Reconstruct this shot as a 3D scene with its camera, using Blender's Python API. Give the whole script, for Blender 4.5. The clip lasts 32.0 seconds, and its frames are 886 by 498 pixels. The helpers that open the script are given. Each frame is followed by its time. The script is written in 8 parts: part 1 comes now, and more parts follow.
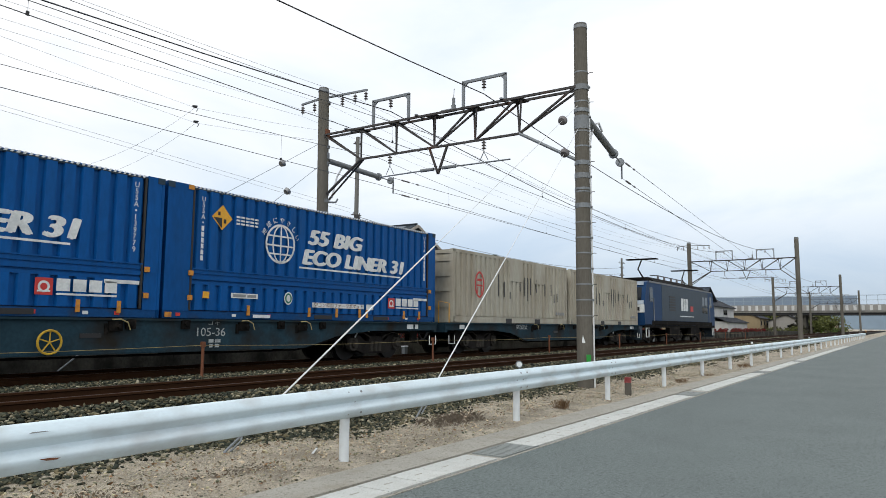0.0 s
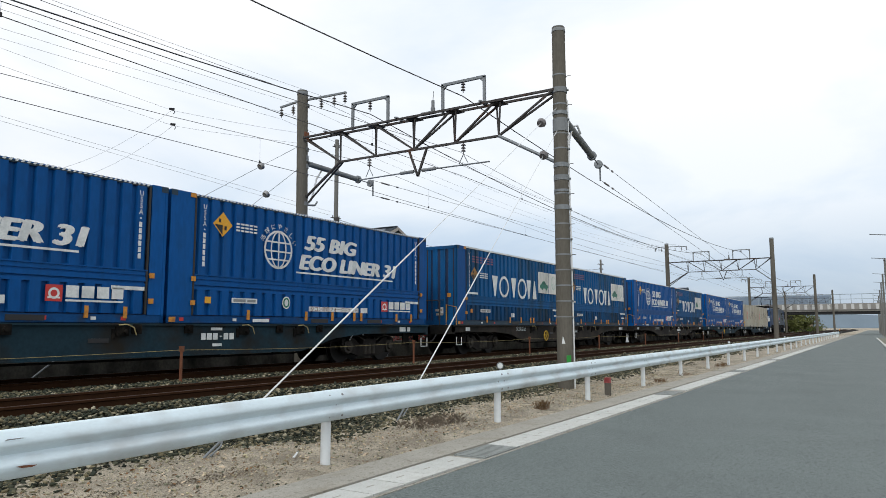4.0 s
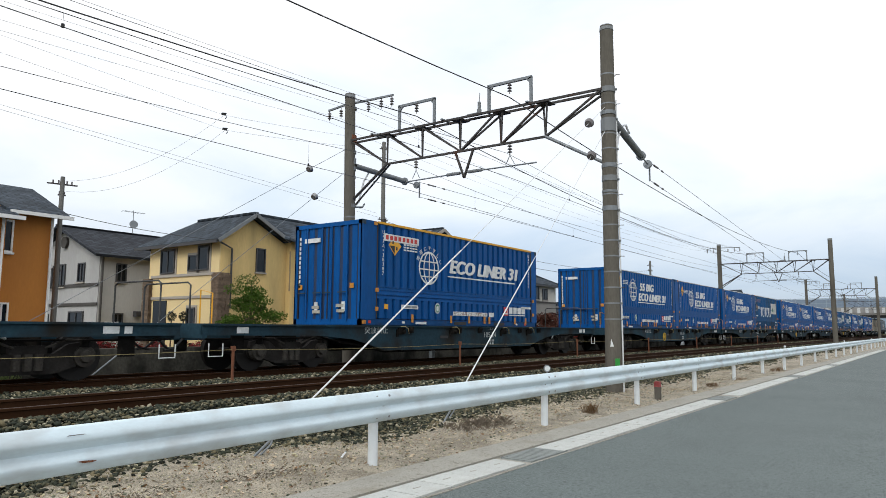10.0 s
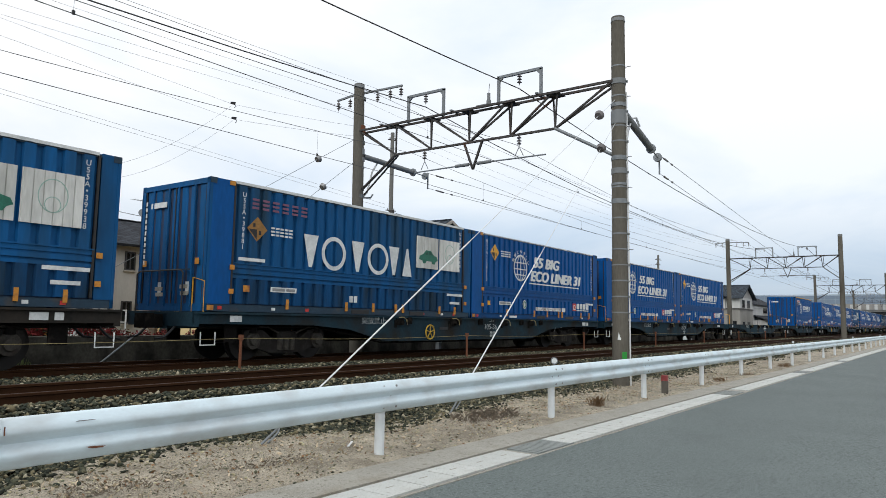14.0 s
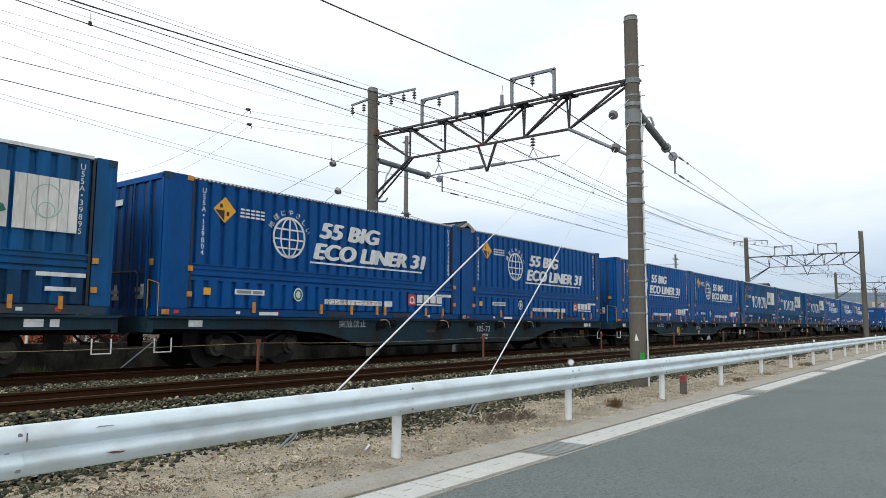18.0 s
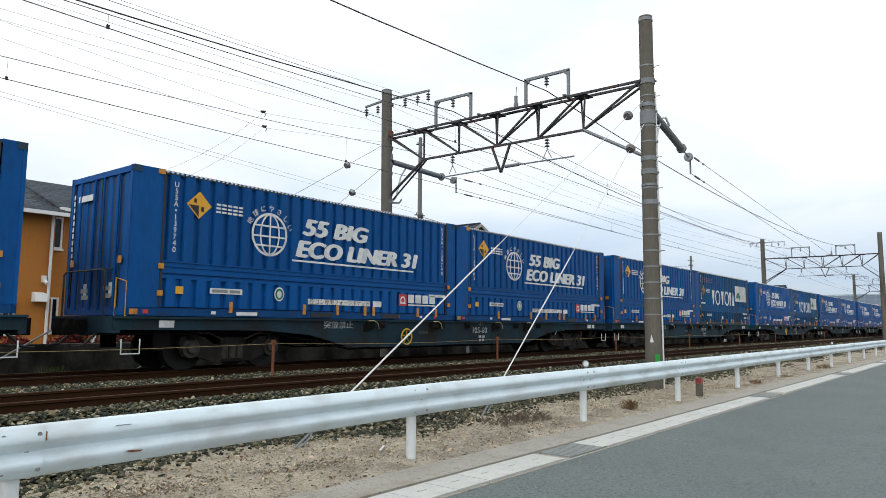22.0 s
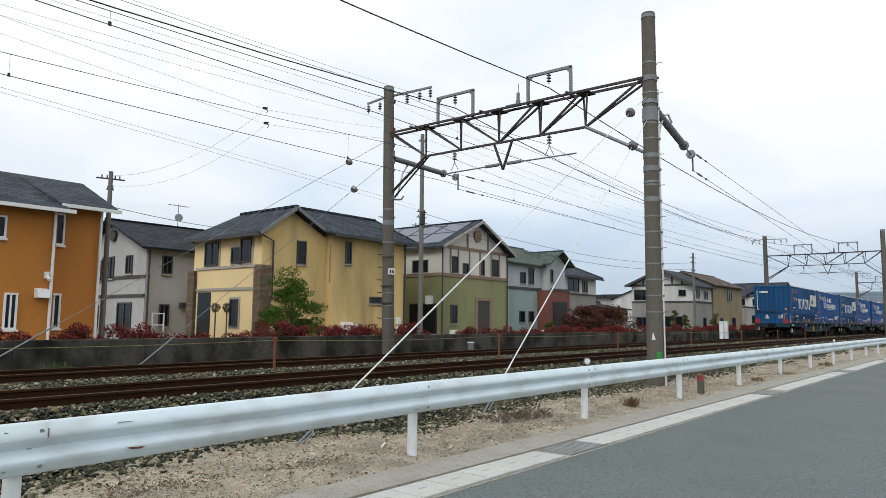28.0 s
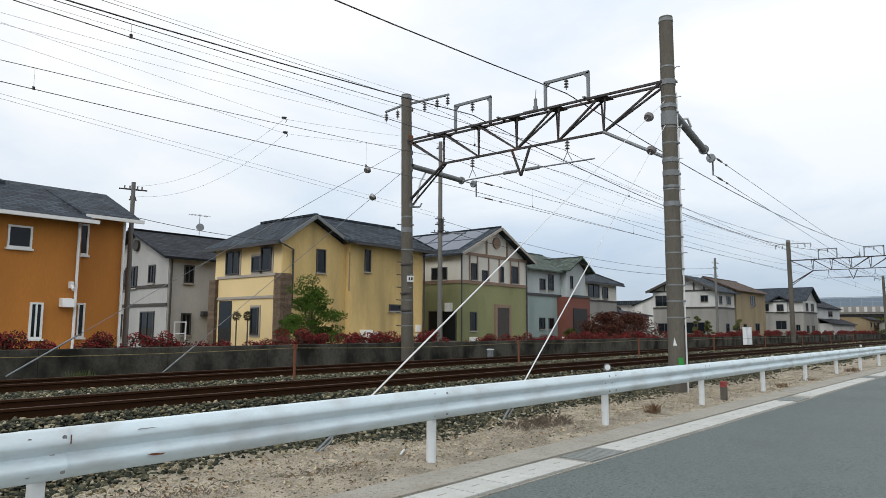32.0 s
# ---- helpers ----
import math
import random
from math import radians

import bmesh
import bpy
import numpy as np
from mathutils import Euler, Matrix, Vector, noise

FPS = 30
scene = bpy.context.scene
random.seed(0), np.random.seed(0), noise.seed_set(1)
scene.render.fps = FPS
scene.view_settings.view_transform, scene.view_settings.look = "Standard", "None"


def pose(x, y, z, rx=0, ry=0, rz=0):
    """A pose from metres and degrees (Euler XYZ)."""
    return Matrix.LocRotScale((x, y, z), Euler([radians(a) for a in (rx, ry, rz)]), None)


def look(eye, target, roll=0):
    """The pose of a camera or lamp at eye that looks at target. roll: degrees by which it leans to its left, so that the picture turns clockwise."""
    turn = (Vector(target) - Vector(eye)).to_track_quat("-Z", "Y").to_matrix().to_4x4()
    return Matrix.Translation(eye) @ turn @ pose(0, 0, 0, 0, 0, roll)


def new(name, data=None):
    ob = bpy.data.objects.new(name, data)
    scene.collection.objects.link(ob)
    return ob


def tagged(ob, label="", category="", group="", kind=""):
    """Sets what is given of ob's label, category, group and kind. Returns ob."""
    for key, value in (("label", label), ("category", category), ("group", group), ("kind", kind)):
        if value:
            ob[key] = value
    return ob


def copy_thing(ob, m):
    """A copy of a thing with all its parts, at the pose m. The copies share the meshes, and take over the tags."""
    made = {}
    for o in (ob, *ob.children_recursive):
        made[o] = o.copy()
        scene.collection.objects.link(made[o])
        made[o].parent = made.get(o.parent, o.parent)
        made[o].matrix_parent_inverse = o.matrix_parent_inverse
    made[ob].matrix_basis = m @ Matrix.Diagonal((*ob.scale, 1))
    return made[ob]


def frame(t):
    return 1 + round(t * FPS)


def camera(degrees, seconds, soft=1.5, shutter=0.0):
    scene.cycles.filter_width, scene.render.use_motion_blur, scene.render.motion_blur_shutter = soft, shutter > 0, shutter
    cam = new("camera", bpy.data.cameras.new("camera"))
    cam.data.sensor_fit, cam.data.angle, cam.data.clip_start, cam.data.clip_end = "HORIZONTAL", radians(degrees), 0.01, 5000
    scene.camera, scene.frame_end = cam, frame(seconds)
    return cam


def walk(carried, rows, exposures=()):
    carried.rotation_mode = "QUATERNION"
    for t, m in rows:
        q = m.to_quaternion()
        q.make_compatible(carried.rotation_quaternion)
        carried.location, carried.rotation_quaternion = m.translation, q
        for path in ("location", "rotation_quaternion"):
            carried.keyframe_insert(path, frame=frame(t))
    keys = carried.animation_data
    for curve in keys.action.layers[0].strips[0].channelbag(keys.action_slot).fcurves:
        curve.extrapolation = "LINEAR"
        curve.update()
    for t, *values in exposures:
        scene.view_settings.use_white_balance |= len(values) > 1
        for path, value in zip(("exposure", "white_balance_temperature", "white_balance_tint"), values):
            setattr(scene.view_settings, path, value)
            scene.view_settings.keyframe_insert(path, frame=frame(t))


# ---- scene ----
# Metres. x runs along the railway in the train's direction, y from the road across the tracks, z = 0 at the rail heads.
cam = camera(65.0, 32.0, 0.65)
walk(cam, [
    (0, pose(0.011, -0.008, 0.956, 96.267, -0.442, -56.639)),
    (0.5, pose(-0.002, -0.012, 0.955, 96.384, -0.588, -57.626)),
    (1, pose(-0.002, -0.013, 0.956, 96.363, -0.614, -57.921)),
    (1.5, pose(-0.001, 0.001, 0.952, 96.358, -0.601, -58.173)),
    (2, pose(-0.010, 0.005, 0.953, 96.242, -0.586, -58.289)),
    (2.5, pose(-0.008, -0.009, 0.956, 96.209, -0.595, -58.442)),
    (3, pose(-0.007, -0.008, 0.957, 96.202, -0.230, -58.574)),
    (3.5, pose(-0.007, -0.011, 0.948, 96.362, -0.000, -58.527)),
    (5.5, pose(0.002, -0.008, 0.948, 96.781, -0.133, -56.895)),
    (6, pose(-0.004, 0.006, 0.945, 96.714, -0.194, -56.592)),
    (6.5, pose(-0.000, -0.002, 0.953, 96.605, -0.120, -56.072)),
    (7, pose(-0.004, -0.003, 0.953, 96.576, -0.319, -55.701)),
    (7.5, pose(-0.001, 0.006, 0.956, 96.548, -0.599, -55.336)),
    (8, pose(-0.003, 0.001, 0.959, 96.537, -0.674, -54.981)),
    (8.5, pose(-0.005, -0.003, 0.961, 96.453, -0.831, -54.740)),
    (9, pose(-0.001, -0.002, 0.960, 96.440, -0.483, -54.534)),
    (9.5, pose(0.001, -0.007, 0.960, 96.517, -0.351, -54.475)),
    (10, pose(-0.005, -0.008, 0.960, 96.564, -0.325, -54.448)),
    (10.5, pose(-0.004, 0.001, 0.959, 96.617, -0.465, -54.291)),
    (11, pose(-0.002, 0.004, 0.958, 96.581, -0.764, -54.139)),
    (11.5, pose(-0.000, 0.013, 0.956, 96.533, -0.908, -54.043)),
    (12, pose(0.003, 0.006, 0.961, 96.375, -0.962, -53.978)),
    (12.5, pose(0.007, 0.008, 0.956, 96.182, -0.753, -53.990)),
    (13, pose(0.002, 0.007, 0.955, 96.044, -0.718, -54.056)),
    (13.5, pose(0.005, 0.017, 0.954, 95.978, -0.922, -54.034)),
    (14, pose(0.004, 0.017, 0.948, 95.887, -0.992, -53.917)),
    (14.5, pose(-0.002, 0.011, 0.948, 95.798, -0.864, -53.693)),
    (16.5, pose(0.008, 0.004, 0.950, 95.954, -0.499, -52.941)),
    (17, pose(0.005, 0.005, 0.954, 96.008, -0.462, -52.810)),
    (17.5, pose(-0.000, 0.002, 0.953, 96.023, -0.447, -52.674)),
    (18, pose(0.002, -0.006, 0.953, 96.066, -0.359, -52.544)),
    (18.5, pose(0.007, 0.009, 0.948, 96.216, -0.464, -52.399)),
    (19, pose(0.002, 0.014, 0.949, 96.246, -0.729, -52.245)),
    (19.5, pose(0.004, 0.012, 0.949, 96.216, -0.654, -52.050)),
    (20, pose(-0.001, 0.004, 0.948, 96.199, -0.532, -51.926)),
    (20.5, pose(-0.003, 0.005, 0.944, 96.268, -0.570, -51.806)),
    (21, pose(-0.007, 0.010, 0.952, 96.225, -0.631, -51.692)),
    (21.5, pose(0.000, 0.006, 0.953, 96.198, -0.597, -51.591)),
    (22, pose(-0.003, 0.002, 0.944, 96.191, -0.460, -51.422)),
    (22.5, pose(-0.005, 0.005, 0.950, 96.222, -0.445, -51.320)),
    (23, pose(-0.009, 0.003, 0.953, 96.251, -0.631, -51.222)),
    (23.5, pose(-0.005, -0.001, 0.956, 96.237, -0.658, -51.152)),
    (24, pose(-0.003, -0.001, 0.947, 96.253, -0.652, -51.204)),
    (24.5, pose(-0.002, 0.002, 0.948, 96.174, -0.531, -51.264)),
    (25, pose(-0.004, -0.015, 0.952, 96.162, -0.504, -51.371)),
    (25.5, pose(-0.002, -0.003, 0.955, 96.114, -0.489, -51.428)),
    (27.5, pose(-0.004, -0.013, 0.954, 95.886, -0.496, -51.327)),
    (28, pose(-0.001, -0.004, 0.955, 95.899, -0.570, -51.266)),
    (28.5, pose(0.006, 0.011, 0.944, 95.931, -0.778, -51.124)),
    (29, pose(0.005, 0.023, 0.941, 95.896, -0.877, -51.036)),
    (29.5, pose(0.006, 0.028, 0.939, 95.887, -0.896, -50.859)),
    (30, pose(0.011, 0.013, 0.940, 95.870, -1.019, -50.699)),
    (30.5, pose(0.009, -0.013, 0.947, 95.828, -0.502, -50.576)),
    (31, pose(0.010, -0.024, 0.945, 96.078, -0.418, -50.341)),
    (31.5, pose(0.009, -0.031, 0.944, 96.278, -0.307, -49.987)),
    (32, pose(0.014, -0.019, 0.941, 96.500, -0.261, -49.635)),
], [(0, 0.0), (1, -0.06), (3, -0.08), (6, 0.0), (12, 0.04), (14, -0.04), (17, 0.05), (25, 0.05), (28, -0.06), (32, -0.1)])

GROUND = -0.588      # road and verge level
NEAR_TRACK, FAR_TRACK = 9.60, 13.34
GAUGE = 1.13         # between rail-head centres
PITCH = 20.4         # wagon to wagon


TIMES = [0, 1, 2, 3, 6, 7, 8, 9, 10, 11, 12, 13, 14, 17, 18, 19, 20, 21, 23, 24, 25, 28, 32]
PLACES = [18.9, 35.15, 51.05, 66.7, 112.75, 128.05, 143.1, 158.2, 173.2, 188.2, 203.35, 218.6, 233.7, 278.8, 293.95, 308.9, 324.0, 339.08, 368.9, 384.12, 398.82, 444.3, 504.5]


def train_at(t):
    """Rear end of the first wagon's load at t seconds."""
    return float(np.interp(t, TIMES, PLACES))


# ---- world and sun: overcast, brighter overhead, the sun veiled behind the camera's left ----
SUN_EL, SUN_AZ = radians(38), radians(192)
world = bpy.data.worlds.new("overcast_sky")
scene.world = world
world.use_nodes = True
wn, wl = world.node_tree.nodes, world.node_tree.links
wn.clear()


def wnode(kind, **props):
    n = wn.new(kind)
    for k, val in props.items():
        if k in n.inputs:
            n.inputs[k].default_value = val
    return n


sky = wn.new("ShaderNodeTexSky")
sky.sky_type, sky.sun_disc = "NISHITA", False
sky.sun_elevation, sky.sun_rotation = SUN_EL, radians(90) - SUN_AZ
tc = wn.new("ShaderNodeTexCoord")
sep = wn.new("ShaderNodeSeparateXYZ")
wl.new(tc.outputs["Generated"], sep.inputs[0])
# cloud layers: direction flattened towards a cloud deck
den = wn.new("ShaderNodeMath"); den.operation = "ADD"; den.inputs[1].default_value = 0.22
zc = wn.new("ShaderNodeMath"); zc.operation = "MAXIMUM"; zc.inputs[1].default_value = 0.0
wl.new(sep.outputs[2], zc.inputs[0]); wl.new(zc.outputs[0], den.inputs[0])
flat = wn.new("ShaderNodeVectorMath"); flat.operation = "DIVIDE"
cmb = wn.new("ShaderNodeCombineXYZ")
for i in range(3):
    wl.new(den.outputs[0], cmb.inputs[i])
wl.new(tc.outputs["Generated"], flat.inputs[0]); wl.new(cmb.outputs[0], flat.inputs[1])
cl = wnode("ShaderNodeTexNoise", Scale=1.1, Detail=6.0, Roughness=0.55, Distortion=0.4)
wl.new(flat.outputs[0], cl.inputs["Vector"])
ramp = wn.new("ShaderNodeValToRGB")
ramp.color_ramp.elements[0].position, ramp.color_ramp.elements[0].color = 0.33, (0.77, 0.84, 0.92, 1)
ramp.color_ramp.elements[1].position, ramp.color_ramp.elements[1].color = 0.60, (1.0, 1.0, 1.0, 1)
wl.new(cl.outputs["Fac"], ramp.inputs[0])
# overcast gradient: dimmer and bluer at the horizon
grad = wn.new("ShaderNodeValToRGB")
ge = grad.color_ramp.elements
ge[0].position, ge[0].color = 0.0, (0.42, 0.505, 0.62, 1)
ge[1].position, ge[1].color = 1.0, (1.32, 1.32, 1.32, 1)
for pos, col in ((0.08, (0.54, 0.62, 0.735, 1)), (0.17, (0.88, 0.91, 0.94, 1)), (0.32, (1.04, 1.04, 1.04, 1)), (0.55, (1.12, 1.12, 1.12, 1))):
    e = ge.new(pos); e.color = col
wl.new(zc.outputs[0], grad.inputs[0])
mul = wn.new("ShaderNodeMix"); mul.data_type, mul.blend_type = "RGBA", "MULTIPLY"
mul.inputs[0].default_value = 1.0
wl.new(ramp.outputs[0], mul.inputs[6]); wl.new(grad.outputs[0], mul.inputs[7])
bg_sky = wnode("ShaderNodeBackground", Strength=0.02); wl.new(sky.outputs[0], bg_sky.inputs[0])
bg_cloud = wnode("ShaderNodeBackground", Strength=1.0); wl.new(mul.outputs[2], bg_cloud.inputs[0])
add = wn.new("ShaderNodeAddShader"); wl.new(bg_sky.outputs[0], add.inputs[0]); wl.new(bg_cloud.outputs[0], add.inputs[1])
wo = wn.new("ShaderNodeOutputWorld"); wl.new(add.outputs[0], wo.inputs[0])

sun = new("sun", bpy.data.lights.new("sun", "SUN"))
sun.data.energy, sun.data.angle, sun.data.color = 1.5, radians(25), (0.98, 0.975, 0.94)
sun_from = Vector((math.cos(SUN_AZ) * math.cos(SUN_EL), math.sin(SUN_AZ) * math.cos(SUN_EL), math.sin(SUN_EL)))
sun.matrix_basis = look(sun_from * 300, (0, 0, 0))

# ---- materials ----


def material(name, color, rough=0.7, metal=0.0, vary=0.15, scale=3.0, fine=40.0, bump=0.0, dirt=None, dirt_at=(0.55, 0.75), spec=0.4, per_object=0.0, streak=1.0, alpha=1.0):
    """A surface with blotches at two scales, optional stains of another colour, and fine relief."""
    m = bpy.data.materials.new(name)
    m.use_nodes = True
    nt = m.node_tree
    b = nt.nodes["Principled BSDF"]
    b.inputs["Roughness"].default_value, b.inputs["Metallic"].default_value = rough, metal
    b.inputs["Specular IOR Level"].default_value = spec
    co = nt.nodes.new("ShaderNodeTexCoord")
    mp = nt.nodes.new("ShaderNodeMapping")
    mp.inputs["Scale"].default_value = (1, 1, streak)
    nt.links.new(co.outputs["Object"], mp.inputs[0])

    def noise_tex(sc, detail):
        n = nt.nodes.new("ShaderNodeTexNoise")
        n.inputs["Scale"].default_value, n.inputs["Detail"].default_value = sc, detail
        nt.links.new(mp.outputs[0], n.inputs["Vector"])
        return n

    big, small = noise_tex(scale, 4), noise_tex(fine, 3)
    both = nt.nodes.new("ShaderNodeMath"); both.operation = "ADD"
    nt.links.new(big.outputs["Fac"], both.inputs[0]); nt.links.new(small.outputs["Fac"], both.inputs[1])
    rng = nt.nodes.new("ShaderNodeMapRange")
    rng.inputs["From Min"].default_value, rng.inputs["From Max"].default_value = 0.6, 1.4
    rng.inputs["To Min"].default_value, rng.inputs["To Max"].default_value = 1 - vary, 1 + vary
    nt.links.new(both.outputs[0], rng.inputs["Value"])
    last = rng.outputs[0]
    if per_object:
        info = nt.nodes.new("ShaderNodeObjectInfo")
        r2 = nt.nodes.new("ShaderNodeMapRange")
        r2.inputs["To Min"].default_value, r2.inputs["To Max"].default_value = 1 - per_object, 1 + per_object
        nt.links.new(info.outputs["Random"], r2.inputs["Value"])
        pm = nt.nodes.new("ShaderNodeMath"); pm.operation = "MULTIPLY"
        nt.links.new(last, pm.inputs[0]); nt.links.new(r2.outputs[0], pm.inputs[1])
        last = pm.outputs[0]
    sc = nt.nodes.new("ShaderNodeVectorMath"); sc.operation = "SCALE"
    sc.inputs[0].default_value = color
    nt.links.new(last, sc.inputs["Scale"])
    col = sc.outputs[0]
    if dirt:
        dn = noise_tex(scale * 0.7 + 0.3, 6)
        dr = nt.nodes.new("ShaderNodeMapRange")
        dr.inputs["From Min"].default_value, dr.inputs["From Max"].default_value = dirt_at
        nt.links.new(dn.outputs["Fac"], dr.inputs["Value"])
        mx = nt.nodes.new("ShaderNodeMix"); mx.data_type = "RGBA"
        nt.links.new(dr.outputs[0], mx.inputs[0]); nt.links.new(col, mx.inputs[6])
        mx.inputs[7].default_value = (*dirt, 1)
        col = mx.outputs[2]
    nt.links.new(col, b.inputs["Base Color"])
    if bump:
        bp = nt.nodes.new("ShaderNodeBump")
        bp.inputs["Strength"].default_value, bp.inputs["Distance"].default_value = 0.6, bump
        nt.links.new(both.outputs[0], bp.inputs["Height"])
        nt.links.new(bp.outputs[0], b.inputs["Normal"])
    return m


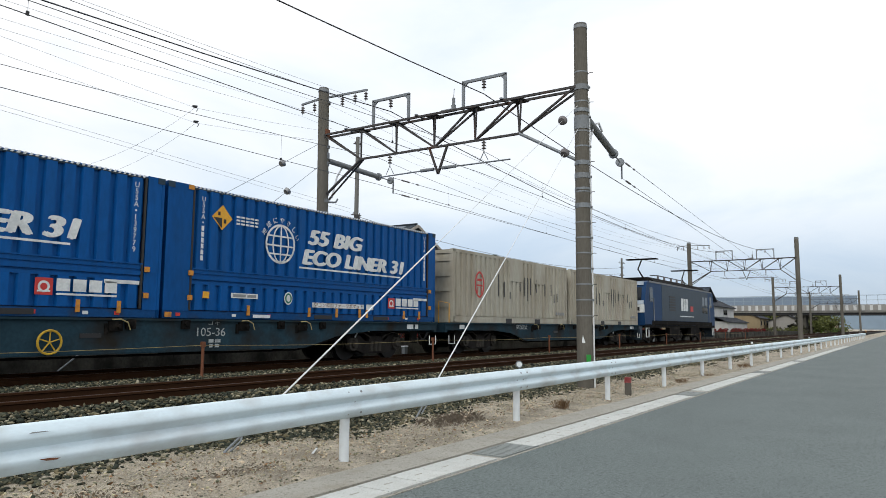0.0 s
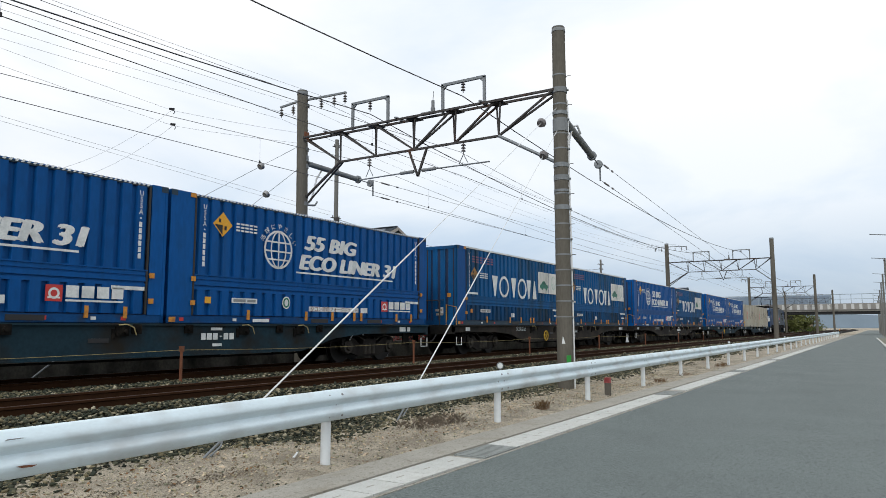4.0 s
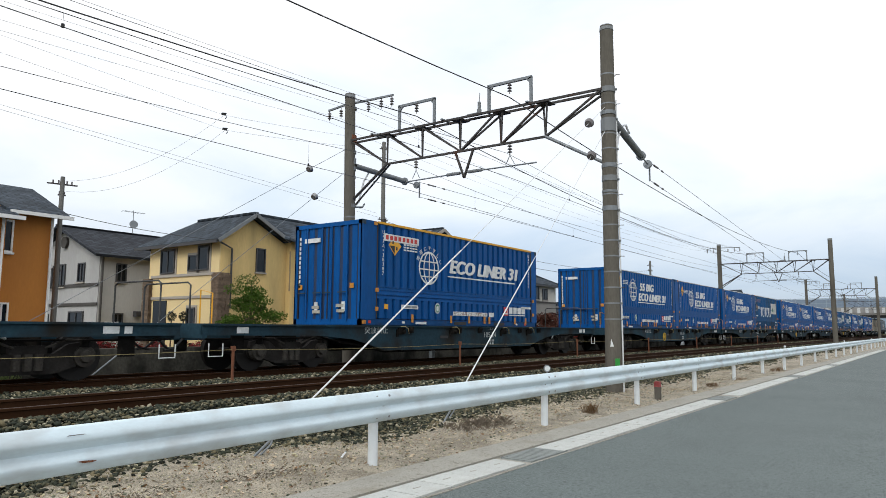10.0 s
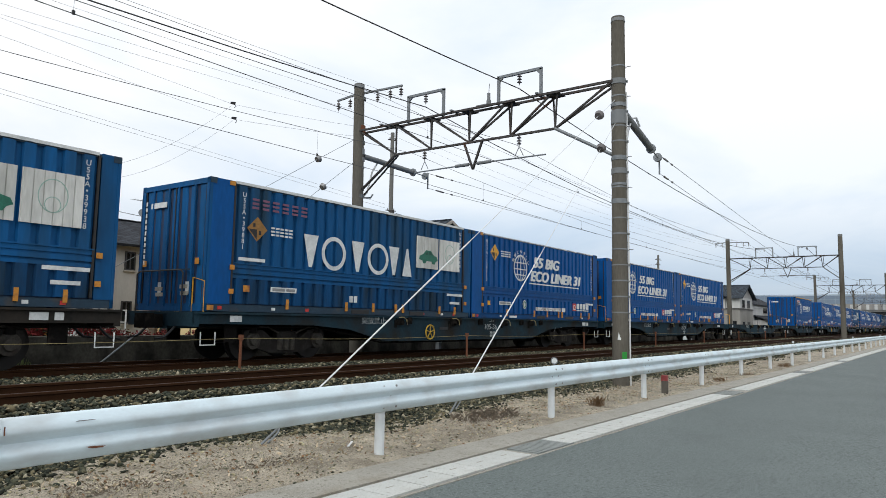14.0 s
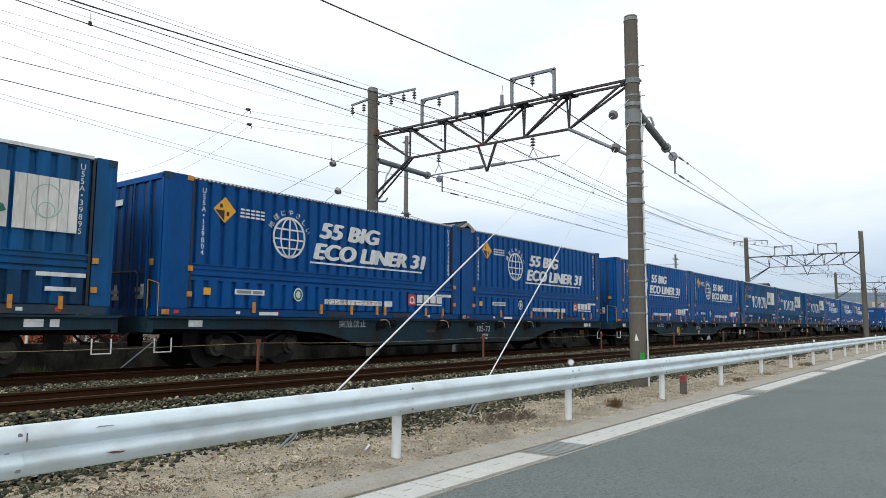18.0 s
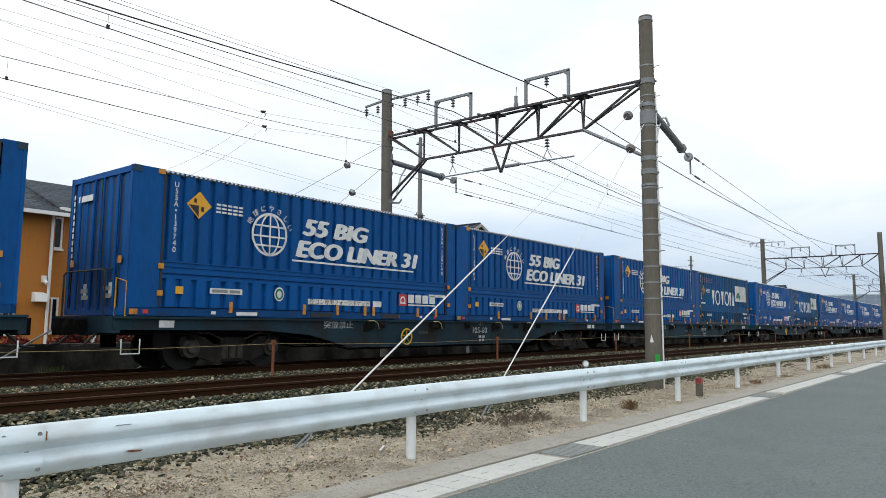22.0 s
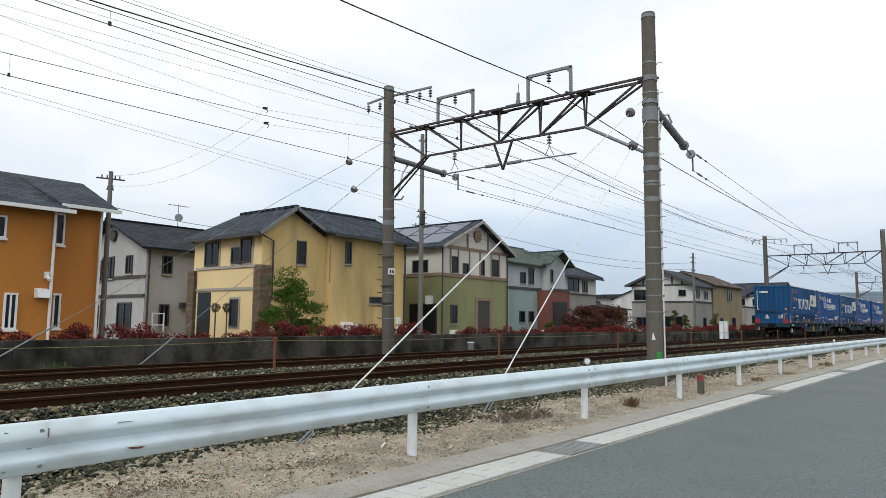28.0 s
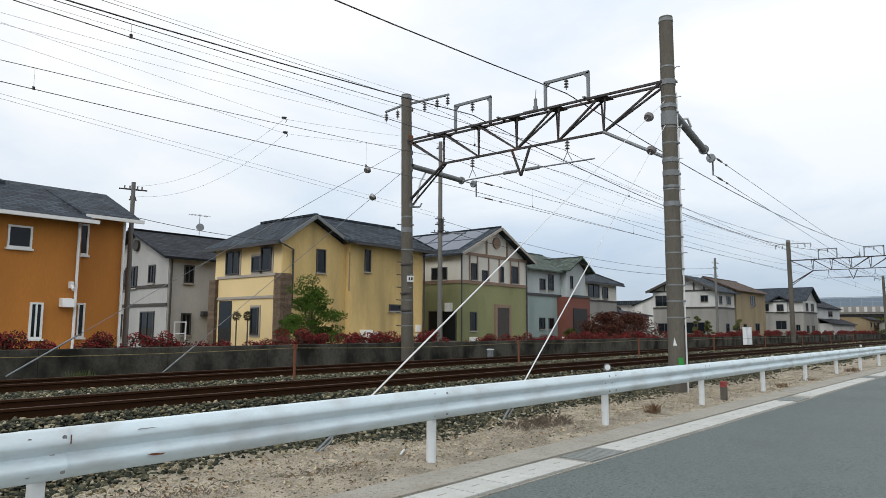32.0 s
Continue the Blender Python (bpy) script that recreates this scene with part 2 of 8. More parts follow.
M = dict(
    asphalt=material("asphalt", (0.095, 0.115, 0.111), 0.85, vary=0.3, scale=0.6, fine=48, bump=0.008, dirt=(0.116, 0.137, 0.133), dirt_at=(0.5, 0.8)),
    gutter=material("gutter_concrete", (0.435, 0.445, 0.42), 0.85, vary=0.16, scale=2, fine=60, bump=0.002, dirt=(0.33, 0.32, 0.29), per_object=0.05),
    kerb=material("verge_concrete", (0.285, 0.272, 0.235), 0.9, vary=0.2, scale=2, fine=40, bump=0.004, dirt=(0.2, 0.175, 0.13)),
    dirt=material("sandy_soil", (0.355, 0.309, 0.235), 0.95, vary=0.6, scale=2.6, fine=60, bump=0.05, dirt=(0.20, 0.17, 0.125), dirt_at=(0.47, 0.66)),
    field=material("far_ground", (0.12, 0.12, 0.085), 0.95, vary=0.3, scale=0.2, fine=4),
    # bed blackened to stand for the shade in the gaps between stones
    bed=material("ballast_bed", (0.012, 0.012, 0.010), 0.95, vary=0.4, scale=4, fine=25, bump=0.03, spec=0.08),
    stone=None,
    rail=material("rail_rust", (0.035, 0.0158, 0.0072), 0.8, vary=0.25, scale=2, fine=40, bump=0.001, spec=0.08),
    railtop=material("rail_head", (0.05, 0.029, 0.02), 0.7, 0.2, vary=0.15, scale=2, fine=50),
    sleeper=material("sleeper_concrete", (0.075, 0.06, 0.048), 0.9, vary=0.2, spec=0.08),
    white_paint=material("guardrail_white", (0.585, 0.68, 0.72), 0.6, vary=0.07, scale=2.2, fine=26, dirt=(0.41, 0.43, 0.43), dirt_at=(0.48, 0.80), streak=2.5),
    white_post=material("post_white", (0.66, 0.69, 0.70), 0.5, vary=0.06, scale=5, fine=30, dirt=(0.45, 0.43, 0.4), dirt_at=(0.58, 0.8)),
    bolt=material("galvanised_bolt", (0.25, 0.25, 0.25), 0.5, 0.7),
    rust=material("rust", (0.14, 0.052, 0.025), 0.85, vary=0.35, scale=8, fine=60),
    pole=material("concrete_pole", (0.115, 0.106, 0.089), 0.9, vary=0.22, scale=1.5, fine=30, dirt=(0.07, 0.062, 0.05), dirt_at=(0.5, 0.75), streak=0.25, bump=0.002, spec=0.08),
    pole_light=material("grey_concrete_pole", (0.15, 0.148, 0.138), 0.9, vary=0.15, scale=1.5, fine=30, streak=0.3, spec=0.1),
    grate=material("drain_grate", (0.19, 0.205, 0.195), 0.7, vary=0.2, scale=4, fine=30),
    pole_cap=material("pole_cap", (0.165, 0.175, 0.18), 0.7, vary=0.12),
    galv=material("galvanised_steel", (0.19, 0.205, 0.215), 0.6, 0.4, vary=0.15, scale=4, fine=30),
    steel=material("weathered_steel", (0.066, 0.062, 0.06), 0.75, 0.25, vary=0.4, scale=3, fine=25, dirt=(0.085, 0.045, 0.03), dirt_at=(0.56, 0.74), spec=0.08),
    porcelain=material("brown_porcelain", (0.12, 0.11, 0.11), 0.3, vary=0.1),
    wire=material("overhead_wire", (0.05, 0.05, 0.052), 0.6, 0.3),
    guy=material("guy_sleeve", (0.60, 0.61, 0.61), 0.5, vary=0.08),
    wall=material("retaining_wall", (0.07, 0.066, 0.055), 0.95, vary=0.45, scale=1.3, fine=18, dirt=(0.018, 0.018, 0.015), dirt_at=(0.42, 0.64), streak=0.8, bump=0.004, spec=0.08),
    blue=material("container_blue", (0.0015, 0.067, 0.238), 0.5, vary=0.2, scale=1.2, fine=14, dirt=(0.008, 0.05, 0.14), dirt_at=(0.55, 0.9), streak=0.3, per_object=0.1, spec=0.12),
    blue_old=material("container_blue_faded", (0.006, 0.080, 0.22), 0.6, vary=0.22, scale=1.2, fine=12, dirt=(0.018, 0.036, 0.042), dirt_at=(0.47, 0.74), streak=0.16, per_object=0.1, spec=0.12),
    # lower-flap blue, darkened for grime and for the shade low down
    blue_grimy_shaded=material("container_blue_grimy_shaded", (0.006, 0.055, 0.15), 0.7, vary=0.3, scale=1.5, fine=14, dirt=(0.016, 0.026, 0.028), dirt_at=(0.42, 0.66), streak=0.2, per_object=0.1, spec=0.1),
    blue_dark=material("container_shadow_blue", (0.012, 0.03, 0.075), 0.6, vary=0.2),
    sill_blue=material("container_blue_sill", (0.004, 0.05, 0.16), 0.6, vary=0.25, scale=3, fine=20, dirt=(0.02, 0.035, 0.06), spec=0.12),
    sill=material("container_sill", (0.012, 0.035, 0.06), 0.7, vary=0.25, scale=3, fine=20, dirt=(0.05, 0.045, 0.04)),
    ivory=material("container_ivory", (0.37, 0.35, 0.285), 0.7, vary=0.16, scale=1.2, fine=12, dirt=(0.22, 0.18, 0.125), dirt_at=(0.45, 0.8), streak=0.3),
    white=material("white_marking", (0.62, 0.64, 0.63), 0.6, vary=0.18, scale=5, fine=30, dirt=(0.40, 0.43, 0.44), dirt_at=(0.5, 0.75)),
    yellow=material("yellow_marking", (0.66, 0.33, 0.02), 0.5, vary=0.12, scale=6, fine=30),
    black=material("black_marking", (0.015, 0.015, 0.016), 0.55, vary=0.1),
    red=material("red_marking", (0.45, 0.03, 0.025), 0.5, vary=0.1),
    brown_mark=material("weathered_brown_marking", (0.26, 0.13, 0.03), 0.6, vary=0.3, scale=8, fine=30),
    tail_red=material("tail_disc_red", (0.22, 0.018, 0.02), 0.6, vary=0.15),
    rail_black=material("black_hand_rail", (0.035, 0.036, 0.035), 0.6, vary=0.2),
    green=material("green_marking", (0.015, 0.13, 0.085), 0.55, vary=0.35, scale=9),
    orange=material("orange_latch", (0.50, 0.21, 0.025), 0.55, vary=0.2, scale=8, dirt=(0.2, 0.07, 0.03)),
    frame_brown=material("wagon_grimy_brown", (0.021, 0.020, 0.018), 0.8, vary=0.35, scale=1.4, fine=14, dirt=(0.045, 0.037, 0.03), dirt_at=(0.45, 0.7), spec=0.08),
    frame=material("wagon_blue_grey", (0.017, 0.040, 0.055), 0.75, vary=0.25, scale=1.4, fine=14, dirt=(0.02, 0.018, 0.015), dirt_at=(0.45, 0.7), per_object=0.2, spec=0.08),
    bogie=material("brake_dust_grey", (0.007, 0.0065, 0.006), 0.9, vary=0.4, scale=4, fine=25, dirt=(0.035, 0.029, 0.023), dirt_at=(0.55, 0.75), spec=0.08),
    dust=material("bogie_dust", (0.05, 0.046, 0.04), 0.9, vary=0.4, scale=5, fine=25, dirt=(0.03, 0.025, 0.022), dirt_at=(0.45, 0.65), spec=0.1),
    bogie_side=material("cast_side_frame", (0.024, 0.022, 0.02), 0.9, vary=0.4, scale=4, fine=25, dirt=(0.015, 0.013, 0.012), dirt_at=(0.45, 0.65), spec=0.1),
    wheel=material("wheel_steel", (0.014, 0.0125, 0.0115), 0.7, 0.3, vary=0.3),
    loco_blue=material("loco_blue", (0.008, 0.036, 0.10), 0.5, spec=0.12, vary=0.1, scale=1.5, fine=12),
    loco_pale=material("loco_pale_grey", (0.36, 0.41, 0.47), 0.5, spec=0.2, vary=0.12, scale=2, fine=14),
    loco_mid=material("loco_mid_blue", (0.045, 0.062, 0.08), 0.5, spec=0.12, vary=0.12, scale=1.5, fine=12),
    glass=material("dark_glass", (0.008, 0.011, 0.014), 0.04, spec=0.28, vary=0.05),
)



def speckle(m, scale, pale, dark, share=0.62):
    """Fine pale and dark grains mixed into a material's colour, as in asphalt, concrete or soil."""
    nt = m.node_tree
    b = nt.nodes["Principled BSDF"]
    old = b.inputs["Base Color"].links[0].from_socket
    co = nt.nodes.new("ShaderNodeTexCoord")
    for k, (sc, col, lo) in enumerate(((scale, pale, share), (scale * 1.37, dark, share), (scale * 0.31, dark, share + 0.02))):
        n = nt.nodes.new("ShaderNodeTexNoise")
        n.inputs["Scale"].default_value, n.inputs["Detail"].default_value = sc, 2.0
        off = nt.nodes.new("ShaderNodeVectorMath"); off.operation = "ADD"
        off.inputs[1].default_value = (3.1 * k, 7.7 * k, 1.3 * k)
        nt.links.new(co.outputs["Object"], off.inputs[0]); nt.links.new(off.outputs[0], n.inputs["Vector"])
        mr = nt.nodes.new("ShaderNodeMapRange")
        mr.inputs["From Min"].default_value, mr.inputs["From Max"].default_value = lo - 0.06, lo + 0.03
        nt.links.new(n.outputs["Fac"], mr.inputs["Value"])
        mx = nt.nodes.new("ShaderNodeMix"); mx.data_type = "RGBA"
        nt.links.new(mr.outputs[0], mx.inputs[0]); nt.links.new(old, mx.inputs[6])
        mx.inputs[7].default_value = (*col, 1)
        old = mx.outputs[2]
    nt.links.new(old, b.inputs["Base Color"])


speckle(M["asphalt"], 85, (0.185, 0.21, 0.203), (0.05, 0.063, 0.06), 0.605)
speckle(M["kerb"], 70, (0.36, 0.345, 0.30), (0.17, 0.155, 0.12), 0.64)
speckle(M["gutter"], 80, (0.48, 0.48, 0.46), (0.30, 0.29, 0.26), 0.66)
speckle(M["dirt"], 70, (0.46, 0.425, 0.345), (0.16, 0.14, 0.105), 0.625)

# ---- mesh helpers ----


class Shape:
    """Collects simple solids into one mesh."""

    def __init__(self):
        self.v, self.f = [], []

    def add(self, verts, faces):
        n = len(self.v)
        self.v += [tuple(p) for p in verts]
        self.f += [tuple(i + n for i in f) for f in faces]
        return self

    def box(self, x0, x1, y0, y1, z0, z1):
        v = [(x, y, z) for z in (z0, z1) for y in (y0, y1) for x in (x0, x1)]
        return self.add(v, [(0, 2, 3, 1), (4, 5, 7, 6), (0, 1, 5, 4), (2, 6, 7, 3), (0, 4, 6, 2), (1, 3, 7, 5)])

    def cbox(self, x, y, z, sx, sy, sz):
        return self.box(x - sx / 2, x + sx / 2, y - sy / 2, y + sy / 2, z - sz / 2, z + sz / 2)

    def cyl(self, a, b, r, r2=None, seg=10, caps=True):
        a, b = Vector(a), Vector(b)
        r2 = r if r2 is None else r2
        d = (b - a).normalized()
        u = d.orthogonal().normalized()
        w = d.cross(u)
        ring = [(math.cos(2 * math.pi * i / seg), math.sin(2 * math.pi * i / seg)) for i in range(seg)]
        v = [a + (u * c + w * s) * r for c, s in ring] + [b + (u * c + w * s) * r2 for c, s in ring]
        f = [(i, (i + 1) % seg, seg + (i + 1) % seg, seg + i) for i in range(seg)]
        if caps:
            f += [tuple(range(seg - 1, -1, -1)), tuple(range(seg, 2 * seg))]
        return self.add(v, f)

    def pipe(self, pts, r, seg=6):
        """A continuous round tube through the points."""
        pts = [Vector(p) for p in pts]
        v, f = [], []
        u = None
        for i, p in enumerate(pts):
            d = (pts[min(i + 1, len(pts) - 1)] - pts[max(i - 1, 0)]).normalized()
            u = d.orthogonal().normalized() if u is None else (u - d * u.dot(d)).normalized()
            w = d.cross(u)
            v += [p + (u * math.cos(2 * math.pi * k / seg) + w * math.sin(2 * math.pi * k / seg)) * r for k in range(seg)]
        for i in range(len(pts) - 1):
            f += [(i * seg + k, i * seg + (k + 1) % seg, (i + 1) * seg + (k + 1) % seg, (i + 1) * seg + k) for k in range(seg)]
        n = len(v)
        f += [tuple(range(seg - 1, -1, -1)), tuple(range(n - seg, n))]
        return self.add(v, f)

    def beam(self, a, b, w, h):
        """A square bar from a to b."""
        a, b = Vector(a), Vector(b)
        d = (b - a).normalized()
        up = Vector((0, 0, 1)) if abs(d.z) < 0.95 else Vector((1, 0, 0))
        s = d.cross(up).normalized()
        t = s.cross(d)
        v = [p + s * i * w / 2 + t * j * h / 2 for p in (a, b) for i, j in ((-1, -1), (1, -1), (1, 1), (-1, 1))]
        return self.add(v, [(0, 1, 2, 3), (7, 6, 5, 4), (0, 4, 5, 1), (1, 5, 6, 2), (2, 6, 7, 3), (3, 7, 4, 0)])

    def extrude(self, prof, a, b, axis="x", closed=True):
        """A profile of (p, q) pairs, drawn out along an axis from a to b."""
        put = {"x": lambda s, p, q: (s, p, q), "y": lambda s, p, q: (p, s, q), "z": lambda s, p, q: (p, q, s)}[axis]
        n = len(prof)
        v = [put(a, *p) for p in prof] + [put(b, *p) for p in prof]
        f = [(i, (i + 1) % n, n + (i + 1) % n, n + i) for i in range(n if closed else n - 1)]
        if closed:
            f += [tuple(range(n - 1, -1, -1)), tuple(range(n, 2 * n))]
        return self.add(v, f)

    def plate(self, outline, y, thick=0.004):
        """A flat shape of (x, z) pairs facing -y, its face at y."""
        return self.extrude(outline, y, y + thick, "y")

    def disc(self, x, z, rx, rz, y, thick=0.004, seg=20):
        return self.plate([(x + rx * math.cos(2 * math.pi * i / seg), z + rz * math.sin(2 * math.pi * i / seg)) for i in range(seg)], y, thick)

    def hoop(self, x, z, rx, rz, w, y, thick=0.004, seg=28, part_of=(0, 1)):
        """A flat elliptic ring of stroke w facing -y."""
        a0, a1 = (2 * math.pi * p for p in part_of)
        v, f = [], []
        for i in range(seg):
            t = a0 + (a1 - a0) * i / seg
            for k, dy in ((1, 0), (1, thick), (-1, thick), (-1, 0)):
                v.append((x + (rx + k * w / 2) * math.cos(t), y + dy, z + (rz + k * w / 2) * math.sin(t)))
            n = (i + 1) % seg
            f += [(4 * i + q, 4 * i + (q + 1) % 4, 4 * n + (q + 1) % 4, 4 * n + q) for q in range(4)]
        return self.add(v, f)

    def mesh(self, name, mat, smooth=35):
        me = bpy.data.meshes.new(name)
        me.from_pydata(self.v, [], self.f)
        bm = bmesh.new()
        bm.from_mesh(me)
        bmesh.ops.recalc_face_normals(bm, faces=bm.faces)
        bm.to_mesh(me)
        bm.free()
        me.materials.append(mat)
        if smooth:
            me.shade_smooth()
            me.set_sharp_from_angle(angle=radians(smooth))
        return me


def empty(name, label, category, group="", kind="", at=(0, 0, 0)):
    ob = new(name)
    ob.location = at
    return tagged(ob, label, category, group, kind)


def part(name, shape, mat, parent, label="", smooth=35):
    """One mesh object under a thing or a part. shape: a Shape, or a mesh that it shares."""
    me = shape if isinstance(shape, bpy.types.Mesh) else shape.mesh(name, mat, smooth)
    ob = new(name, me)
    ob.parent = parent
    if label:
        ob["label"] = label
    return ob


def thing(name, shape, mat, label, category, group="", kind="", smooth=35):
    return tagged(new(name, shape.mesh(name, mat, smooth)), label, category, group, kind)


def letters(text, size, mat, name="lettering", shear=0.0, bold=0.0, squeeze=1.0):
    """Text as a mesh, standing upright in the x-z plane and facing -y, its lower left corner at the origin."""
    cu = bpy.data.curves.new(name, "FONT")
    cu.body, cu.size, cu.shear, cu.extrude, cu.offset = text, size, shear, 0.002, bold
    tmp = bpy.data.objects.new(name, cu)
    scene.collection.objects.link(tmp)
    me = bpy.data.meshes.new_from_object(tmp.evaluated_get(bpy.context.evaluated_depsgraph_get()))
    bpy.data.objects.remove(tmp)
    me.transform(Matrix.Rotation(radians(90), 4, "X") @ Matrix.Diagonal((squeeze, 1, 1, 1)))
    me.materials.clear()
    me.materials.append(mat)
    return me


# ---- ground, road, railway ----
rng = np.random.default_rng(7)


def sheet(name, xs, ys, zfun, mat, label, category="ground", kind="structure"):
    X, Y = np.meshgrid(xs, ys, indexing="ij")
    Z = zfun(X, Y)
    n, m = X.shape
    idx = np.arange(n * m).reshape(n, m)
    faces = np.stack([idx[:-1, :-1], idx[1:, :-1], idx[1:, 1:], idx[:-1, 1:]], -1).reshape(-1, 4)
    me = bpy.data.meshes.new(name)
    me.from_pydata(np.stack([X, Y, Z], -1).reshape(-1, 3).tolist(), [], faces.tolist())
    me.materials.append(mat)
    me.shade_smooth()
    return tagged(new(name, me), label, category, "", kind)


def lumps(X, Y, seed):
    """Smooth low unevenness from summed waves."""
    r = np.random.default_rng(seed)
    out = np.zeros_like(X)
    for k in (0.7, 1.3, 2.7, 5.1, 9.0):
        for _ in range(4):
            a, p = r.uniform(0, 6.28, 2)
            out += np.sin(k * (X * np.cos(a) + Y * np.sin(a)) * 2 + p) / k / 4
    return out


def ground_z(X, Y):
    berm = np.interp(Y, [4.9, 5.5, 7.0, 7.7, 8.3, 14.5, 15.8, 17.0, 17.6], [-0.03, 0.0, 0.03, 0.1, 0.25, 0.25, 0.1, 0.0, 0.0])
    rough = np.interp(Y, [4.6, 5.2, 7.6, 8.1, 16, 17], [0, 0.035, 0.05, 0.02, 0.02, 0])
    near = np.exp(-np.clip(np.abs(X - 15) - 40, 0, None) / 30)
    return GROUND - 0.02 + berm + rough * lumps(X, Y, 3) * near


gx = np.r_[-2500, -800, -300, -120, -60, np.arange(-30, 2, 1.5), np.arange(2, 34, 0.12), np.arange(34, 80, 0.8), np.arange(80, 200, 5), 260, 400, 700, 1300, 2600]
gy = np.r_[-2500, -600, -150, -40, -10, -2, 2, 3.5, 4.6, np.arange(4.8, 8.4, 0.1), np.arange(8.6, 17.6, 0.3), 20, 30, 60, 150, 500, 1200, 2600]
sheet("ground", gx, gy, ground_z, M["dirt"], "sandy soil ground beside the road and under the railway")
sheet("road", np.r_[-400, np.arange(-40, 60, 2.0), 80, 120, 200, 420], np.linspace(-1.05, 3.96, 12),
      lambda X, Y: GROUND + 0.006 * lumps(X * 0.4, Y * 0.4, 5) + 0 * X, M["asphalt"], "grey worn asphalt road", "road")
sheet("pavement", np.r_[-400, 0, 100, 420], np.r_[-30.0, -3, -1.4, -1.05], lambda X, Y: GROUND + 0.01 + 0 * X, M["field"], "weedy far verge of the road", "verge")


def gutter():
    """Precast gutter slabs in a row, with slots, two steel gratings, and the concrete margin behind."""
    base = Shape()
    base.box(-60, 160, 3.96, 4.46, GROUND - 0.15, GROUND + 0.004)
    g = thing("gutter", base, M["kerb"], "row of pale concrete gutter slabs along the road edge", "gutter", kind="structure")
    slab = Shape()
    slab.box(-0.245, 0.245, -0.21, 0.21, 0, 0.018)
    me = slab.mesh("slab", M["gutter"], 0)
    slot = Shape().box(-0.06, 0.06, -0.008, 0.008, 0.0, 0.0195).mesh("slot", M["kerb"], 0)
    grate_me = Shape()
    for i in range(12):
        grate_me.box(-0.46 + i * 0.08, -0.41 + i * 0.08, -0.2, 0.2, 0, 0.016)
    grate_me.box(-0.48, 0.48, -0.21, -0.19, 0, 0.018).box(-0.48, 0.48, 0.19, 0.21, 0, 0.018).box(-0.48, 0.48, -0.2, 0.2, -0.004, 0.004)
    gm = grate_me.mesh("grating", M["grate"], 0)
    grates = (7.87, 16.9, 26.5, 36.5)
    x = 2.0
    while x < 70:
        near = [q for q in grates if abs(q - x) < 0.62]
        if not near:
            s = part("slab", me, None, g)
            s.location = (x, 4.205, GROUND + 0.004 + rng.uniform(0, 0.004))
            s.rotation_euler = (0, 0, rng.uniform(-0.006, 0.006))
            part("slot", slot, None, s).location = (0, 0.02, 0)
        x += 0.5
    for q in grates:
        part("grating", gm, None, g, "dull steel drain grating").location = (q, 4.205, GROUND + 0.004)
    m = Shape()
    m.extrude([(4.46, GROUND - 0.1), (4.46, GROUND + 0.03), (4.93, GROUND + 0.035), (4.99, GROUND - 0.1)], -60, 160)
    thing("kerb", m, M["kerb"], "dusty concrete margin between the gutter and the soil", "kerb", kind="structure")


gutter()
thing("kerb", Shape().add([(20, -1.06, GROUND - 0.1), (115, 0.12, GROUND - 0.1), (115, -0.06, GROUND - 0.1), (20, -1.24, GROUND - 0.1), (20, -1.06, GROUND + 0.1), (115, 0.12, GROUND + 0.1), (115, -0.06, GROUND + 0.1), (20, -1.24, GROUND + 0.1)],
                          [(0, 1, 2, 3), (4, 7, 6, 5), (0, 4, 5, 1), (1, 5, 6, 2), (2, 6, 7, 3), (3, 7, 4, 0)]), M["gutter"], "pale concrete kerb of the far road edge", "kerb", kind="structure")
thing("verge", Shape().add([(20, -1.24, GROUND + 0.06), (115, -0.06, GROUND + 0.06), (115, -1.4, GROUND + 0.06), (20, -1.4, GROUND + 0.06), (20, -1.24, GROUND - 0.1), (115, -0.06, GROUND - 0.1), (115, -1.4, GROUND - 0.1), (20, -1.4, GROUND - 0.1)],
                           [(0, 3, 2, 1), (4, 5, 6, 7), (0, 1, 5, 4), (1, 2, 6, 5), (2, 3, 7, 6), (3, 0, 4, 7)]), M["field"], "grassy verge beyond the road", "verge", kind="structure")


def rail_line(y, z=0.0):
    h, b, w = 0.032, 0.0625, 0.0325
    prof = [(y - b, z - 0.153), (y + b, z - 0.153), (y + b, z - 0.14), (y + 0.009, z - 0.12), (y + 0.009, z - 0.045), (y + w, z - h), (y + w, z - 0.006),
            (y + w - 0.007, z - 0.001), (y - w + 0.007, z - 0.001), (y - w, z - 0.006), (y - w, z - h), (y - 0.009, z - 0.045), (y - 0.009, z - 0.12), (y - b, z - 0.14)]
    return Shape().extrude(prof, -150, 420)


for n_track, yc in enumerate((NEAR_TRACK, FAR_TRACK)):
    tr = empty("railway_track", "rusty steel rails on concrete sleepers in stone ballast", "railway track", "railway tracks", "structure")
    for side in (-1, 1):
        r = part("rail", rail_line(yc + side * GAUGE / 2), M["rail"], tr, "rust-brown steel rail")
        part("running_band", Shape().box(-150, 420, yc + side * GAUGE / 2 - 0.024, yc + side * GAUGE / 2 + 0.024, -0.0012, 0.001), M["railtop"], r, "dull worn rail head")
    sl = Shape()
    for i in range(300):
        x = -40 + i * 0.6
        sl.extrude([(yc - 1.0, -0.33), (yc + 1.0, -0.33), (yc + 0.98, -0.165), (yc + 0.3, -0.19), (yc - 0.3, -0.19), (yc - 0.98, -0.165)], x - 0.11, x + 0.11)
    s = part("sleepers", sl, M["sleeper"], tr, "grey concrete sleepers")
    s["kind"] = "stuff"


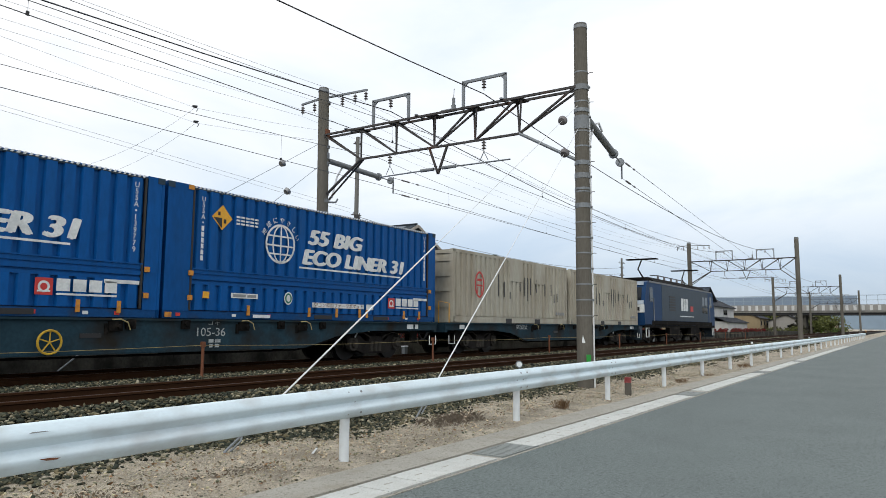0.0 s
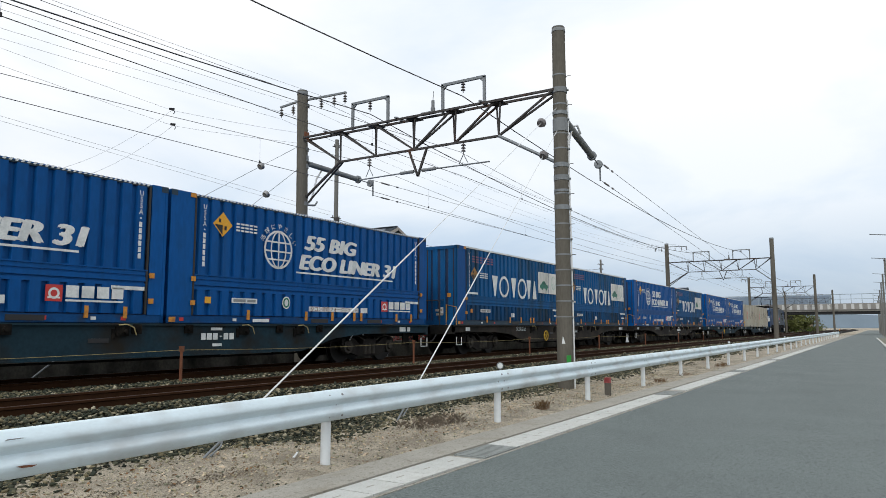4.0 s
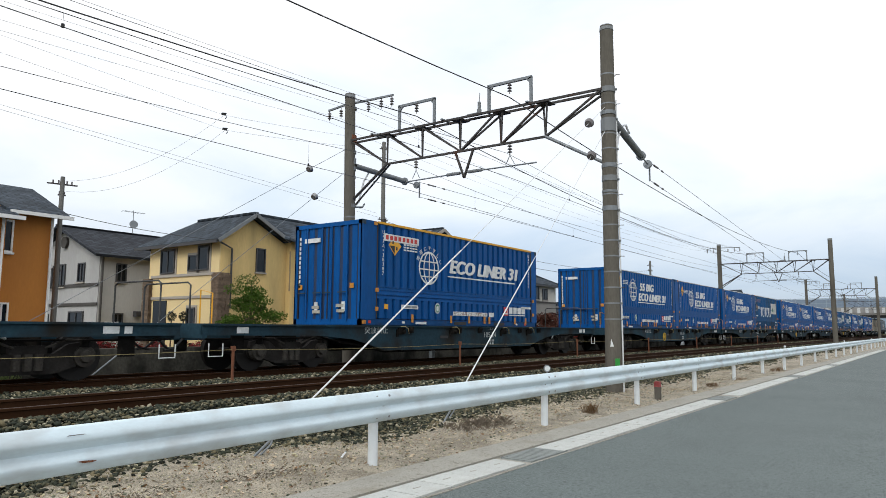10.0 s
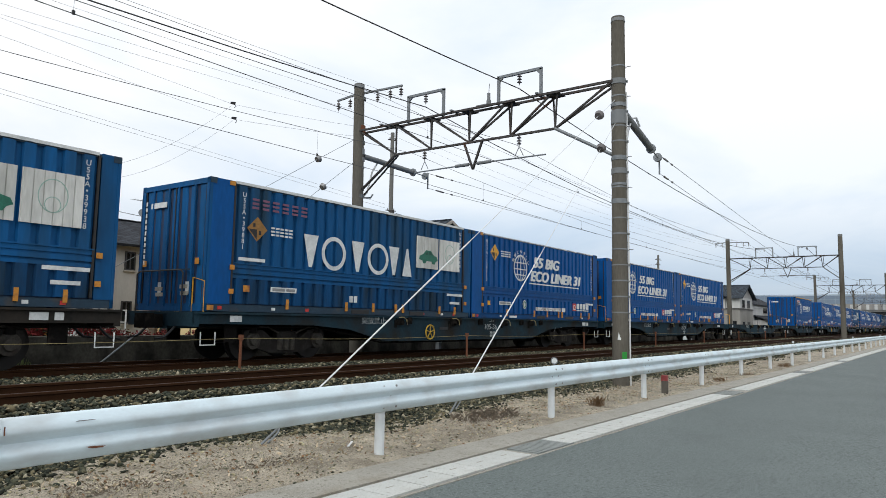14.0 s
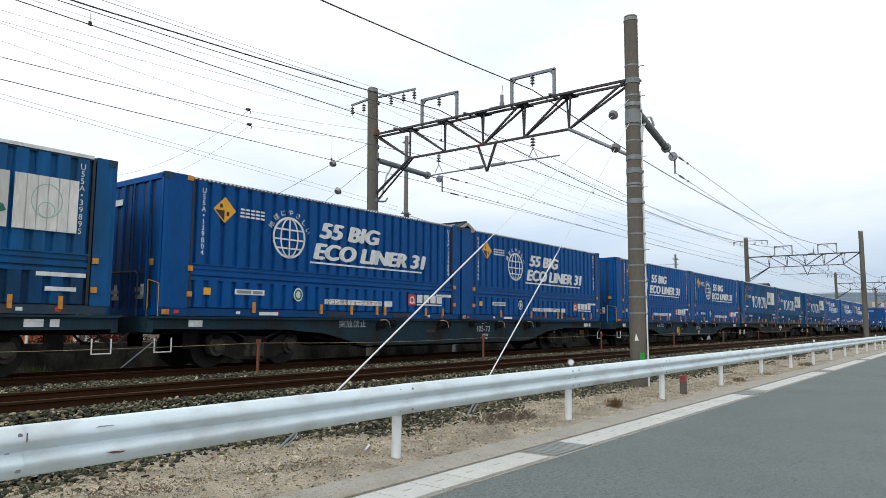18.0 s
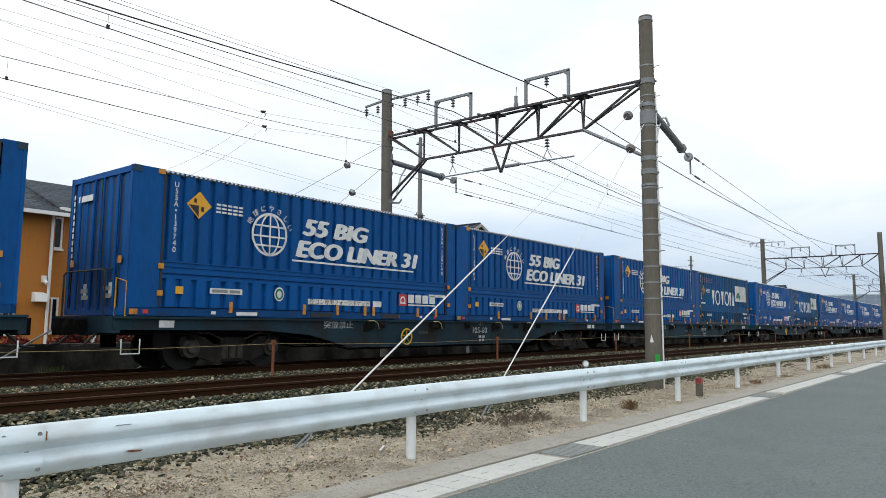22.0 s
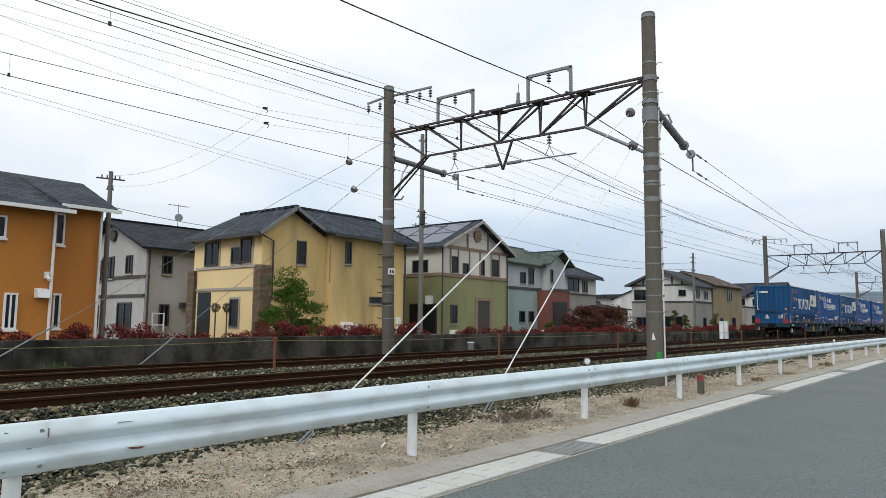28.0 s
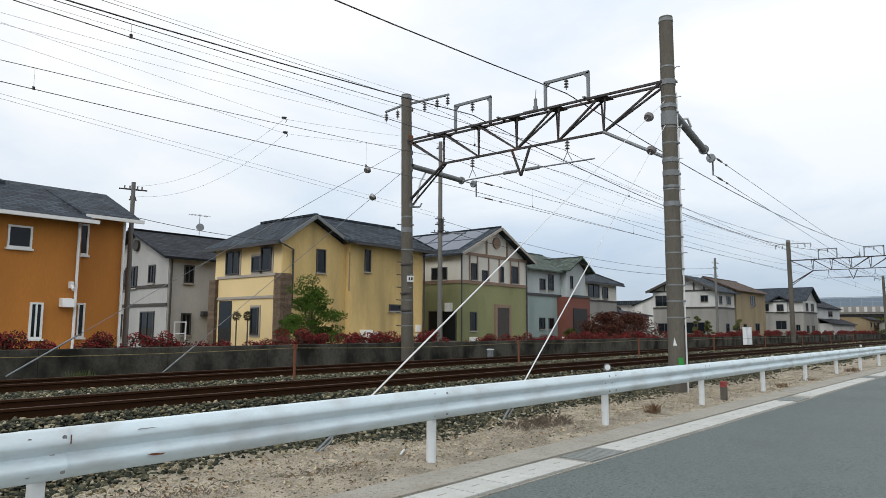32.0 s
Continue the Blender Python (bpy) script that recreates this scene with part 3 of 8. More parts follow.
def stone_material(name):
    m = material(name, (0.17, 0.165, 0.145), 0.9, vary=0.3, scale=8, fine=60, spec=0.15)
    nt = m.node_tree
    geo = nt.nodes.new("ShaderNodeNewGeometry")
    ramp = nt.nodes.new("ShaderNodeValToRGB")
    el = ramp.color_ramp.elements
    el[0].color, el[1].color = (0.012, 0.0135, 0.0105, 1), (0.36, 0.335, 0.26, 1)
    for p, c in ((0.35, (0.036, 0.043, 0.033, 1)), (0.64, (0.082, 0.083, 0.058, 1)), (0.88, (0.15, 0.128, 0.08, 1))):
        el.new(p).color = c
    nt.links.new(geo.outputs["Random Per Island"], ramp.inputs[0])
    mx = nt.nodes.new("ShaderNodeMix"); mx.data_type, mx.blend_type = "RGBA", "MULTIPLY"
    mx.inputs[0].default_value = 0.5
    b = nt.nodes["Principled BSDF"]
    old = b.inputs["Base Color"].links[0].from_socket
    sc = nt.nodes.new("ShaderNodeVectorMath"); sc.operation = "SCALE"; sc.inputs["Scale"].default_value = 6.0
    nt.links.new(old, sc.inputs[0])
    nt.links.new(ramp.outputs[0], mx.inputs[6]); nt.links.new(sc.outputs[0], mx.inputs[7])
    nt.links.new(mx.outputs[2], b.inputs["Base Color"])
    return m


M["stone"] = stone_material("ballast_stone")
ICO = [(0, 0, 1), (0.894, 0, 0.447), (0.276, 0.851, 0.447), (-0.724, 0.526, 0.447), (-0.724, -0.526, 0.447), (0.276, -0.851, 0.447),
       (0.724, 0.526, -0.447), (-0.276, 0.851, -0.447), (-0.894, 0, -0.447), (-0.276, -0.851, -0.447), (0.724, -0.526, -0.447), (0, 0, -1)]
ICO_F = [(0, 1, 2), (0, 2, 3), (0, 3, 4), (0, 4, 5), (0, 5, 1), (1, 6, 2), (2, 7, 3), (3, 8, 4), (4, 9, 5), (5, 10, 1),
         (2, 6, 7), (3, 7, 8), (4, 8, 9), (5, 9, 10), (1, 10, 6), (11, 7, 6), (11, 8, 7), (11, 9, 8), (11, 10, 9), (11, 6, 10)]


def stones(name, pts, size, mat, label, squash=0.55, seed=1, category="ballast"):
    """Angular stones at the given places, in one mesh."""
    r = np.random.default_rng(seed)
    n = len(pts)
    base = np.array(ICO)
    v = base[None] * r.uniform(0.5, 1.4, (n, 12, 1)) * r.uniform(0.5, 1.25, (n, 1, 3)) * np.array([1, 1, squash])
    a = r.uniform(0, 6.283, n)
    c, s = np.cos(a)[:, None], np.sin(a)[:, None]
    q = r.normal(0, 0.45, n)
    cq, sq = np.cos(q)[:, None], np.sin(q)[:, None]
    v = np.stack([v[..., 0], v[..., 1] * cq - v[..., 2] * sq, v[..., 1] * sq + v[..., 2] * cq], -1)
    v = np.stack([v[..., 0] * c - v[..., 1] * s, v[..., 0] * s + v[..., 1] * c, v[..., 2]], -1)
    v = v * (np.asarray(size).reshape(-1, 1, 1) * r.uniform(0.6, 1.35, (n, 1, 1))) + pts[:, None, :]
    f = np.array(ICO_F)[None] + (np.arange(n) * 12)[:, None, None]
    me = bpy.data.meshes.new(name)
    me.vertices.add(n * 12)
    me.vertices.foreach_set("co", v.reshape(-1).astype(np.float32))
    me.loops.add(n * 60)
    me.loops.foreach_set("vertex_index", f.reshape(-1).astype(np.int32))
    me.polygons.add(n * 20)
    me.polygons.foreach_set("loop_start", np.arange(0, n * 60, 3, dtype=np.int32))
    me.update(calc_edges=True)
    me.materials.append(mat)
    return tagged(new(name, me), label, category, "", "stuff")


def ballast_z(y):
    """Top of the ballast across the two tracks."""
    return np.interp(y, [7.0, 7.35, 7.95, 8.3, 8.75, 9.0, 10.2, 10.4, 10.8, 11.4, 11.9, 12.5, 14.1, 14.6, 15.6, 16.7], [-0.66, -0.52, -0.17, -0.105, -0.12, -0.165, -0.165, -0.13, -0.11, -0.10, -0.12, -0.155, -0.17, -0.17, -0.3, -0.42])


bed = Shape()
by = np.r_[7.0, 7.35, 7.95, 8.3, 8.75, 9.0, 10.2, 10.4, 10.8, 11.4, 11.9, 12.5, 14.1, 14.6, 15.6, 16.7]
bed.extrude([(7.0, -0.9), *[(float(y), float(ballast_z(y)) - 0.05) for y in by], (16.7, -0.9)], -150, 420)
thing("ballast_bed", bed, M["bed"], "stone ballast bank under both tracks, blackened for the shade between stones", "ballast", kind="structure", smooth=0)


def scatter(n, x0, x1, bands, seed, power=1.0):
    r = np.random.default_rng(seed)
    pts = []
    total = sum(b - a for a, b in bands)
    for a, b in bands:
        k = int(n * (b - a) / total)
        x = x0 + (x1 - x0) * r.uniform(0, 1, k) ** power
        y = r.uniform(a, b, k)
        pts.append(np.stack([x, y, ballast_z(y) + r.uniform(-0.035, 0.03, k)], -1))
    return np.concatenate(pts)


# ragged foot of the bank
def shoulder(n, x0, x1, seed, power=1.0):
    r = np.random.default_rng(seed)
    x = x0 + (x1 - x0) * r.uniform(0, 1, n) ** power
    y = 7.6 - np.abs(r.normal(0, 1, n)) * (0.34 + 0.12 * np.sin(x * 0.9))
    y = np.where(y < 6.5, r.uniform(7.0, 7.6, n), y)
    return np.stack([x, y, np.maximum(ballast_z(y), ground_z(x, y)) + r.uniform(-0.008, 0.018, n)], -1)


stones("ballast", np.concatenate([scatter(72000, 2.2, 26, [(7.25, 9.0), (10.2, 12.75), (13.95, 16.3)], 11, 1.15), shoulder(17000, 2.2, 26, 14, 1.1)]), 0.033, M["stone"], "angular grey crushed-stone ballast", seed=3)
stones("ballast", np.concatenate([scatter(20000, 26, 90, [(7.25, 9.0), (10.2, 12.75), (13.95, 16.3)], 12, 1.4), shoulder(4000, 26, 80, 15, 1.4)]), 0.052, M["stone"], "angular grey crushed-stone ballast", seed=4)
M["pebble"] = stone_material("pebble")
for n_ in M["pebble"].node_tree.nodes:
    if n_.bl_idname == "ShaderNodeValToRGB":
        for e_ in n_.color_ramp.elements:
            e_.color = (min(0.5, e_.color[0] * 4.6), min(0.46, e_.color[1] * 4.1), min(0.39, e_.color[2] * 4.0), 1)
r_ = np.random.default_rng(21)
px_ = 2.5 + 26 * r_.uniform(0, 1, 15000) ** 1.3
py_ = 5.02 + 2.4 * r_.uniform(0, 1, 15000) ** 0.8
stones("pebbles", np.stack([px_, py_, ground_z(px_, py_) + 0.004], -1), r_.choice([0.006, 0.011, 0.02], 15000, p=[0.66, 0.28, 0.06]), M["pebble"], "loose pebbles on sandy soil", 0.6, 5, "pebbles")


def retaining_wall():
    w = empty("retaining_wall", "weathered grey concrete retaining wall behind the tracks", "wall", kind="structure")
    x, i = -30.0, 0
    while x < 150:
        L = 3.0
        s = Shape().extrude([(16.7, -0.95), (16.7, 0.425), (16.71, 0.438), (16.90, 0.438), (16.90, -0.95)], x + 0.012, x + L - 0.004)
        part("panel", s, M["wall"], w)
        x += L
    part("backing", Shape().box(-30, 150, 16.715, 16.89, -0.95, 0.41), M["wall"], w)


retaining_wall()

# ---- guardrail ----


def guardrail_y(x):
    """The rail's line: straight, swinging in towards the road at its near end."""
    return 5.36 - 0.0385 * max(0.0, min(6.23 - x, 8.56))


def guardrail():
    g = empty("guardrail", "white-painted steel guardrail along the road", "guardrail")
    zc = 0.245 - 0.175
    # corrugated beam: (offset towards the road, height)
    half = [(0.0, 0.175), (-0.018, 0.172), (-0.03, 0.16), (-0.062, 0.115), (-0.075, 0.085), (-0.072, 0.06), (-0.03, 0.02), (-0.02, 0.0)]
    prof = half + [(a, -b) for a, b in reversed(half[:-1])]
    step, x0 = 4.28, 6.23 - 4.28 * 5
    posts = [x0 + step * i for i in range(36)]
    pole = Shape().cyl((0, 0, GROUND - 0.1), (0, 0, 0.02), 0.057, seg=16).mesh("post", M["white_post"])
    cap = Shape().cyl((0, 0, 0.02), (0, 0, 0.05), 0.057, 0.03, seg=16).mesh("post_cap", M["white_post"])
    bolt = Shape().cyl((0, 0, 0), (0, -0.012, 0), 0.016, seg=8).mesh("bolt", M["bolt"])
    bracket = Shape().box(-0.06, 0.06, -0.1, -0.02, -0.07, 0.07).mesh("bracket", M["white_post"])
    for i, x in enumerate(posts):
        y = guardrail_y(x)
        p = part("post", pole, None, g)
        p.location = (x, y + 0.075, 0)
        part("post_cap", cap, None, p)
        b = part("bracket", bracket, None, g)
        b.location = (x, y + 0.09, zc)
        if i + 1 < len(posts):
            x1 = posts[i + 1]
            y1 = guardrail_y(x1)
            s = Shape()
            n = len(prof)
            xa, xb = x - 0.16, x1 + 0.14
            v = [(xx, yy + a - th - lp, zc + z) for xx, yy, lp in ((xa, y, 0), (xb, y1, 0.009)) for th, pr in ((0, prof), (-0.006, prof)) for a, z in pr]
            f = []
            for k in range(n - 1):
                f.append((k, k + 1, 2 * n + k + 1, 2 * n + k))
                f.append((n + k, 3 * n + k, 3 * n + k + 1, n + k + 1))
            for k in (0, n - 1):
                f.append((k, 2 * n + k, 3 * n + k, n + k))
            for o in (0, 2 * n):
                f += [(o + k, o + n + k, o + n + k + 1, o + k + 1) for k in range(n - 1)]
            s.add(v, f)
            part("beam", s, M["white_paint"], g, smooth=50)
        if -5 < x < 45:
            for dx in (-0.11, 0.11):
                for dz, off in ((0.115, -0.064), (0.0, -0.022), (-0.115, -0.064)):
                    q = part("bolt", bolt, None, g)
                    q.location = (x + dx - (0.06 if dz == 0 else 0), y + off, zc + dz)
    scar = Shape().plate([(0, 0), (0.05, -0.016), (0.12, -0.018), (0.15, -0.008), (0.06, 0.001)], 0, 0.003).mesh("scratch", M["rust"])
    part("scratch", Shape().box(0, 0.007, 0, 0.004, -0.03, 0.03).mesh("scratch", M["rust"]), None, g, "rust on the joint").location = (2.095, guardrail_y(2.095) - 0.092, zc + 0.1)
    part("scratch", scar, None, g, "rusty scratch").location = (2.66, guardrail_y(2.66) - 0.084, zc - 0.078)
    scar2 = Shape().plate([(0, 0), (0.15, 0.002), (0.12, 0.007), (0.02, 0.008)], 0, 0.003).mesh("scratch", M["bolt"])
    part("scratch", scar2, None, g, "grey scratch").location = (2.58, guardrail_y(2.58) - 0.072, zc + 0.108)
    xe = posts[-1]
    part("end_wing", Shape().extrude([(xe - 0.1, 5.3), (xe + 0.35, 5.3), (xe + 0.55, 5.42), (xe + 0.35, 5.5), (xe - 0.1, 5.5)], zc - 0.18, zc + 0.18, "z"), M["white_paint"], g, "rounded white end piece")
    part("end_marker", Shape().box(xe + 0.1, xe + 0.5, 5.2, 5.28, zc + 0.25, zc + 0.6), M["orange"], g, "orange warning plate on the rail end")
    disc = Shape().cyl((0, 0.012, 0), (0, -0.012, 0), 0.05, seg=18).mesh("reflector", M["white"])
    rim = Shape().hoop(0, 0, 0.05, 0.05, 0.012, -0.016, 0.03).mesh("rim", M["galv"])
    stem = Shape().cyl((0, 0, -0.11), (0, 0, -0.04), 0.012, seg=8).mesh("stem", M["galv"])
    for k in (6, 11, 16, 21, 26, 31):
        x = posts[k]
        d = empty("road_delineator", "small round white reflector on the guardrail", "reflector", "reflectors on the guardrail", at=(x, guardrail_y(x) + 0.02, 0.245 + 0.075))
        d.rotation_euler = (0, 0, radians(-50))
        part("reflector", disc, None, d)
        part("rim", rim, None, d)
        part("stem", stem, None, d)


guardrail()


def verge_clutter():
    s = empty("marker_stub", "short concrete boundary post with a red top", "marker post", at=(16.13, 5.43, GROUND))
    part("shaft", Shape().box(-0.06, 0.06, -0.06, 0.06, -0.1, 0.25), M["pole"], s)
    part("red_top", Shape().extrude([(-0.062, 0.25), (0.062, 0.25), (0.062, 0.36), (0.05, 0.375), (-0.05, 0.375), (-0.062, 0.36)], -0.062, 0.062), material("faded_red_paint", (0.27, 0.045, 0.045), 0.7, vary=0.3, scale=12, dirt=(0.3, 0.22, 0.2)), s, "faded red paint")
    stick = Shape().beam((6.15, 5.85, GROUND + 0.04), (6.42, 6.04, GROUND + 0.045), 0.022, 0.01)
    thing("wood_scrap", stick, M["guy"], "bleached splinter of wood on the soil", "wood")
    r = np.random.default_rng(31)
    dry = material("dry_grass", (0.20, 0.12, 0.06), 0.9, vary=0.4, scale=8, fine=20)
    twig = material("dry_twigs", (0.185, 0.15, 0.115), 0.9, vary=0.4, scale=8, fine=20)

    def tuft(name, cx, cy, rad, h, n, mat, label, lean=0.6):
        t = Shape()
        for _ in range(n):
            a, d = r.uniform(0, 6.28), rad * r.uniform(0, 1) ** 0.7
            x, y = cx + d * math.cos(a), cy + d * math.sin(a) * 0.5
            z = GROUND - 0.01
            hh, l = h * r.uniform(0.4, 1.1), lean * r.uniform(0.2, 1)
            b = r.uniform(0, 6.28)
            w = 0.002 + 0.003 * r.uniform()
            m1 = (x + l * hh * 0.5 * math.cos(b), y + l * hh * 0.5 * math.sin(b), z + hh * 0.6)
            m2 = (x + l * hh * math.cos(b), y + l * hh * math.sin(b), z + hh * (1 - 0.3 * l))
            t.add([(x - w, y, z), (x + w, y, z), m1, m2], [(0, 1, 2), (0, 2, 3), (0, 3, 2)])
        thing(name, t, mat, label, "grass", "dry tufts on the verge", "stuff", smooth=0)

    tuft("dry_grass_tuft", 12.4, 5.45, 0.22, 0.22, 160, dry, "clump of dry brown grass on the soil")
    tuft("dry_grass_tuft", 20.3, 5.3, 0.3, 0.15, 140, dry, "clump of dry brown grass on the soil")
    tuft("dry_grass_tuft", 29.5, 5.3, 0.5, 0.2, 160, dry, "clump of dry brown grass on the soil")
    tuft("dry_grass_tuft", 23.5, 5.3, 0.4, 0.14, 120, dry, "clump of dry brown grass on the soil")
    tuft("dry_twigs", 9.7, 6.2, 0.85, 0.13, 520, twig, "low tangle of dry brown twigs on the soil", 1.2)
    tuft("dry_twigs", 5.2, 6.1, 0.7, 0.035, 800, twig, "flat dead twigs on the soil", 1.6)
    tuft("dry_twigs", 3.6, 6.2, 0.6, 0.035, 500, twig, "flat dead twigs on the soil", 1.6)


verge_clutter()

# ---- overhead line ----


def insulator(parent, at, n=3, r=0.075, pitch=0.085, axis=(0, 0, -1)):
    """A string of porcelain discs from a point along an axis."""
    a = Vector(axis).normalized()
    s = Shape()
    p = Vector(at)
    s.cyl(p, p + a * (n * pitch + 0.1), 0.014, seg=6)
    for i in range(n):
        q = p + a * (0.06 + i * pitch)
        s.cyl(q, q + a * 0.045, r * 0.45, r, seg=12)
    return part("insulator", s, M["porcelain"], parent, "dark porcelain insulator")


def concrete_pole(parent, x, y, top, r=0.185, lean=(0, 0), steps=True, base=GROUND, name="pole"):
    s = Shape().cyl((x, y, base - 0.5), (x + lean[0], y + lean[1], top), r * 1.12, r * 0.93, seg=24)
    p = part(name, s, M["pole"], parent, "grey-brown weathered concrete pole")
    part("pole_cap", Shape().cyl((x + lean[0], y + lean[1], top - 0.12), (x + lean[0], y + lean[1], top + 0.02), r * 0.99, r * 0.9, seg=24), M["pole_cap"], p, "pale grey pole cap")
    if steps:
        k = 0
        z = 1.21
        side = Vector((0.372, -0.928, 0))      # the face towards the road
        while z < top - 1.0:
            here = r * (1.12 - 0.19 * (z - base + 0.5) / (top - base + 0.5)) + 0.005
            b = part("band", Shape().cyl((x, y, z), (x, y, z + 0.036), here, seg=20), M["galv"] if k % 3 else M["pole_cap"], p, "steel pole band")
            q = Vector((x, y, z + 0.018)) + side * here
            if k % 2:
                ear = Shape().beam(q - side * 0.06, q + side * 0.055, 0.07, 0.045).cyl(q + side * 0.03 + Vector((-0.06, -0.02, 0)), q + side * 0.03 + Vector((0.06, 0.02, 0)), 0.014, seg=6)
                part("bolt_lug", ear, M["galv"], b, "bolted band lug")
            else:
                part("climbing_step", Shape().pipe([q - side * 0.03 - Vector((0, 0, 0.07)), q + side * 0.04, q + side * 0.13], 0.009), M["steel"], p, "steel climbing step")
            z += 0.397
            k += 1
    return p


def gantry(x, yn, yf, beam_z, low_z, top_n, top_f, fine=True):
    """A catenary portal: two concrete poles, a three-chord lattice beam, feeder frames and hangers."""
    g = empty("catenary_gantry", "catenary portal with concrete poles and a rusty steel lattice beam", "gantry", "catenary portals over the tracks")
    concrete_pole(g, x, yn, top_n, steps=fine)
    concrete_pole(g, x + 0.1, yf, top_f, lean=(-0.2, 0), steps=False, base=-0.45)
    w = 0.30
    chord = lambda n, a, b, t=0.06: part(n, Shape().beam(a, b, t, t), M["steel"], g)
    for dx in (-w / 2, w / 2):
        chord("top_chord", (x + dx, yn, beam_z), (x + dx, yf, beam_z))
    y0, y1 = 8.54, 14.2
    chord("bottom_chord", (x, y0, low_z), (x, y1, low_z))
    for dx in (-w / 2, w / 2):
        chord("end_brace", (x + dx, yn + 0.1, beam_z), (x, y0, low_z), 0.05)
        chord("end_brace", (x + dx, yf - 0.1, beam_z), (x, y1, low_z), 0.05)
    part("knee_brace", Shape().cyl((x, y0, low_z), (x, yn + 0.15, low_z - 0.95), 0.045, seg=8), M["galv"], g, "pale steel knee brace")
    part("knee_brace", Shape().cyl((x, y1, low_z), (x, yf - 0.15, low_z - 1.0), 0.045, seg=8), M["steel"], g)
    part("knee_brace", Shape().cyl((x + 0.12, y1, low_z), (x + 0.12, yf - 0.15, low_z - 1.15), 0.03, seg=8), M["steel"], g)
    n = 4
    span = (y1 - y0) / n
    nodes = [y0 + i * span for i in range(n + 1)]
    for i, a in enumerate(nodes):
        for dx in (-w / 2, w / 2):
            chord("web_post", (x, a, low_z), (x + dx, a + dx * 0.9, beam_z), 0.04)
        part("gusset", Shape().box(x - 0.22, x + 0.22, a - 0.2, a + 0.2, beam_z - 0.05, beam_z - 0.036), M["steel"], g)
    for i in range(n):
        lo_i, hi_i = (i, i + 1) if i >= n // 2 else (i + 1, i)
        for dx in (-w / 2, w / 2):
            chord("web_member", (x, nodes[lo_i], low_z), (x + dx, nodes[hi_i], beam_z), 0.05)
    # feeder frames over each track
    for yc, hh in ((9.67, 0.72), (13.03, 0.74)):
        fr = Shape()
        a, b, t = yc - 0.69, yc + 0.69, beam_z + 0.1 + hh
        for yy in (a, b):
            fr.beam((x, yy, beam_z), (x, yy, t), 0.075, 0.075)
        fr.beam((x, a - 0.0375, t), (x, b + 0.0375, t), 0.075, 0.075)
        for yy, s in ((a, 1), (b, -1)):
            fr.beam((x, yy, t - 0.16), (x, yy + s * 0.16, t), 0.05, 0.05)
        f = part("feeder_frame", fr, M["galv"], g, "grey steel hoop on the beam")
        insulator(f, (x, yc, t), 3, 0.07)
    # side arms on the far pole
    arm = Shape().beam((x, yf + 1.1, top_f - 0.33), (x, yf + 0.1, top_f - 0.25), 0.06, 0.06).beam((x, yf - 0.1, top_f - 0.28), (x, yf - 1.8, top_f - 0.33), 0.06, 0.06)
    a = part("side_arm", arm, M["galv"], g, "grey steel side arm")
    for yy in (yf + 1.05, yf + 0.5, yf - 0.75, yf - 1.3, yf - 1.75):
        insulator(a, (x, yy, top_f - 0.35), 3, 0.07)
    # hangers for the wires
    for yc in (9.67, 13.03):
        h = insulator(g, (x, yc, low_z), 3, 0.075)
        part("hanger", Shape().pipe([(x, yc, low_z - 0.36), (x, yc - 0.14, low_z - 0.62)], 0.012).pipe([(x, yc, low_z - 0.36), (x, yc + 0.14, low_z - 0.62)], 0.012), M["galv"], h)
    v = Shape().beam((x, 11.55, low_z), (x, 11.23, low_z - 0.82), 0.07, 0.05).beam((x, 10.91, low_z), (x, 11.23, low_z - 0.82), 0.07, 0.05)
    part("v_bracket", v, M["steel"], g)
    for s, y_end in ((-1, 8.83), (1, 13.4)):
        part("steady_arm", Shape().cyl((x, 11.23 + s * 0.1, low_z - 0.66), (x, y_end, low_z - 0.68), 0.022, seg=8), M["galv"], g, "pale steel arm")
        part("arm_insulator", Shape().cyl((x, 11.23 + s * 0.15, low_z - 0.66), (x, 11.23 + s * 0.62, low_z - 0.66), 0.05, seg=10), M["pole_cap"], g, "grey rod insulator")
    ar = part("arrester", Shape().box(x - 0.06, x + 0.06, 10.62, 11.1, beam_z + 0.03, beam_z + 0.1).cyl((x, 10.7, beam_z + 0.1), (x, 10.7, beam_z + 0.2), 0.07, seg=12).cyl((x, 10.7, beam_z + 0.2), (x, 10.7, beam_z + 0.42), 0.05, seg=12).cyl((x, 10.7, beam_z + 0.42), (x, 10.68, beam_z + 0.7), 0.01, seg=6), M["pole_cap"], g, "pale surge arrester on the beam")
    for yy in (9.0, 11.9, 14.7):
        part("beam_clip", Shape().box(x - 0.24, x + 0.24, yy - 0.04, yy + 0.04, beam_z + 0.03, beam_z + 0.07), M["galv"], g)
    return g


G1 = gantry(16.75, 6.73, 15.8, 7.19, 6.22, 8.9, 8.8)
gantry(65.3, 7.2, 16.03, 6.9, 5.95, 8.6, 8.65, fine=False)
gantry(114.0, 7.2, 16.0, 6.95, 6.0, 8.6, 8.5, fine=False)
gantry(163.0, 7.2, 16.0, 6.95, 6.0, 8.6, 8.5, fine=False)


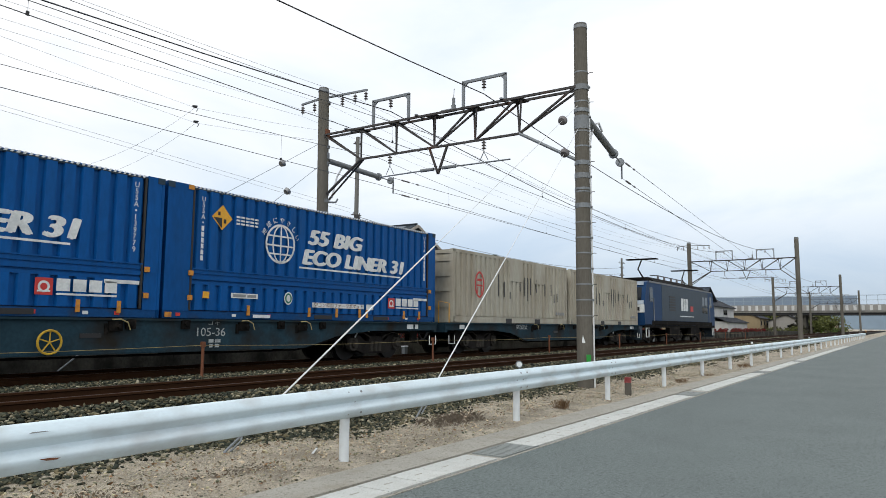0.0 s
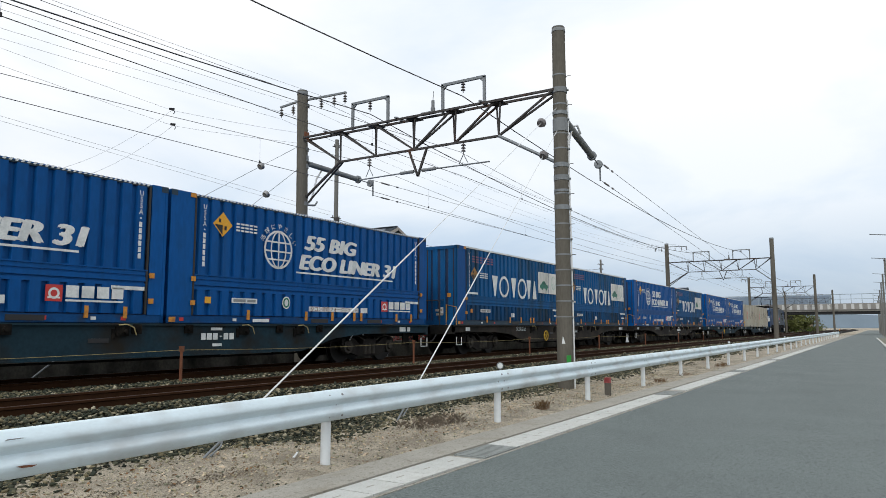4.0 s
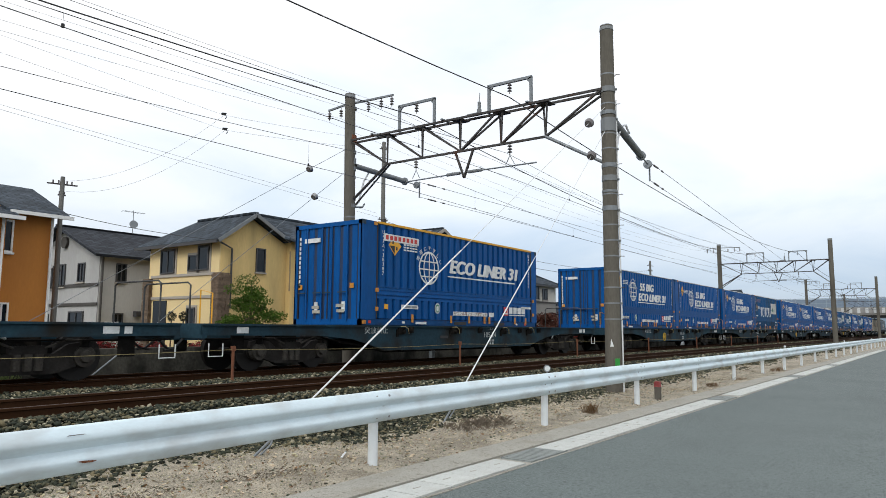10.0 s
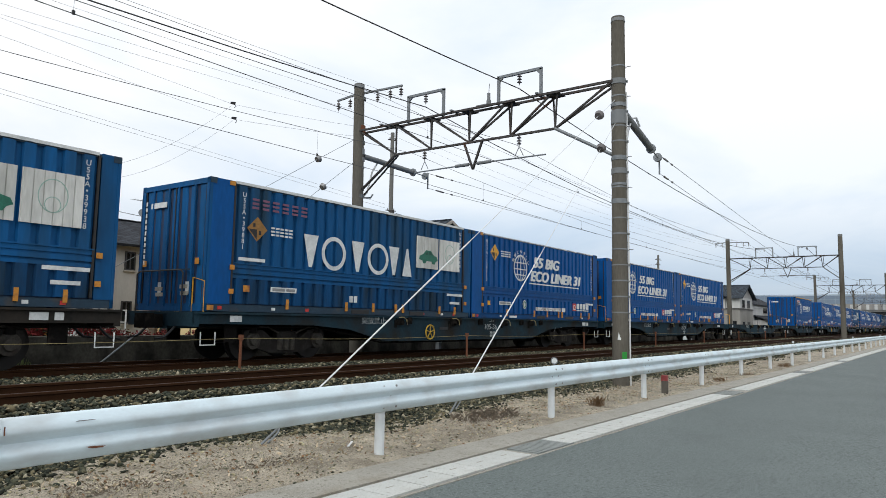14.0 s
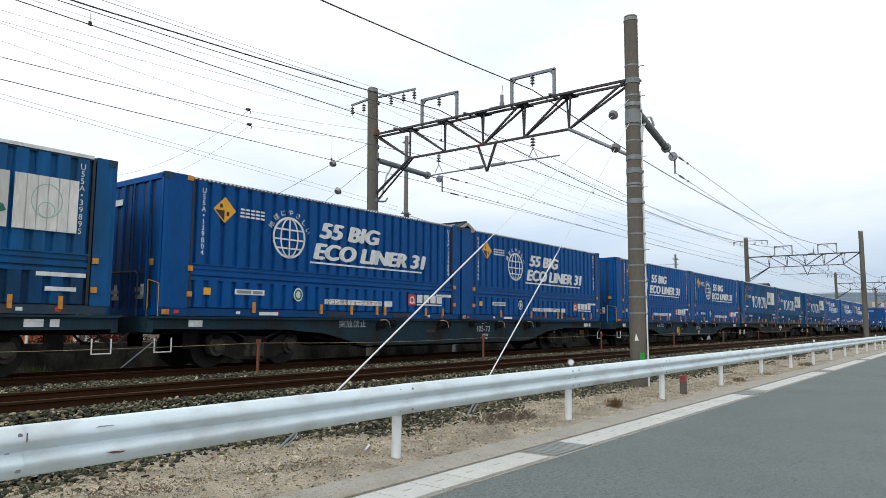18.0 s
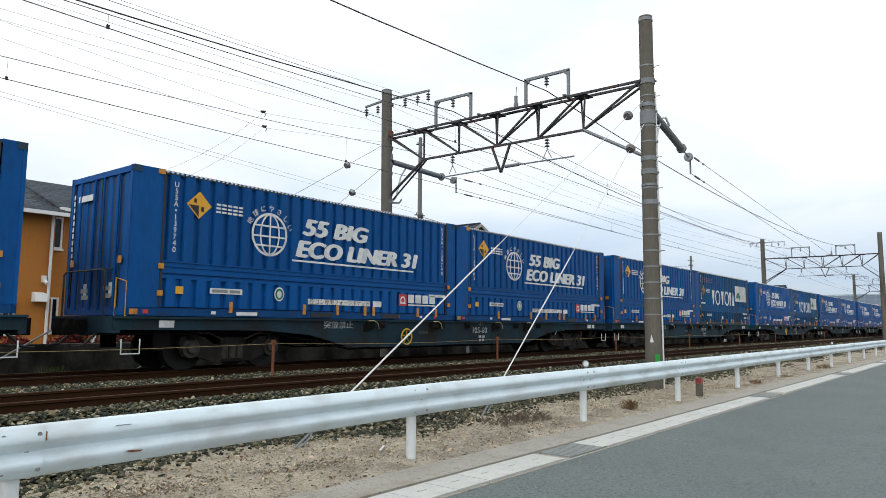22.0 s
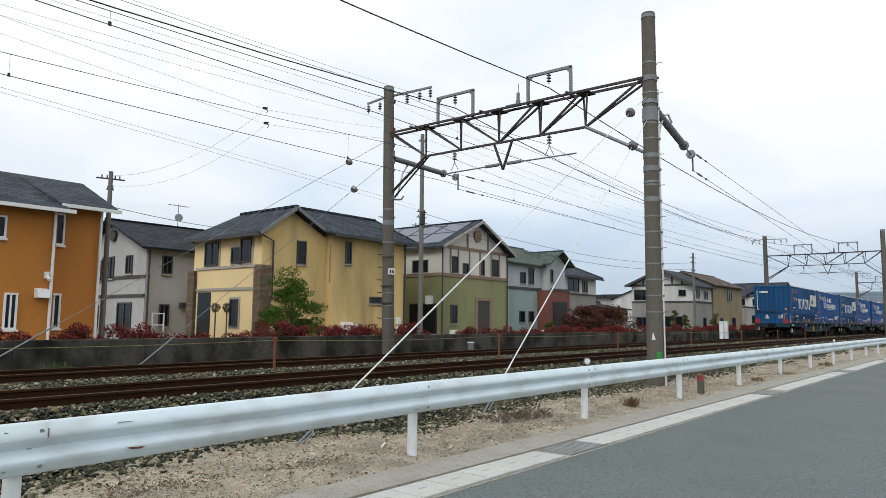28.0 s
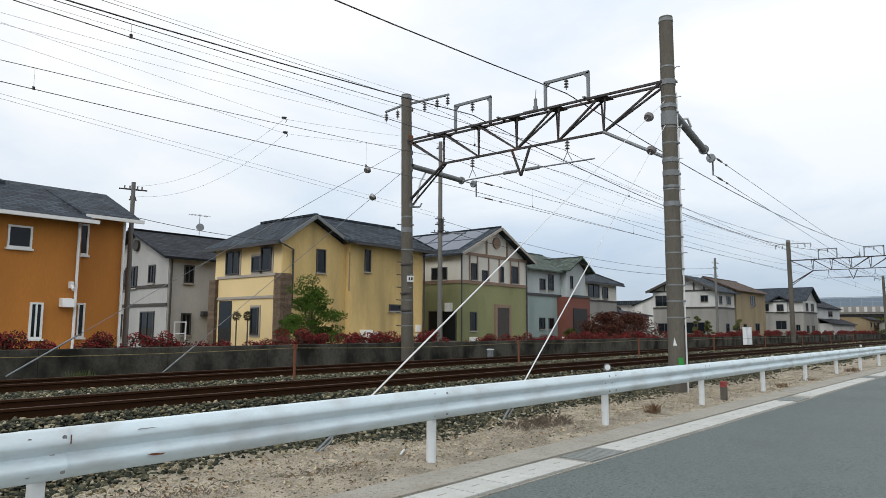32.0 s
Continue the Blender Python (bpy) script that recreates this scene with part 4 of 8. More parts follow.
def pole_fittings():
    """What hangs on the two nearest poles: tensioners, conduit, clamps, plates, guy wires."""
    x, y = 16.75, 6.73
    for z, hh in ((7.1, 0.14), (6.5, 0.1), (6.25, 0.14), (6.05, 0.2), (5.1, 0.08), (4.75, 0.14), (4.45, 0.06), (3.98, 0.12)):
        part("clamp", Shape().cyl((x, y, z), (x, y, z + hh), 0.197, seg=22), M["galv"] if hh < 0.13 else M["pole_cap"], G1, "grey steel clamp")
    part("conduit", Shape().cyl((x + 0.105, y - 0.212, GROUND - 0.1), (x + 0.085, y - 0.18, 6.9), 0.02, seg=10), M["guy"], G1, "pale plastic conduit")
    part("mark", Shape().box(-0.06, 0.06, -0.004, 0, 0, 0.28).mesh("mark", material("green_sticker", (0.02, 0.24, 0.035), 0.5)), None, G1, "green sticker with a dark bar").matrix_basis = Matrix.Translation((x - 0.15, y - 0.16, -0.02)) @ Matrix.Rotation(radians(-45), 4, "Z")
    part("mark", Shape().plate([(-0.045, 0), (0.045, 0), (-0.015, 0.19)], 0).mesh("mark", M["white"]), None, G1, "white triangular sticker").matrix_basis = Matrix.Translation((x - 0.2, y - 0.05, 0.55)) @ Matrix.Rotation(radians(-75), 4, "Z")
    part("number_plate", Shape().box(-0.11, 0.11, -0.006, 0, -0.1, 0.1).mesh("number_plate", M["white"]), None, G1, "small white pole plate").matrix_basis = Matrix.Translation((16.68, 15.57, 2.55)) @ Matrix.Rotation(radians(-40), 4, "Z")
    part("plate_mark", Shape().box(-0.06, -0.01, -0.01, 0, -0.05, 0.05).box(0.02, 0.07, -0.01, 0, -0.05, 0.05).mesh("plate_mark", M["black"]), None, G1).matrix_basis = Matrix.Translation((16.68, 15.56, 2.55)) @ Matrix.Rotation(radians(-40), 4, "Z")
    part("rust_band", Shape().cyl((16.72, 15.8, 7.15), (16.72, 15.8, 7.4), 0.2, seg=20), M["rust"], G1, "rusty steel band")
    for z, hh, m in ((8.3, 0.08, "pole_cap"), (6.78, 0.1, "pole_cap"), (6.42, 0.2, "galv"), (6.2, 0.12, "pole_cap"), (5.95, 0.05, "galv"), (5.2, 0.08, "steel"), (4.95, 0.12, "pole_cap"), (4.6, 0.05, "galv"), (4.1, 0.16, "pole_cap"), (3.5, 0.04, "galv"), (3.0, 0.05, "steel"), (2.05, 0.05, "steel"), (1.5, 0.04, "steel")):
        part("clamp", Shape().cyl((16.74, 15.8, z), (16.74, 15.8, z + hh), 0.208 - 0.0035 * z, seg=22), M[m], G1, "grey steel clamp")
    for k in range(9):
        z = 1.0 + 0.42 * k
        b = part("band", Shape().cyl((16.8, 15.8, z), (16.8, 15.8, z + 0.03), 0.211 - 0.0035 * z, seg=20), M["galv"], G1, "steel pole band")
        part("climbing_step", Shape().beam((16.68, 15.95, z + 0.015), (16.56, 16.08, z + 0.03), 0.02, 0.03), M["steel"], b, "steel climbing step")
    part("bracket", Shape().pipe([(16.9, 15.7, 4.98), (17.2, 15.65, 5.02), (17.3, 15.65, 5.15)], 0.03), M["galv"], G1, "short steel bracket")
    # spring tensioners pulling the wires of each track
    for (px, py, pz), (qx, qy, qz), r in (((17.0, 6.75, 6.5), (19.4, 6.85, 6.03), 0.1), ((16.9, 15.75, 6.39), (19.3, 15.6, 6.29), 0.09)):
        t = part("spring_tensioner", Shape().cyl((px, py, pz), (qx, qy, qz), r, seg=16), M["pole_cap"], G1, "grey cylindrical spring tensioner")
        d = (Vector((qx, qy, qz)) - Vector((px, py, pz))).normalized()
        e = Vector((qx, qy, qz))
        part("rod", Shape().cyl(e, e + d * 0.9, 0.02, seg=6), M["galv"], t)
        for d0, r0 in ((0.05, 0.14), (0.7, 0.13)):
            part("end_disc", Shape().cyl(e + d * d0, e + d * (d0 + 0.07), r0, seg=16), M["galv"], t, "round pull-off disc")
        f = e + d * 0.9
        part("yoke", Shape().beam(f + Vector((0, 0, 0.16)), f - Vector((0, 0, 0.45)), 0.04, 0.04), M["galv"], t)
        g_end = Vector((65.3, 9.6 if py < 10 else 13.3, 5.9))
        for dz, dz2 in ((0.14, 0.0), (-0.42, -0.8)):
            part("tail_wire", Shape().cyl(f + Vector((0, 0, dz)), g_end + Vector((0, 0, dz2)), 0.008, seg=5), M["wire"], t)
            q = f + Vector((0, 0, dz))
            d2 = (g_end + Vector((0, 0, dz2)) - q).normalized()
            part("tail_insulator", Shape().cyl(q + d2 * 0.5, q + d2 * 0.95, 0.03, seg=8), M["porcelain"], t)
            part("tail_clamp", Shape().cyl(q + d2 * 1.4, q + d2 * 1.5, 0.03, seg=8), M["porcelain"], t)
        hook = Shape().pipe([(px + 0.05, py, pz - 1.35), (px + 0.22, py, pz - 1.2), (px + 0.45, py, pz - 0.45), (px + 0.75, py, pz - 0.03), (px + 1.05, py, pz + 0.06), (px + 1.3, py, pz - 0.12)], 0.03)
        part("strap", hook, M["guy"], t, "pale cable loop")
    # guy wires of the near pole, sleeved in white low down
    for (top, foot, cut) in (((16.6, 6.75, 6.68), (5.5, 6.7, GROUND), 0.44), ((16.6, 6.75, 6.07), (9.62, 6.85, GROUND), 0.40)):
        a, b = Vector(top), Vector(foot)
        gw = empty("guy_wire", "steel guy wire with a white plastic sleeve and an insulator disc", "guy wire", "guy wires of the catenary poles")
        m = a + (b - a) * cut
        part("wire", Shape().cyl(a, b, 0.0065, seg=6), M["guy"], gw)
        part("sleeve", Shape().cyl(m + (b - a) * 0.16, b - (b - a) * 0.03, 0.012, seg=8), M["guy"], gw, "white plastic sleeve")
        q = a + (b - a) * (0.096 if foot[0] < 6 else 0.131)
        d = (b - a).normalized()
        part("insulator", Shape().cyl(q - d * 0.05, q + d * 0.05, 0.12, 0.09, seg=16), M["porcelain"], gw, "grey porcelain disc")
        part("anchor", Shape().cyl(b - d * 0.5, b + d * 0.2, 0.016, seg=8), M["galv"], gw)
        part("anchor_clamp", Shape().cyl(b - d * 0.62, b - d * 0.42, 0.03, seg=8), M["steel"], gw)
        part("anchor_eye", Shape().pipe([b - d * 0.1 + Vector((0.05, -0.03, 0.0)), b - d * 0.25 + Vector((0.06, -0.05, 0.02)), b - d * 0.4], 0.012), M["galv"], gw)
    for top, foot in (((16.6, 15.8, 6.95), (5.3, 16.4, -0.1)), ((16.6, 15.8, 6.2), (8.5, 16.3, -0.3))):
        a, b = Vector(top), Vector(foot)
        gw = empty("guy_wire", "thin steel guy wire with an insulator disc", "guy wire", "guy wires of the catenary poles")
        part("wire", Shape().cyl(a, b, 0.008, seg=6), M["galv"], gw)
        q = a + (b - a) * (0.145 if foot[0] < 6 else 0.172)
        d = (b - a).normalized()
        part("insulator", Shape().cyl(q - d * 0.05, q + d * 0.05, 0.12, 0.09, seg=16), M["bolt"], gw, "grey porcelain disc")
        part("sleeve", Shape().cyl(b - (b - a) * 0.12, b, 0.02, seg=8), M["galv"], gw)


pole_fittings()


def span_wire(name, y, zs, r, label, sag=0.0, y2=None):
    """A wire along the line, sagging between the portals. zs: its height at the supports."""
    sup = [-82, -32.5, 16.75, 65.3, 114.0, 163.0]
    pts = []
    for i, (a, b) in enumerate(zip(sup, sup[1:])):
        n = 14 if sag else 2
        ya, yb = (y, y) if y2 is None else ((y, y2) if i % 2 else (y2, y))
        for k in range(n + (i == len(sup) - 2)):
            u = k / n
            pts.append((a + (b - a) * u, ya + (yb - ya) * u, zs - 4 * sag * u * (1 - u)))
    return thing(name, Shape().pipe(pts, r, 5), M["wire"], label, "wire", "overhead wires along the tracks")


for yc, zc, zm, zf, yf, sm in ((9.6, 5.27, 5.95, 7.55, 9.67, 0.86), (13.3, 5.33, 6.17, 7.59, 13.03, 0.82)):
    span_wire("contact_wire", yc - 0.2, zc, 0.0075, "dark contact wire over the track", 0.22, yc + 0.2)
    ms = span_wire("messenger_wire", yc - 0.2, zm, 0.0065, "dark messenger wire of the catenary", sm, yc + 0.2)
    for i, (xa, xb) in enumerate(((-32.5, 16.75), (16.75, 65.3), (65.3, 114.0))):
        for k in range(1, 7):
            u = (k - 0.5) / 6
            x, y = xa + (xb - xa) * u, yc + (0.4 * u - 0.2) * (-1 if i == 1 else 1)
            low = zc - 4 * 0.22 * u * (1 - u)
            part("dropper", Shape().cyl((x, y, zm - 4 * sm * u * (1 - u)), (x, y, low), 0.0025, seg=4), M["wire"], ms)
            part("dropper_clip", Shape().box(x - 0.02, x + 0.02, y - 0.012, y + 0.012, low - 0.01, low + 0.05), M["black"], ms)
    span_wire("feeder_wire", yf, zf, 0.016, "thick dark feeder cable on the portal hoops", 0.8 if yf < 11 else 1.02)
for y, z, sag, r in ((16.85, 8.05, 0.7, 0.0035), (16.3, 8.08, 0.7, 0.0035), (15.6, 8.22, 0.7, 0.0035), (15.05, 8.36, 0.5, 0.007), (14.5, 8.3, 0.66, 0.004)):
    span_wire("line_wire", y, z, r, "thin dark wire on the far poles", sag)

# ---- the freight train ----
TRAIN = []     # (thing, distance of its middle ahead of the first wagon's rear end)
FLOOR, TOP = 1.06, 3.80
LONG, WIDE = 9.52, 2.49
SIDE = -WIDE / 2


def corrugated(x0, x1, z0, z1, y, depth, ribs, out=-1, duty=0.55):
    """A wall panel of upright trapezoid ribs in the plane y; the ribs stand out by depth."""
    prof = []
    w = (x1 - x0) / ribs
    for i in range(ribs):
        a = x0 + i * w
        s = w * (1 - duty) / 2
        prof += [(a, y), (a + s * 0.7, y), (a + s * 1.1, y + out * depth), (a + w - s * 1.1, y + out * depth), (a + w - s * 0.7, y)]
    prof.append((x1, y))
    back = [(x1, y - out * 0.05), (x0, y - out * 0.05)]
    return Shape().extrude(prof + back, z0, z1, "z")


def container_shell(c, paint, edge, sill_paint="sill_blue"):
    """Steel box of a side-opening container: ends, sides with flaps, roof, sills. Local x forward, origin mid-length on the floor."""
    H = TOP - FLOOR
    a, b = -LONG / 2, LONG / 2
    part("frame", Shape().box(a + 0.05, b - 0.05, SIDE + 0.1, -SIDE - 0.1, 0.1, H - 0.05), M["blue_dark"], c, "dark recessed inner frame")
    for s in (-1, 1):
        y = s * (WIDE / 2 - 0.045)
        out = s
        up = corrugated(a + 0.66, b - 0.42, 1.0, H - 0.07, y - out * 0.02, 0.065, 26, out, 0.6)
        part("upper_flap", up, paint, c, "ribbed blue side flap", 0)
        lo = corrugated(a + 0.66, b - 0.42, 0.17, 0.7, y - out * 0.02, 0.065, 26, out, 0.6)
        # on faded boxes the flap's colour carries grime and painted shade
        part("lower_flap", lo, M["blue_grimy_shaded"] if paint is M["blue_old"] else paint, c, "ribbed blue lower flap", 0)
        steps = ((0.70, 0.76, 0.035), (0.76, 0.80, 0.01), (0.80, 0.88, 0.045), (0.88, 0.92, 0.015), (0.92, 1.0, 0.035))
        edge_line = [q for z0, z1, d in steps for q in ((y + out * d, z0), (y + out * d, z1))]
        rail = Shape().extrude([(y - out * 0.02, 0.70)] + edge_line + [(y - out * 0.02, 1.0)], a + 0.64, b - 0.4)
        part("hinge_rail", rail, paint, c, "", 0)
        sill = Shape().box(a, b, min(y - out * 0.05, y + out * 0.03), max(y - out * 0.05, y + out * 0.03), 0.0, 0.15)
        part("bottom_sill", sill, M[sill_paint], c, "dirty blue bottom sill")
        part("rear_post", Shape().box(a, a + 0.6, min(y, y + out * 0.04), max(y, y + out * 0.04), 0.15, H), M["blue"], c, "plain blue corner post")
        part("front_post", Shape().box(b - 0.36, b, min(y, y + out * 0.04), max(y, y + out * 0.04), 0.15, H), paint, c)
        t = Shape().box(a + 0.5, b - 0.2, min(y, y + out * 0.03), max(y, y + out * 0.03), H - 0.075, H - 0.03)
        part("top_rail", t, M["sill"], c)
        e = Shape()
        if edge == "dashed":
            x = a + 0.62
            while x < b - 0.45:
                e.extrude([(x, H - 0.05), (x + 0.05, H - 0.05), (x + 0.085, H - 0.005), (x + 0.035, H - 0.005)], y + out * 0.042, y + out * 0.046, "y")
                x += 0.1
        else:
            e.box(a + 0.62, b - 0.42, min(y + out * 0.03, y + out * 0.05), max(y + out * 0.03, y + out * 0.05), H - 0.045, H + 0.012)
        part("roof_edge", e, M["yellow"] if edge == "yellow" else M["white"], c, {"dashed": "dashed white rope edge", "yellow": "yellow roof edge"}.get(edge, "white roof edge"), 0)
        if s < 0:
            lat = Shape().box(0, 0.1, -0.03, 0, -0.05, 0.05).mesh("latch", M["orange"])
            for lx, lz in ((a + 0.55, 0.92), (a + 0.55, 0.42), (b - 0.36, 0.92), (b - 0.36, 0.42)):
                part("latch", lat, None, c, "orange latch").location = (lx, y - 0.05, lz)
            clip = Shape().box(-0.035, 0.035, -0.03, 0, -0.12, 0.1).mesh("clip", M["orange"])
            for lx in (-2.62, -0.72, 0.27, 1.18, 1.48, 3.15, 3.92):
                part("clip", clip, None, c, "orange-yellow flap clip").location = (lx, y - 0.035, 0.2)
            pocket = Shape().box(-0.32, 0.32, -0.012, 0, -0.05, 0.05).mesh("fork_pocket", M["black"])
            for lx in (-0.2, 2.1):
                part("fork_pocket", pocket, None, c, "dark forklift pocket").location = (lx, y - 0.03, 0.075)
            redp = Shape().box(-0.05, 0.05, -0.008, 0, -0.035, 0.035).mesh("tag", M["red"])
            whp = Shape().box(-0.05, 0.05, -0.01, 0, -0.03, 0.03).mesh("tag", M["white"])
            for lx, mm in ((-4.4, redp), (-2.0, redp), (2.4, redp), (3.9, redp), (-3.0, whp), (3.3, whp)):
                part("tag", mm, None, c).location = (lx, y - 0.03, 0.075)
            part("corner_casting", Shape().box(a, a + 0.15, y - 0.05, y, H - 0.12, H), M["sill"], c, "dark corner casting")
            for lx in (a + 0.612, b - 0.41):
                part("hinge_strip", Shape().box(lx - 0.022, lx + 0.022, y - 0.05, y, 0.17, H - 0.05), M["black"], c, "dark hinge strip")
            part("top_latch", Shape().box(a + 0.47, a + 0.6, y - 0.06, y, H - 0.1, H - 0.01), M["orange"], c, "rusty orange top latch")
            part("foot_latch", Shape().box(a + 0.05, a + 0.2, y - 0.055, y, 0.02, 0.12), M["orange"], c, "rusty orange foot latch")
            part("drip_rail", Shape().box(a + 0.64, b - 0.4, y - 0.052, y - 0.03, 1.005, 1.03), paint, c, "blue drip rail")
            part("corner_casting", Shape().box(b - 0.15, b, y - 0.05, y, H - 0.12, H), M["sill"], c, "dark corner casting")
    part("roof", Shape().box(a + 0.02, b - 0.02, SIDE + 0.05, -SIDE - 0.05, H - 0.05, H - 0.005), paint, c)
    for s in (-1, 1):
        # ends: the rear one has double doors with locking bars
        x = s * (LONG / 2 - 0.03)
        n = 7
        pr = []
        for i in range(n):
            y0 = SIDE + 0.12 + i * (WIDE - 0.24) / n
            pr += [(x - s * 0.04, y0), (x - s * 0.04, y0 + 0.04), (x, y0 + 0.07), (x, y0 + 0.25), (x - s * 0.04, y0 + 0.28)]
        pr += [(x - s * 0.04, -SIDE - 0.12), (x - s * 0.09, -SIDE - 0.12), (x - s * 0.09, SIDE + 0.12)]
        e = part("end_door" if s < 0 else "end_wall", Shape().extrude(pr, 0.12, H - 0.1, "z"), paint, c, "blue ribbed end", 0)
        fr = Shape().box(x - 0.03, x + 0.03, SIDE, SIDE + 0.12, 0, H).box(x - 0.03, x + 0.03, -SIDE - 0.12, -SIDE, 0, H).box(x - 0.03, x + 0.03, SIDE, -SIDE, 0, 0.15).box(x - 0.03, x + 0.03, SIDE, -SIDE, H - 0.12, H - 0.01)
        part("end_frame", fr, paint, c)
        if s < 0:
            for yy in (-0.75, -0.18, 0.18, 0.75):
                part("locking_bar", Shape().cyl((x - 0.045, yy, 0.1), (x - 0.045, yy, H - 0.12), 0.022, seg=8), paint, e)
                part("lock_handle", Shape().beam((x - 0.07, yy, 0.85), (x - 0.07, yy + 0.3, 0.85), 0.03, 0.03), M["sill"], e)
            for yy in (-1.1, -0.02, 1.1):
                part("door_seal", Shape().box(x - 0.012, x - 0.004, yy - 0.018, yy + 0.018, 0.14, H - 0.11), M["black"], e, "black rubber door seal")
            for yy, zz in ((0.35, 0.3), (0.38, 0.42), (-0.55, 0.32), (-0.52, 0.46)):
                part("door_label", Shape().box(x - 0.052, x - 0.046, yy - 0.14, yy + 0.14, zz, zz + 0.08), M["p_label"], e, "grimy pale label")
            mk = Shape().box(x - 0.05, x - 0.046, 0.25, 0.85, H - 0.52, H - 0.4).box(x - 0.05, x - 0.046, 0.3, 0.42, 0.35, 0.6).box(x - 0.05, x - 0.046, -0.7, -0.58, 0.35, 0.6)
            part("door_marking", mk, M["white"], c, "white marking bars")
            for yy in (-1.0, 0.91):
                part("door_tag", Shape().box(x - 0.05, x - 0.046, yy, yy + 0.14, 0.95, 1.08), M["orange"], c, "orange tag")
            part("door_serial", Shape().add(*_turn_column(x - 0.05, 1.02, H - 0.35)), M["white"], c, "white serial bars")


def _turn_column(x, y, z1):
    s = Shape()
    for i in range(11):
        s.box(x, x + 0.004, y - 0.03, y + 0.03, z1 - i * 0.13 - 0.09, z1 - i * 0.13)
    return s.v, s.f


def decal(c, name, shape, mat, label=""):
    ob = part(name, shape, mat, c, label, 0)
    if name in ("serial_mark", "small_print", "strip_mark", "stencil", "notice_mark", "carrier_mark", "board_mark", "groove_mark", "code_mark", "end_strip"):
        ob["kind"] = "stuff"
    return ob


FACE = SIDE - 0.004
M["p_label"] = material("grimy_label", (0.34, 0.33, 0.28), 0.8, vary=0.3, scale=7, fine=30, dirt=(0.12, 0.11, 0.09))
M["panel_white"] = material("weathered_white_panel", (0.58, 0.58, 0.55), 0.7, vary=0.2, scale=2.5, fine=20, dirt=(0.36, 0.36, 0.33), dirt_at=(0.5, 0.75), streak=0.2, per_object=0.12)
M["leaf_mark"] = material("dark_green_marking", (0.012, 0.075, 0.05), 0.6, vary=0.2)
M["pale_green"] = material("pale_green_marking", (0.28, 0.42, 0.36), 0.7, vary=0.2)
M["wheel_yellow"] = material("grimy_yellow_paint", (0.46, 0.29, 0.02), 0.6, vary=0.3, scale=8, fine=30, dirt=(0.22, 0.13, 0.03))
M["tan_lever"] = material("worn_yellow_paint", (0.36, 0.30, 0.14), 0.7, vary=0.3, scale=9, dirt=(0.08, 0.07, 0.06))


GLYPHS = {}


def stacked(text, h=0.1, gap=0.024):
    """Characters one under another, centred on x = 0, the top at z = 0; an underscore becomes a plain bar."""
    bm = bmesh.new()
    for i, ch in enumerate(text):
        bm.verts.ensure_lookup_table()
        first, z = len(bm.verts), -i * (h + gap) - h
        if ch == "_":
            me = Shape().box(-0.032, 0.032, -0.003, 0, 0, h).mesh("serial_mark", M["white"], 0)
        elif ch == "-":
            me = Shape().box(-0.016, 0.016, -0.003, 0, h * 0.35, h * 0.65).mesh("serial_mark", M["white"], 0)
        else:
            if ch not in GLYPHS:
                GLYPHS[ch] = letters(ch, h * 1.42, M["white"], "serial_mark", 0, 0, 1.0)
                xs = [v.co.x for v in GLYPHS[ch].vertices]
                GLYPHS[ch].transform(Matrix.Translation((-(min(xs) + max(xs)) / 2, 0, 0)))
            me = GLYPHS[ch]
        bm.from_mesh(me)
        bm.verts.ensure_lookup_table()
        for v in bm.verts[first:]:
            v.co.z += z
    me = bpy.data.meshes.new("serial_mark")
    bm.to_mesh(me)
    bm.free()
    me.materials.append(M["white"])
    return me


def common_marks(c, old=False, prefix="U55A"):
    H = TOP - FLOOR
    a, b = -LONG / 2, LONG / 2
    me = stacked(prefix + ("-_____" if old or prefix == "U47A" else "-______"))
    for x, z in ((a + 0.85, H - 0.2), (b - 0.6, H - 0.16)):
        decal(c, "serial_mark", me, None, "white upright serial lettering").location = (x, FACE, z)
    x, z, r = a + (1.22 if old else 1.34), H - (0.95 if old else 0.58), 0.27
    decal(c, "hazard_diamond", Shape().plate([(x - r, z), (x, z - r), (x + r, z), (x, z + r)], FACE), M["brown_mark"] if old else M["yellow"], "yellow diamond sign with a black quarter")
    decal(c, "diamond_mark", Shape().plate([(x - r * 0.85, z - 0.01), (x - 0.01, z - 0.01), (x - 0.01, z - r * 0.85)], FACE - 0.003).box(x - 0.12, x - 0.06, FACE - 0.006, FACE - 0.003, z + 0.04, z + 0.12).box(x + 0.04, x + 0.1, FACE - 0.006, FACE - 0.003, z - 0.12, z - 0.03), M["black"])
    tx = Shape()
    for k in range(3):
        for j in range(5):
            tx.box(x + 0.38 + j * 0.13, x + 0.48 + j * 0.13, FACE - 0.003, FACE, z - 0.02 - k * 0.075 + 0.07, z + 0.02 - k * 0.075 + 0.07)
    decal(c, "small_print", tx, M["white"], "white lines of small print")
    decal(c, "tag_square", Shape().box(a + 0.92, a + 1.08, FACE - 0.003, FACE, 0.42, 0.56), M["yellow"] if not old else M["orange"], "yellow square")
    decal(c, "notice_plate", Shape().box(a + 1.65, a + 2.4, FACE - 0.003, FACE, 0.45, 0.56), M["white"], "white notice strip")
    decal(c, "notice_mark", Shape().box(a + 1.7, a + 2.05, FACE - 0.006, FACE - 0.003, 0.475, 0.535).box(a + 2.1, a + 2.35, FACE - 0.006, FACE - 0.003, 0.475, 0.535), M["bolt"])


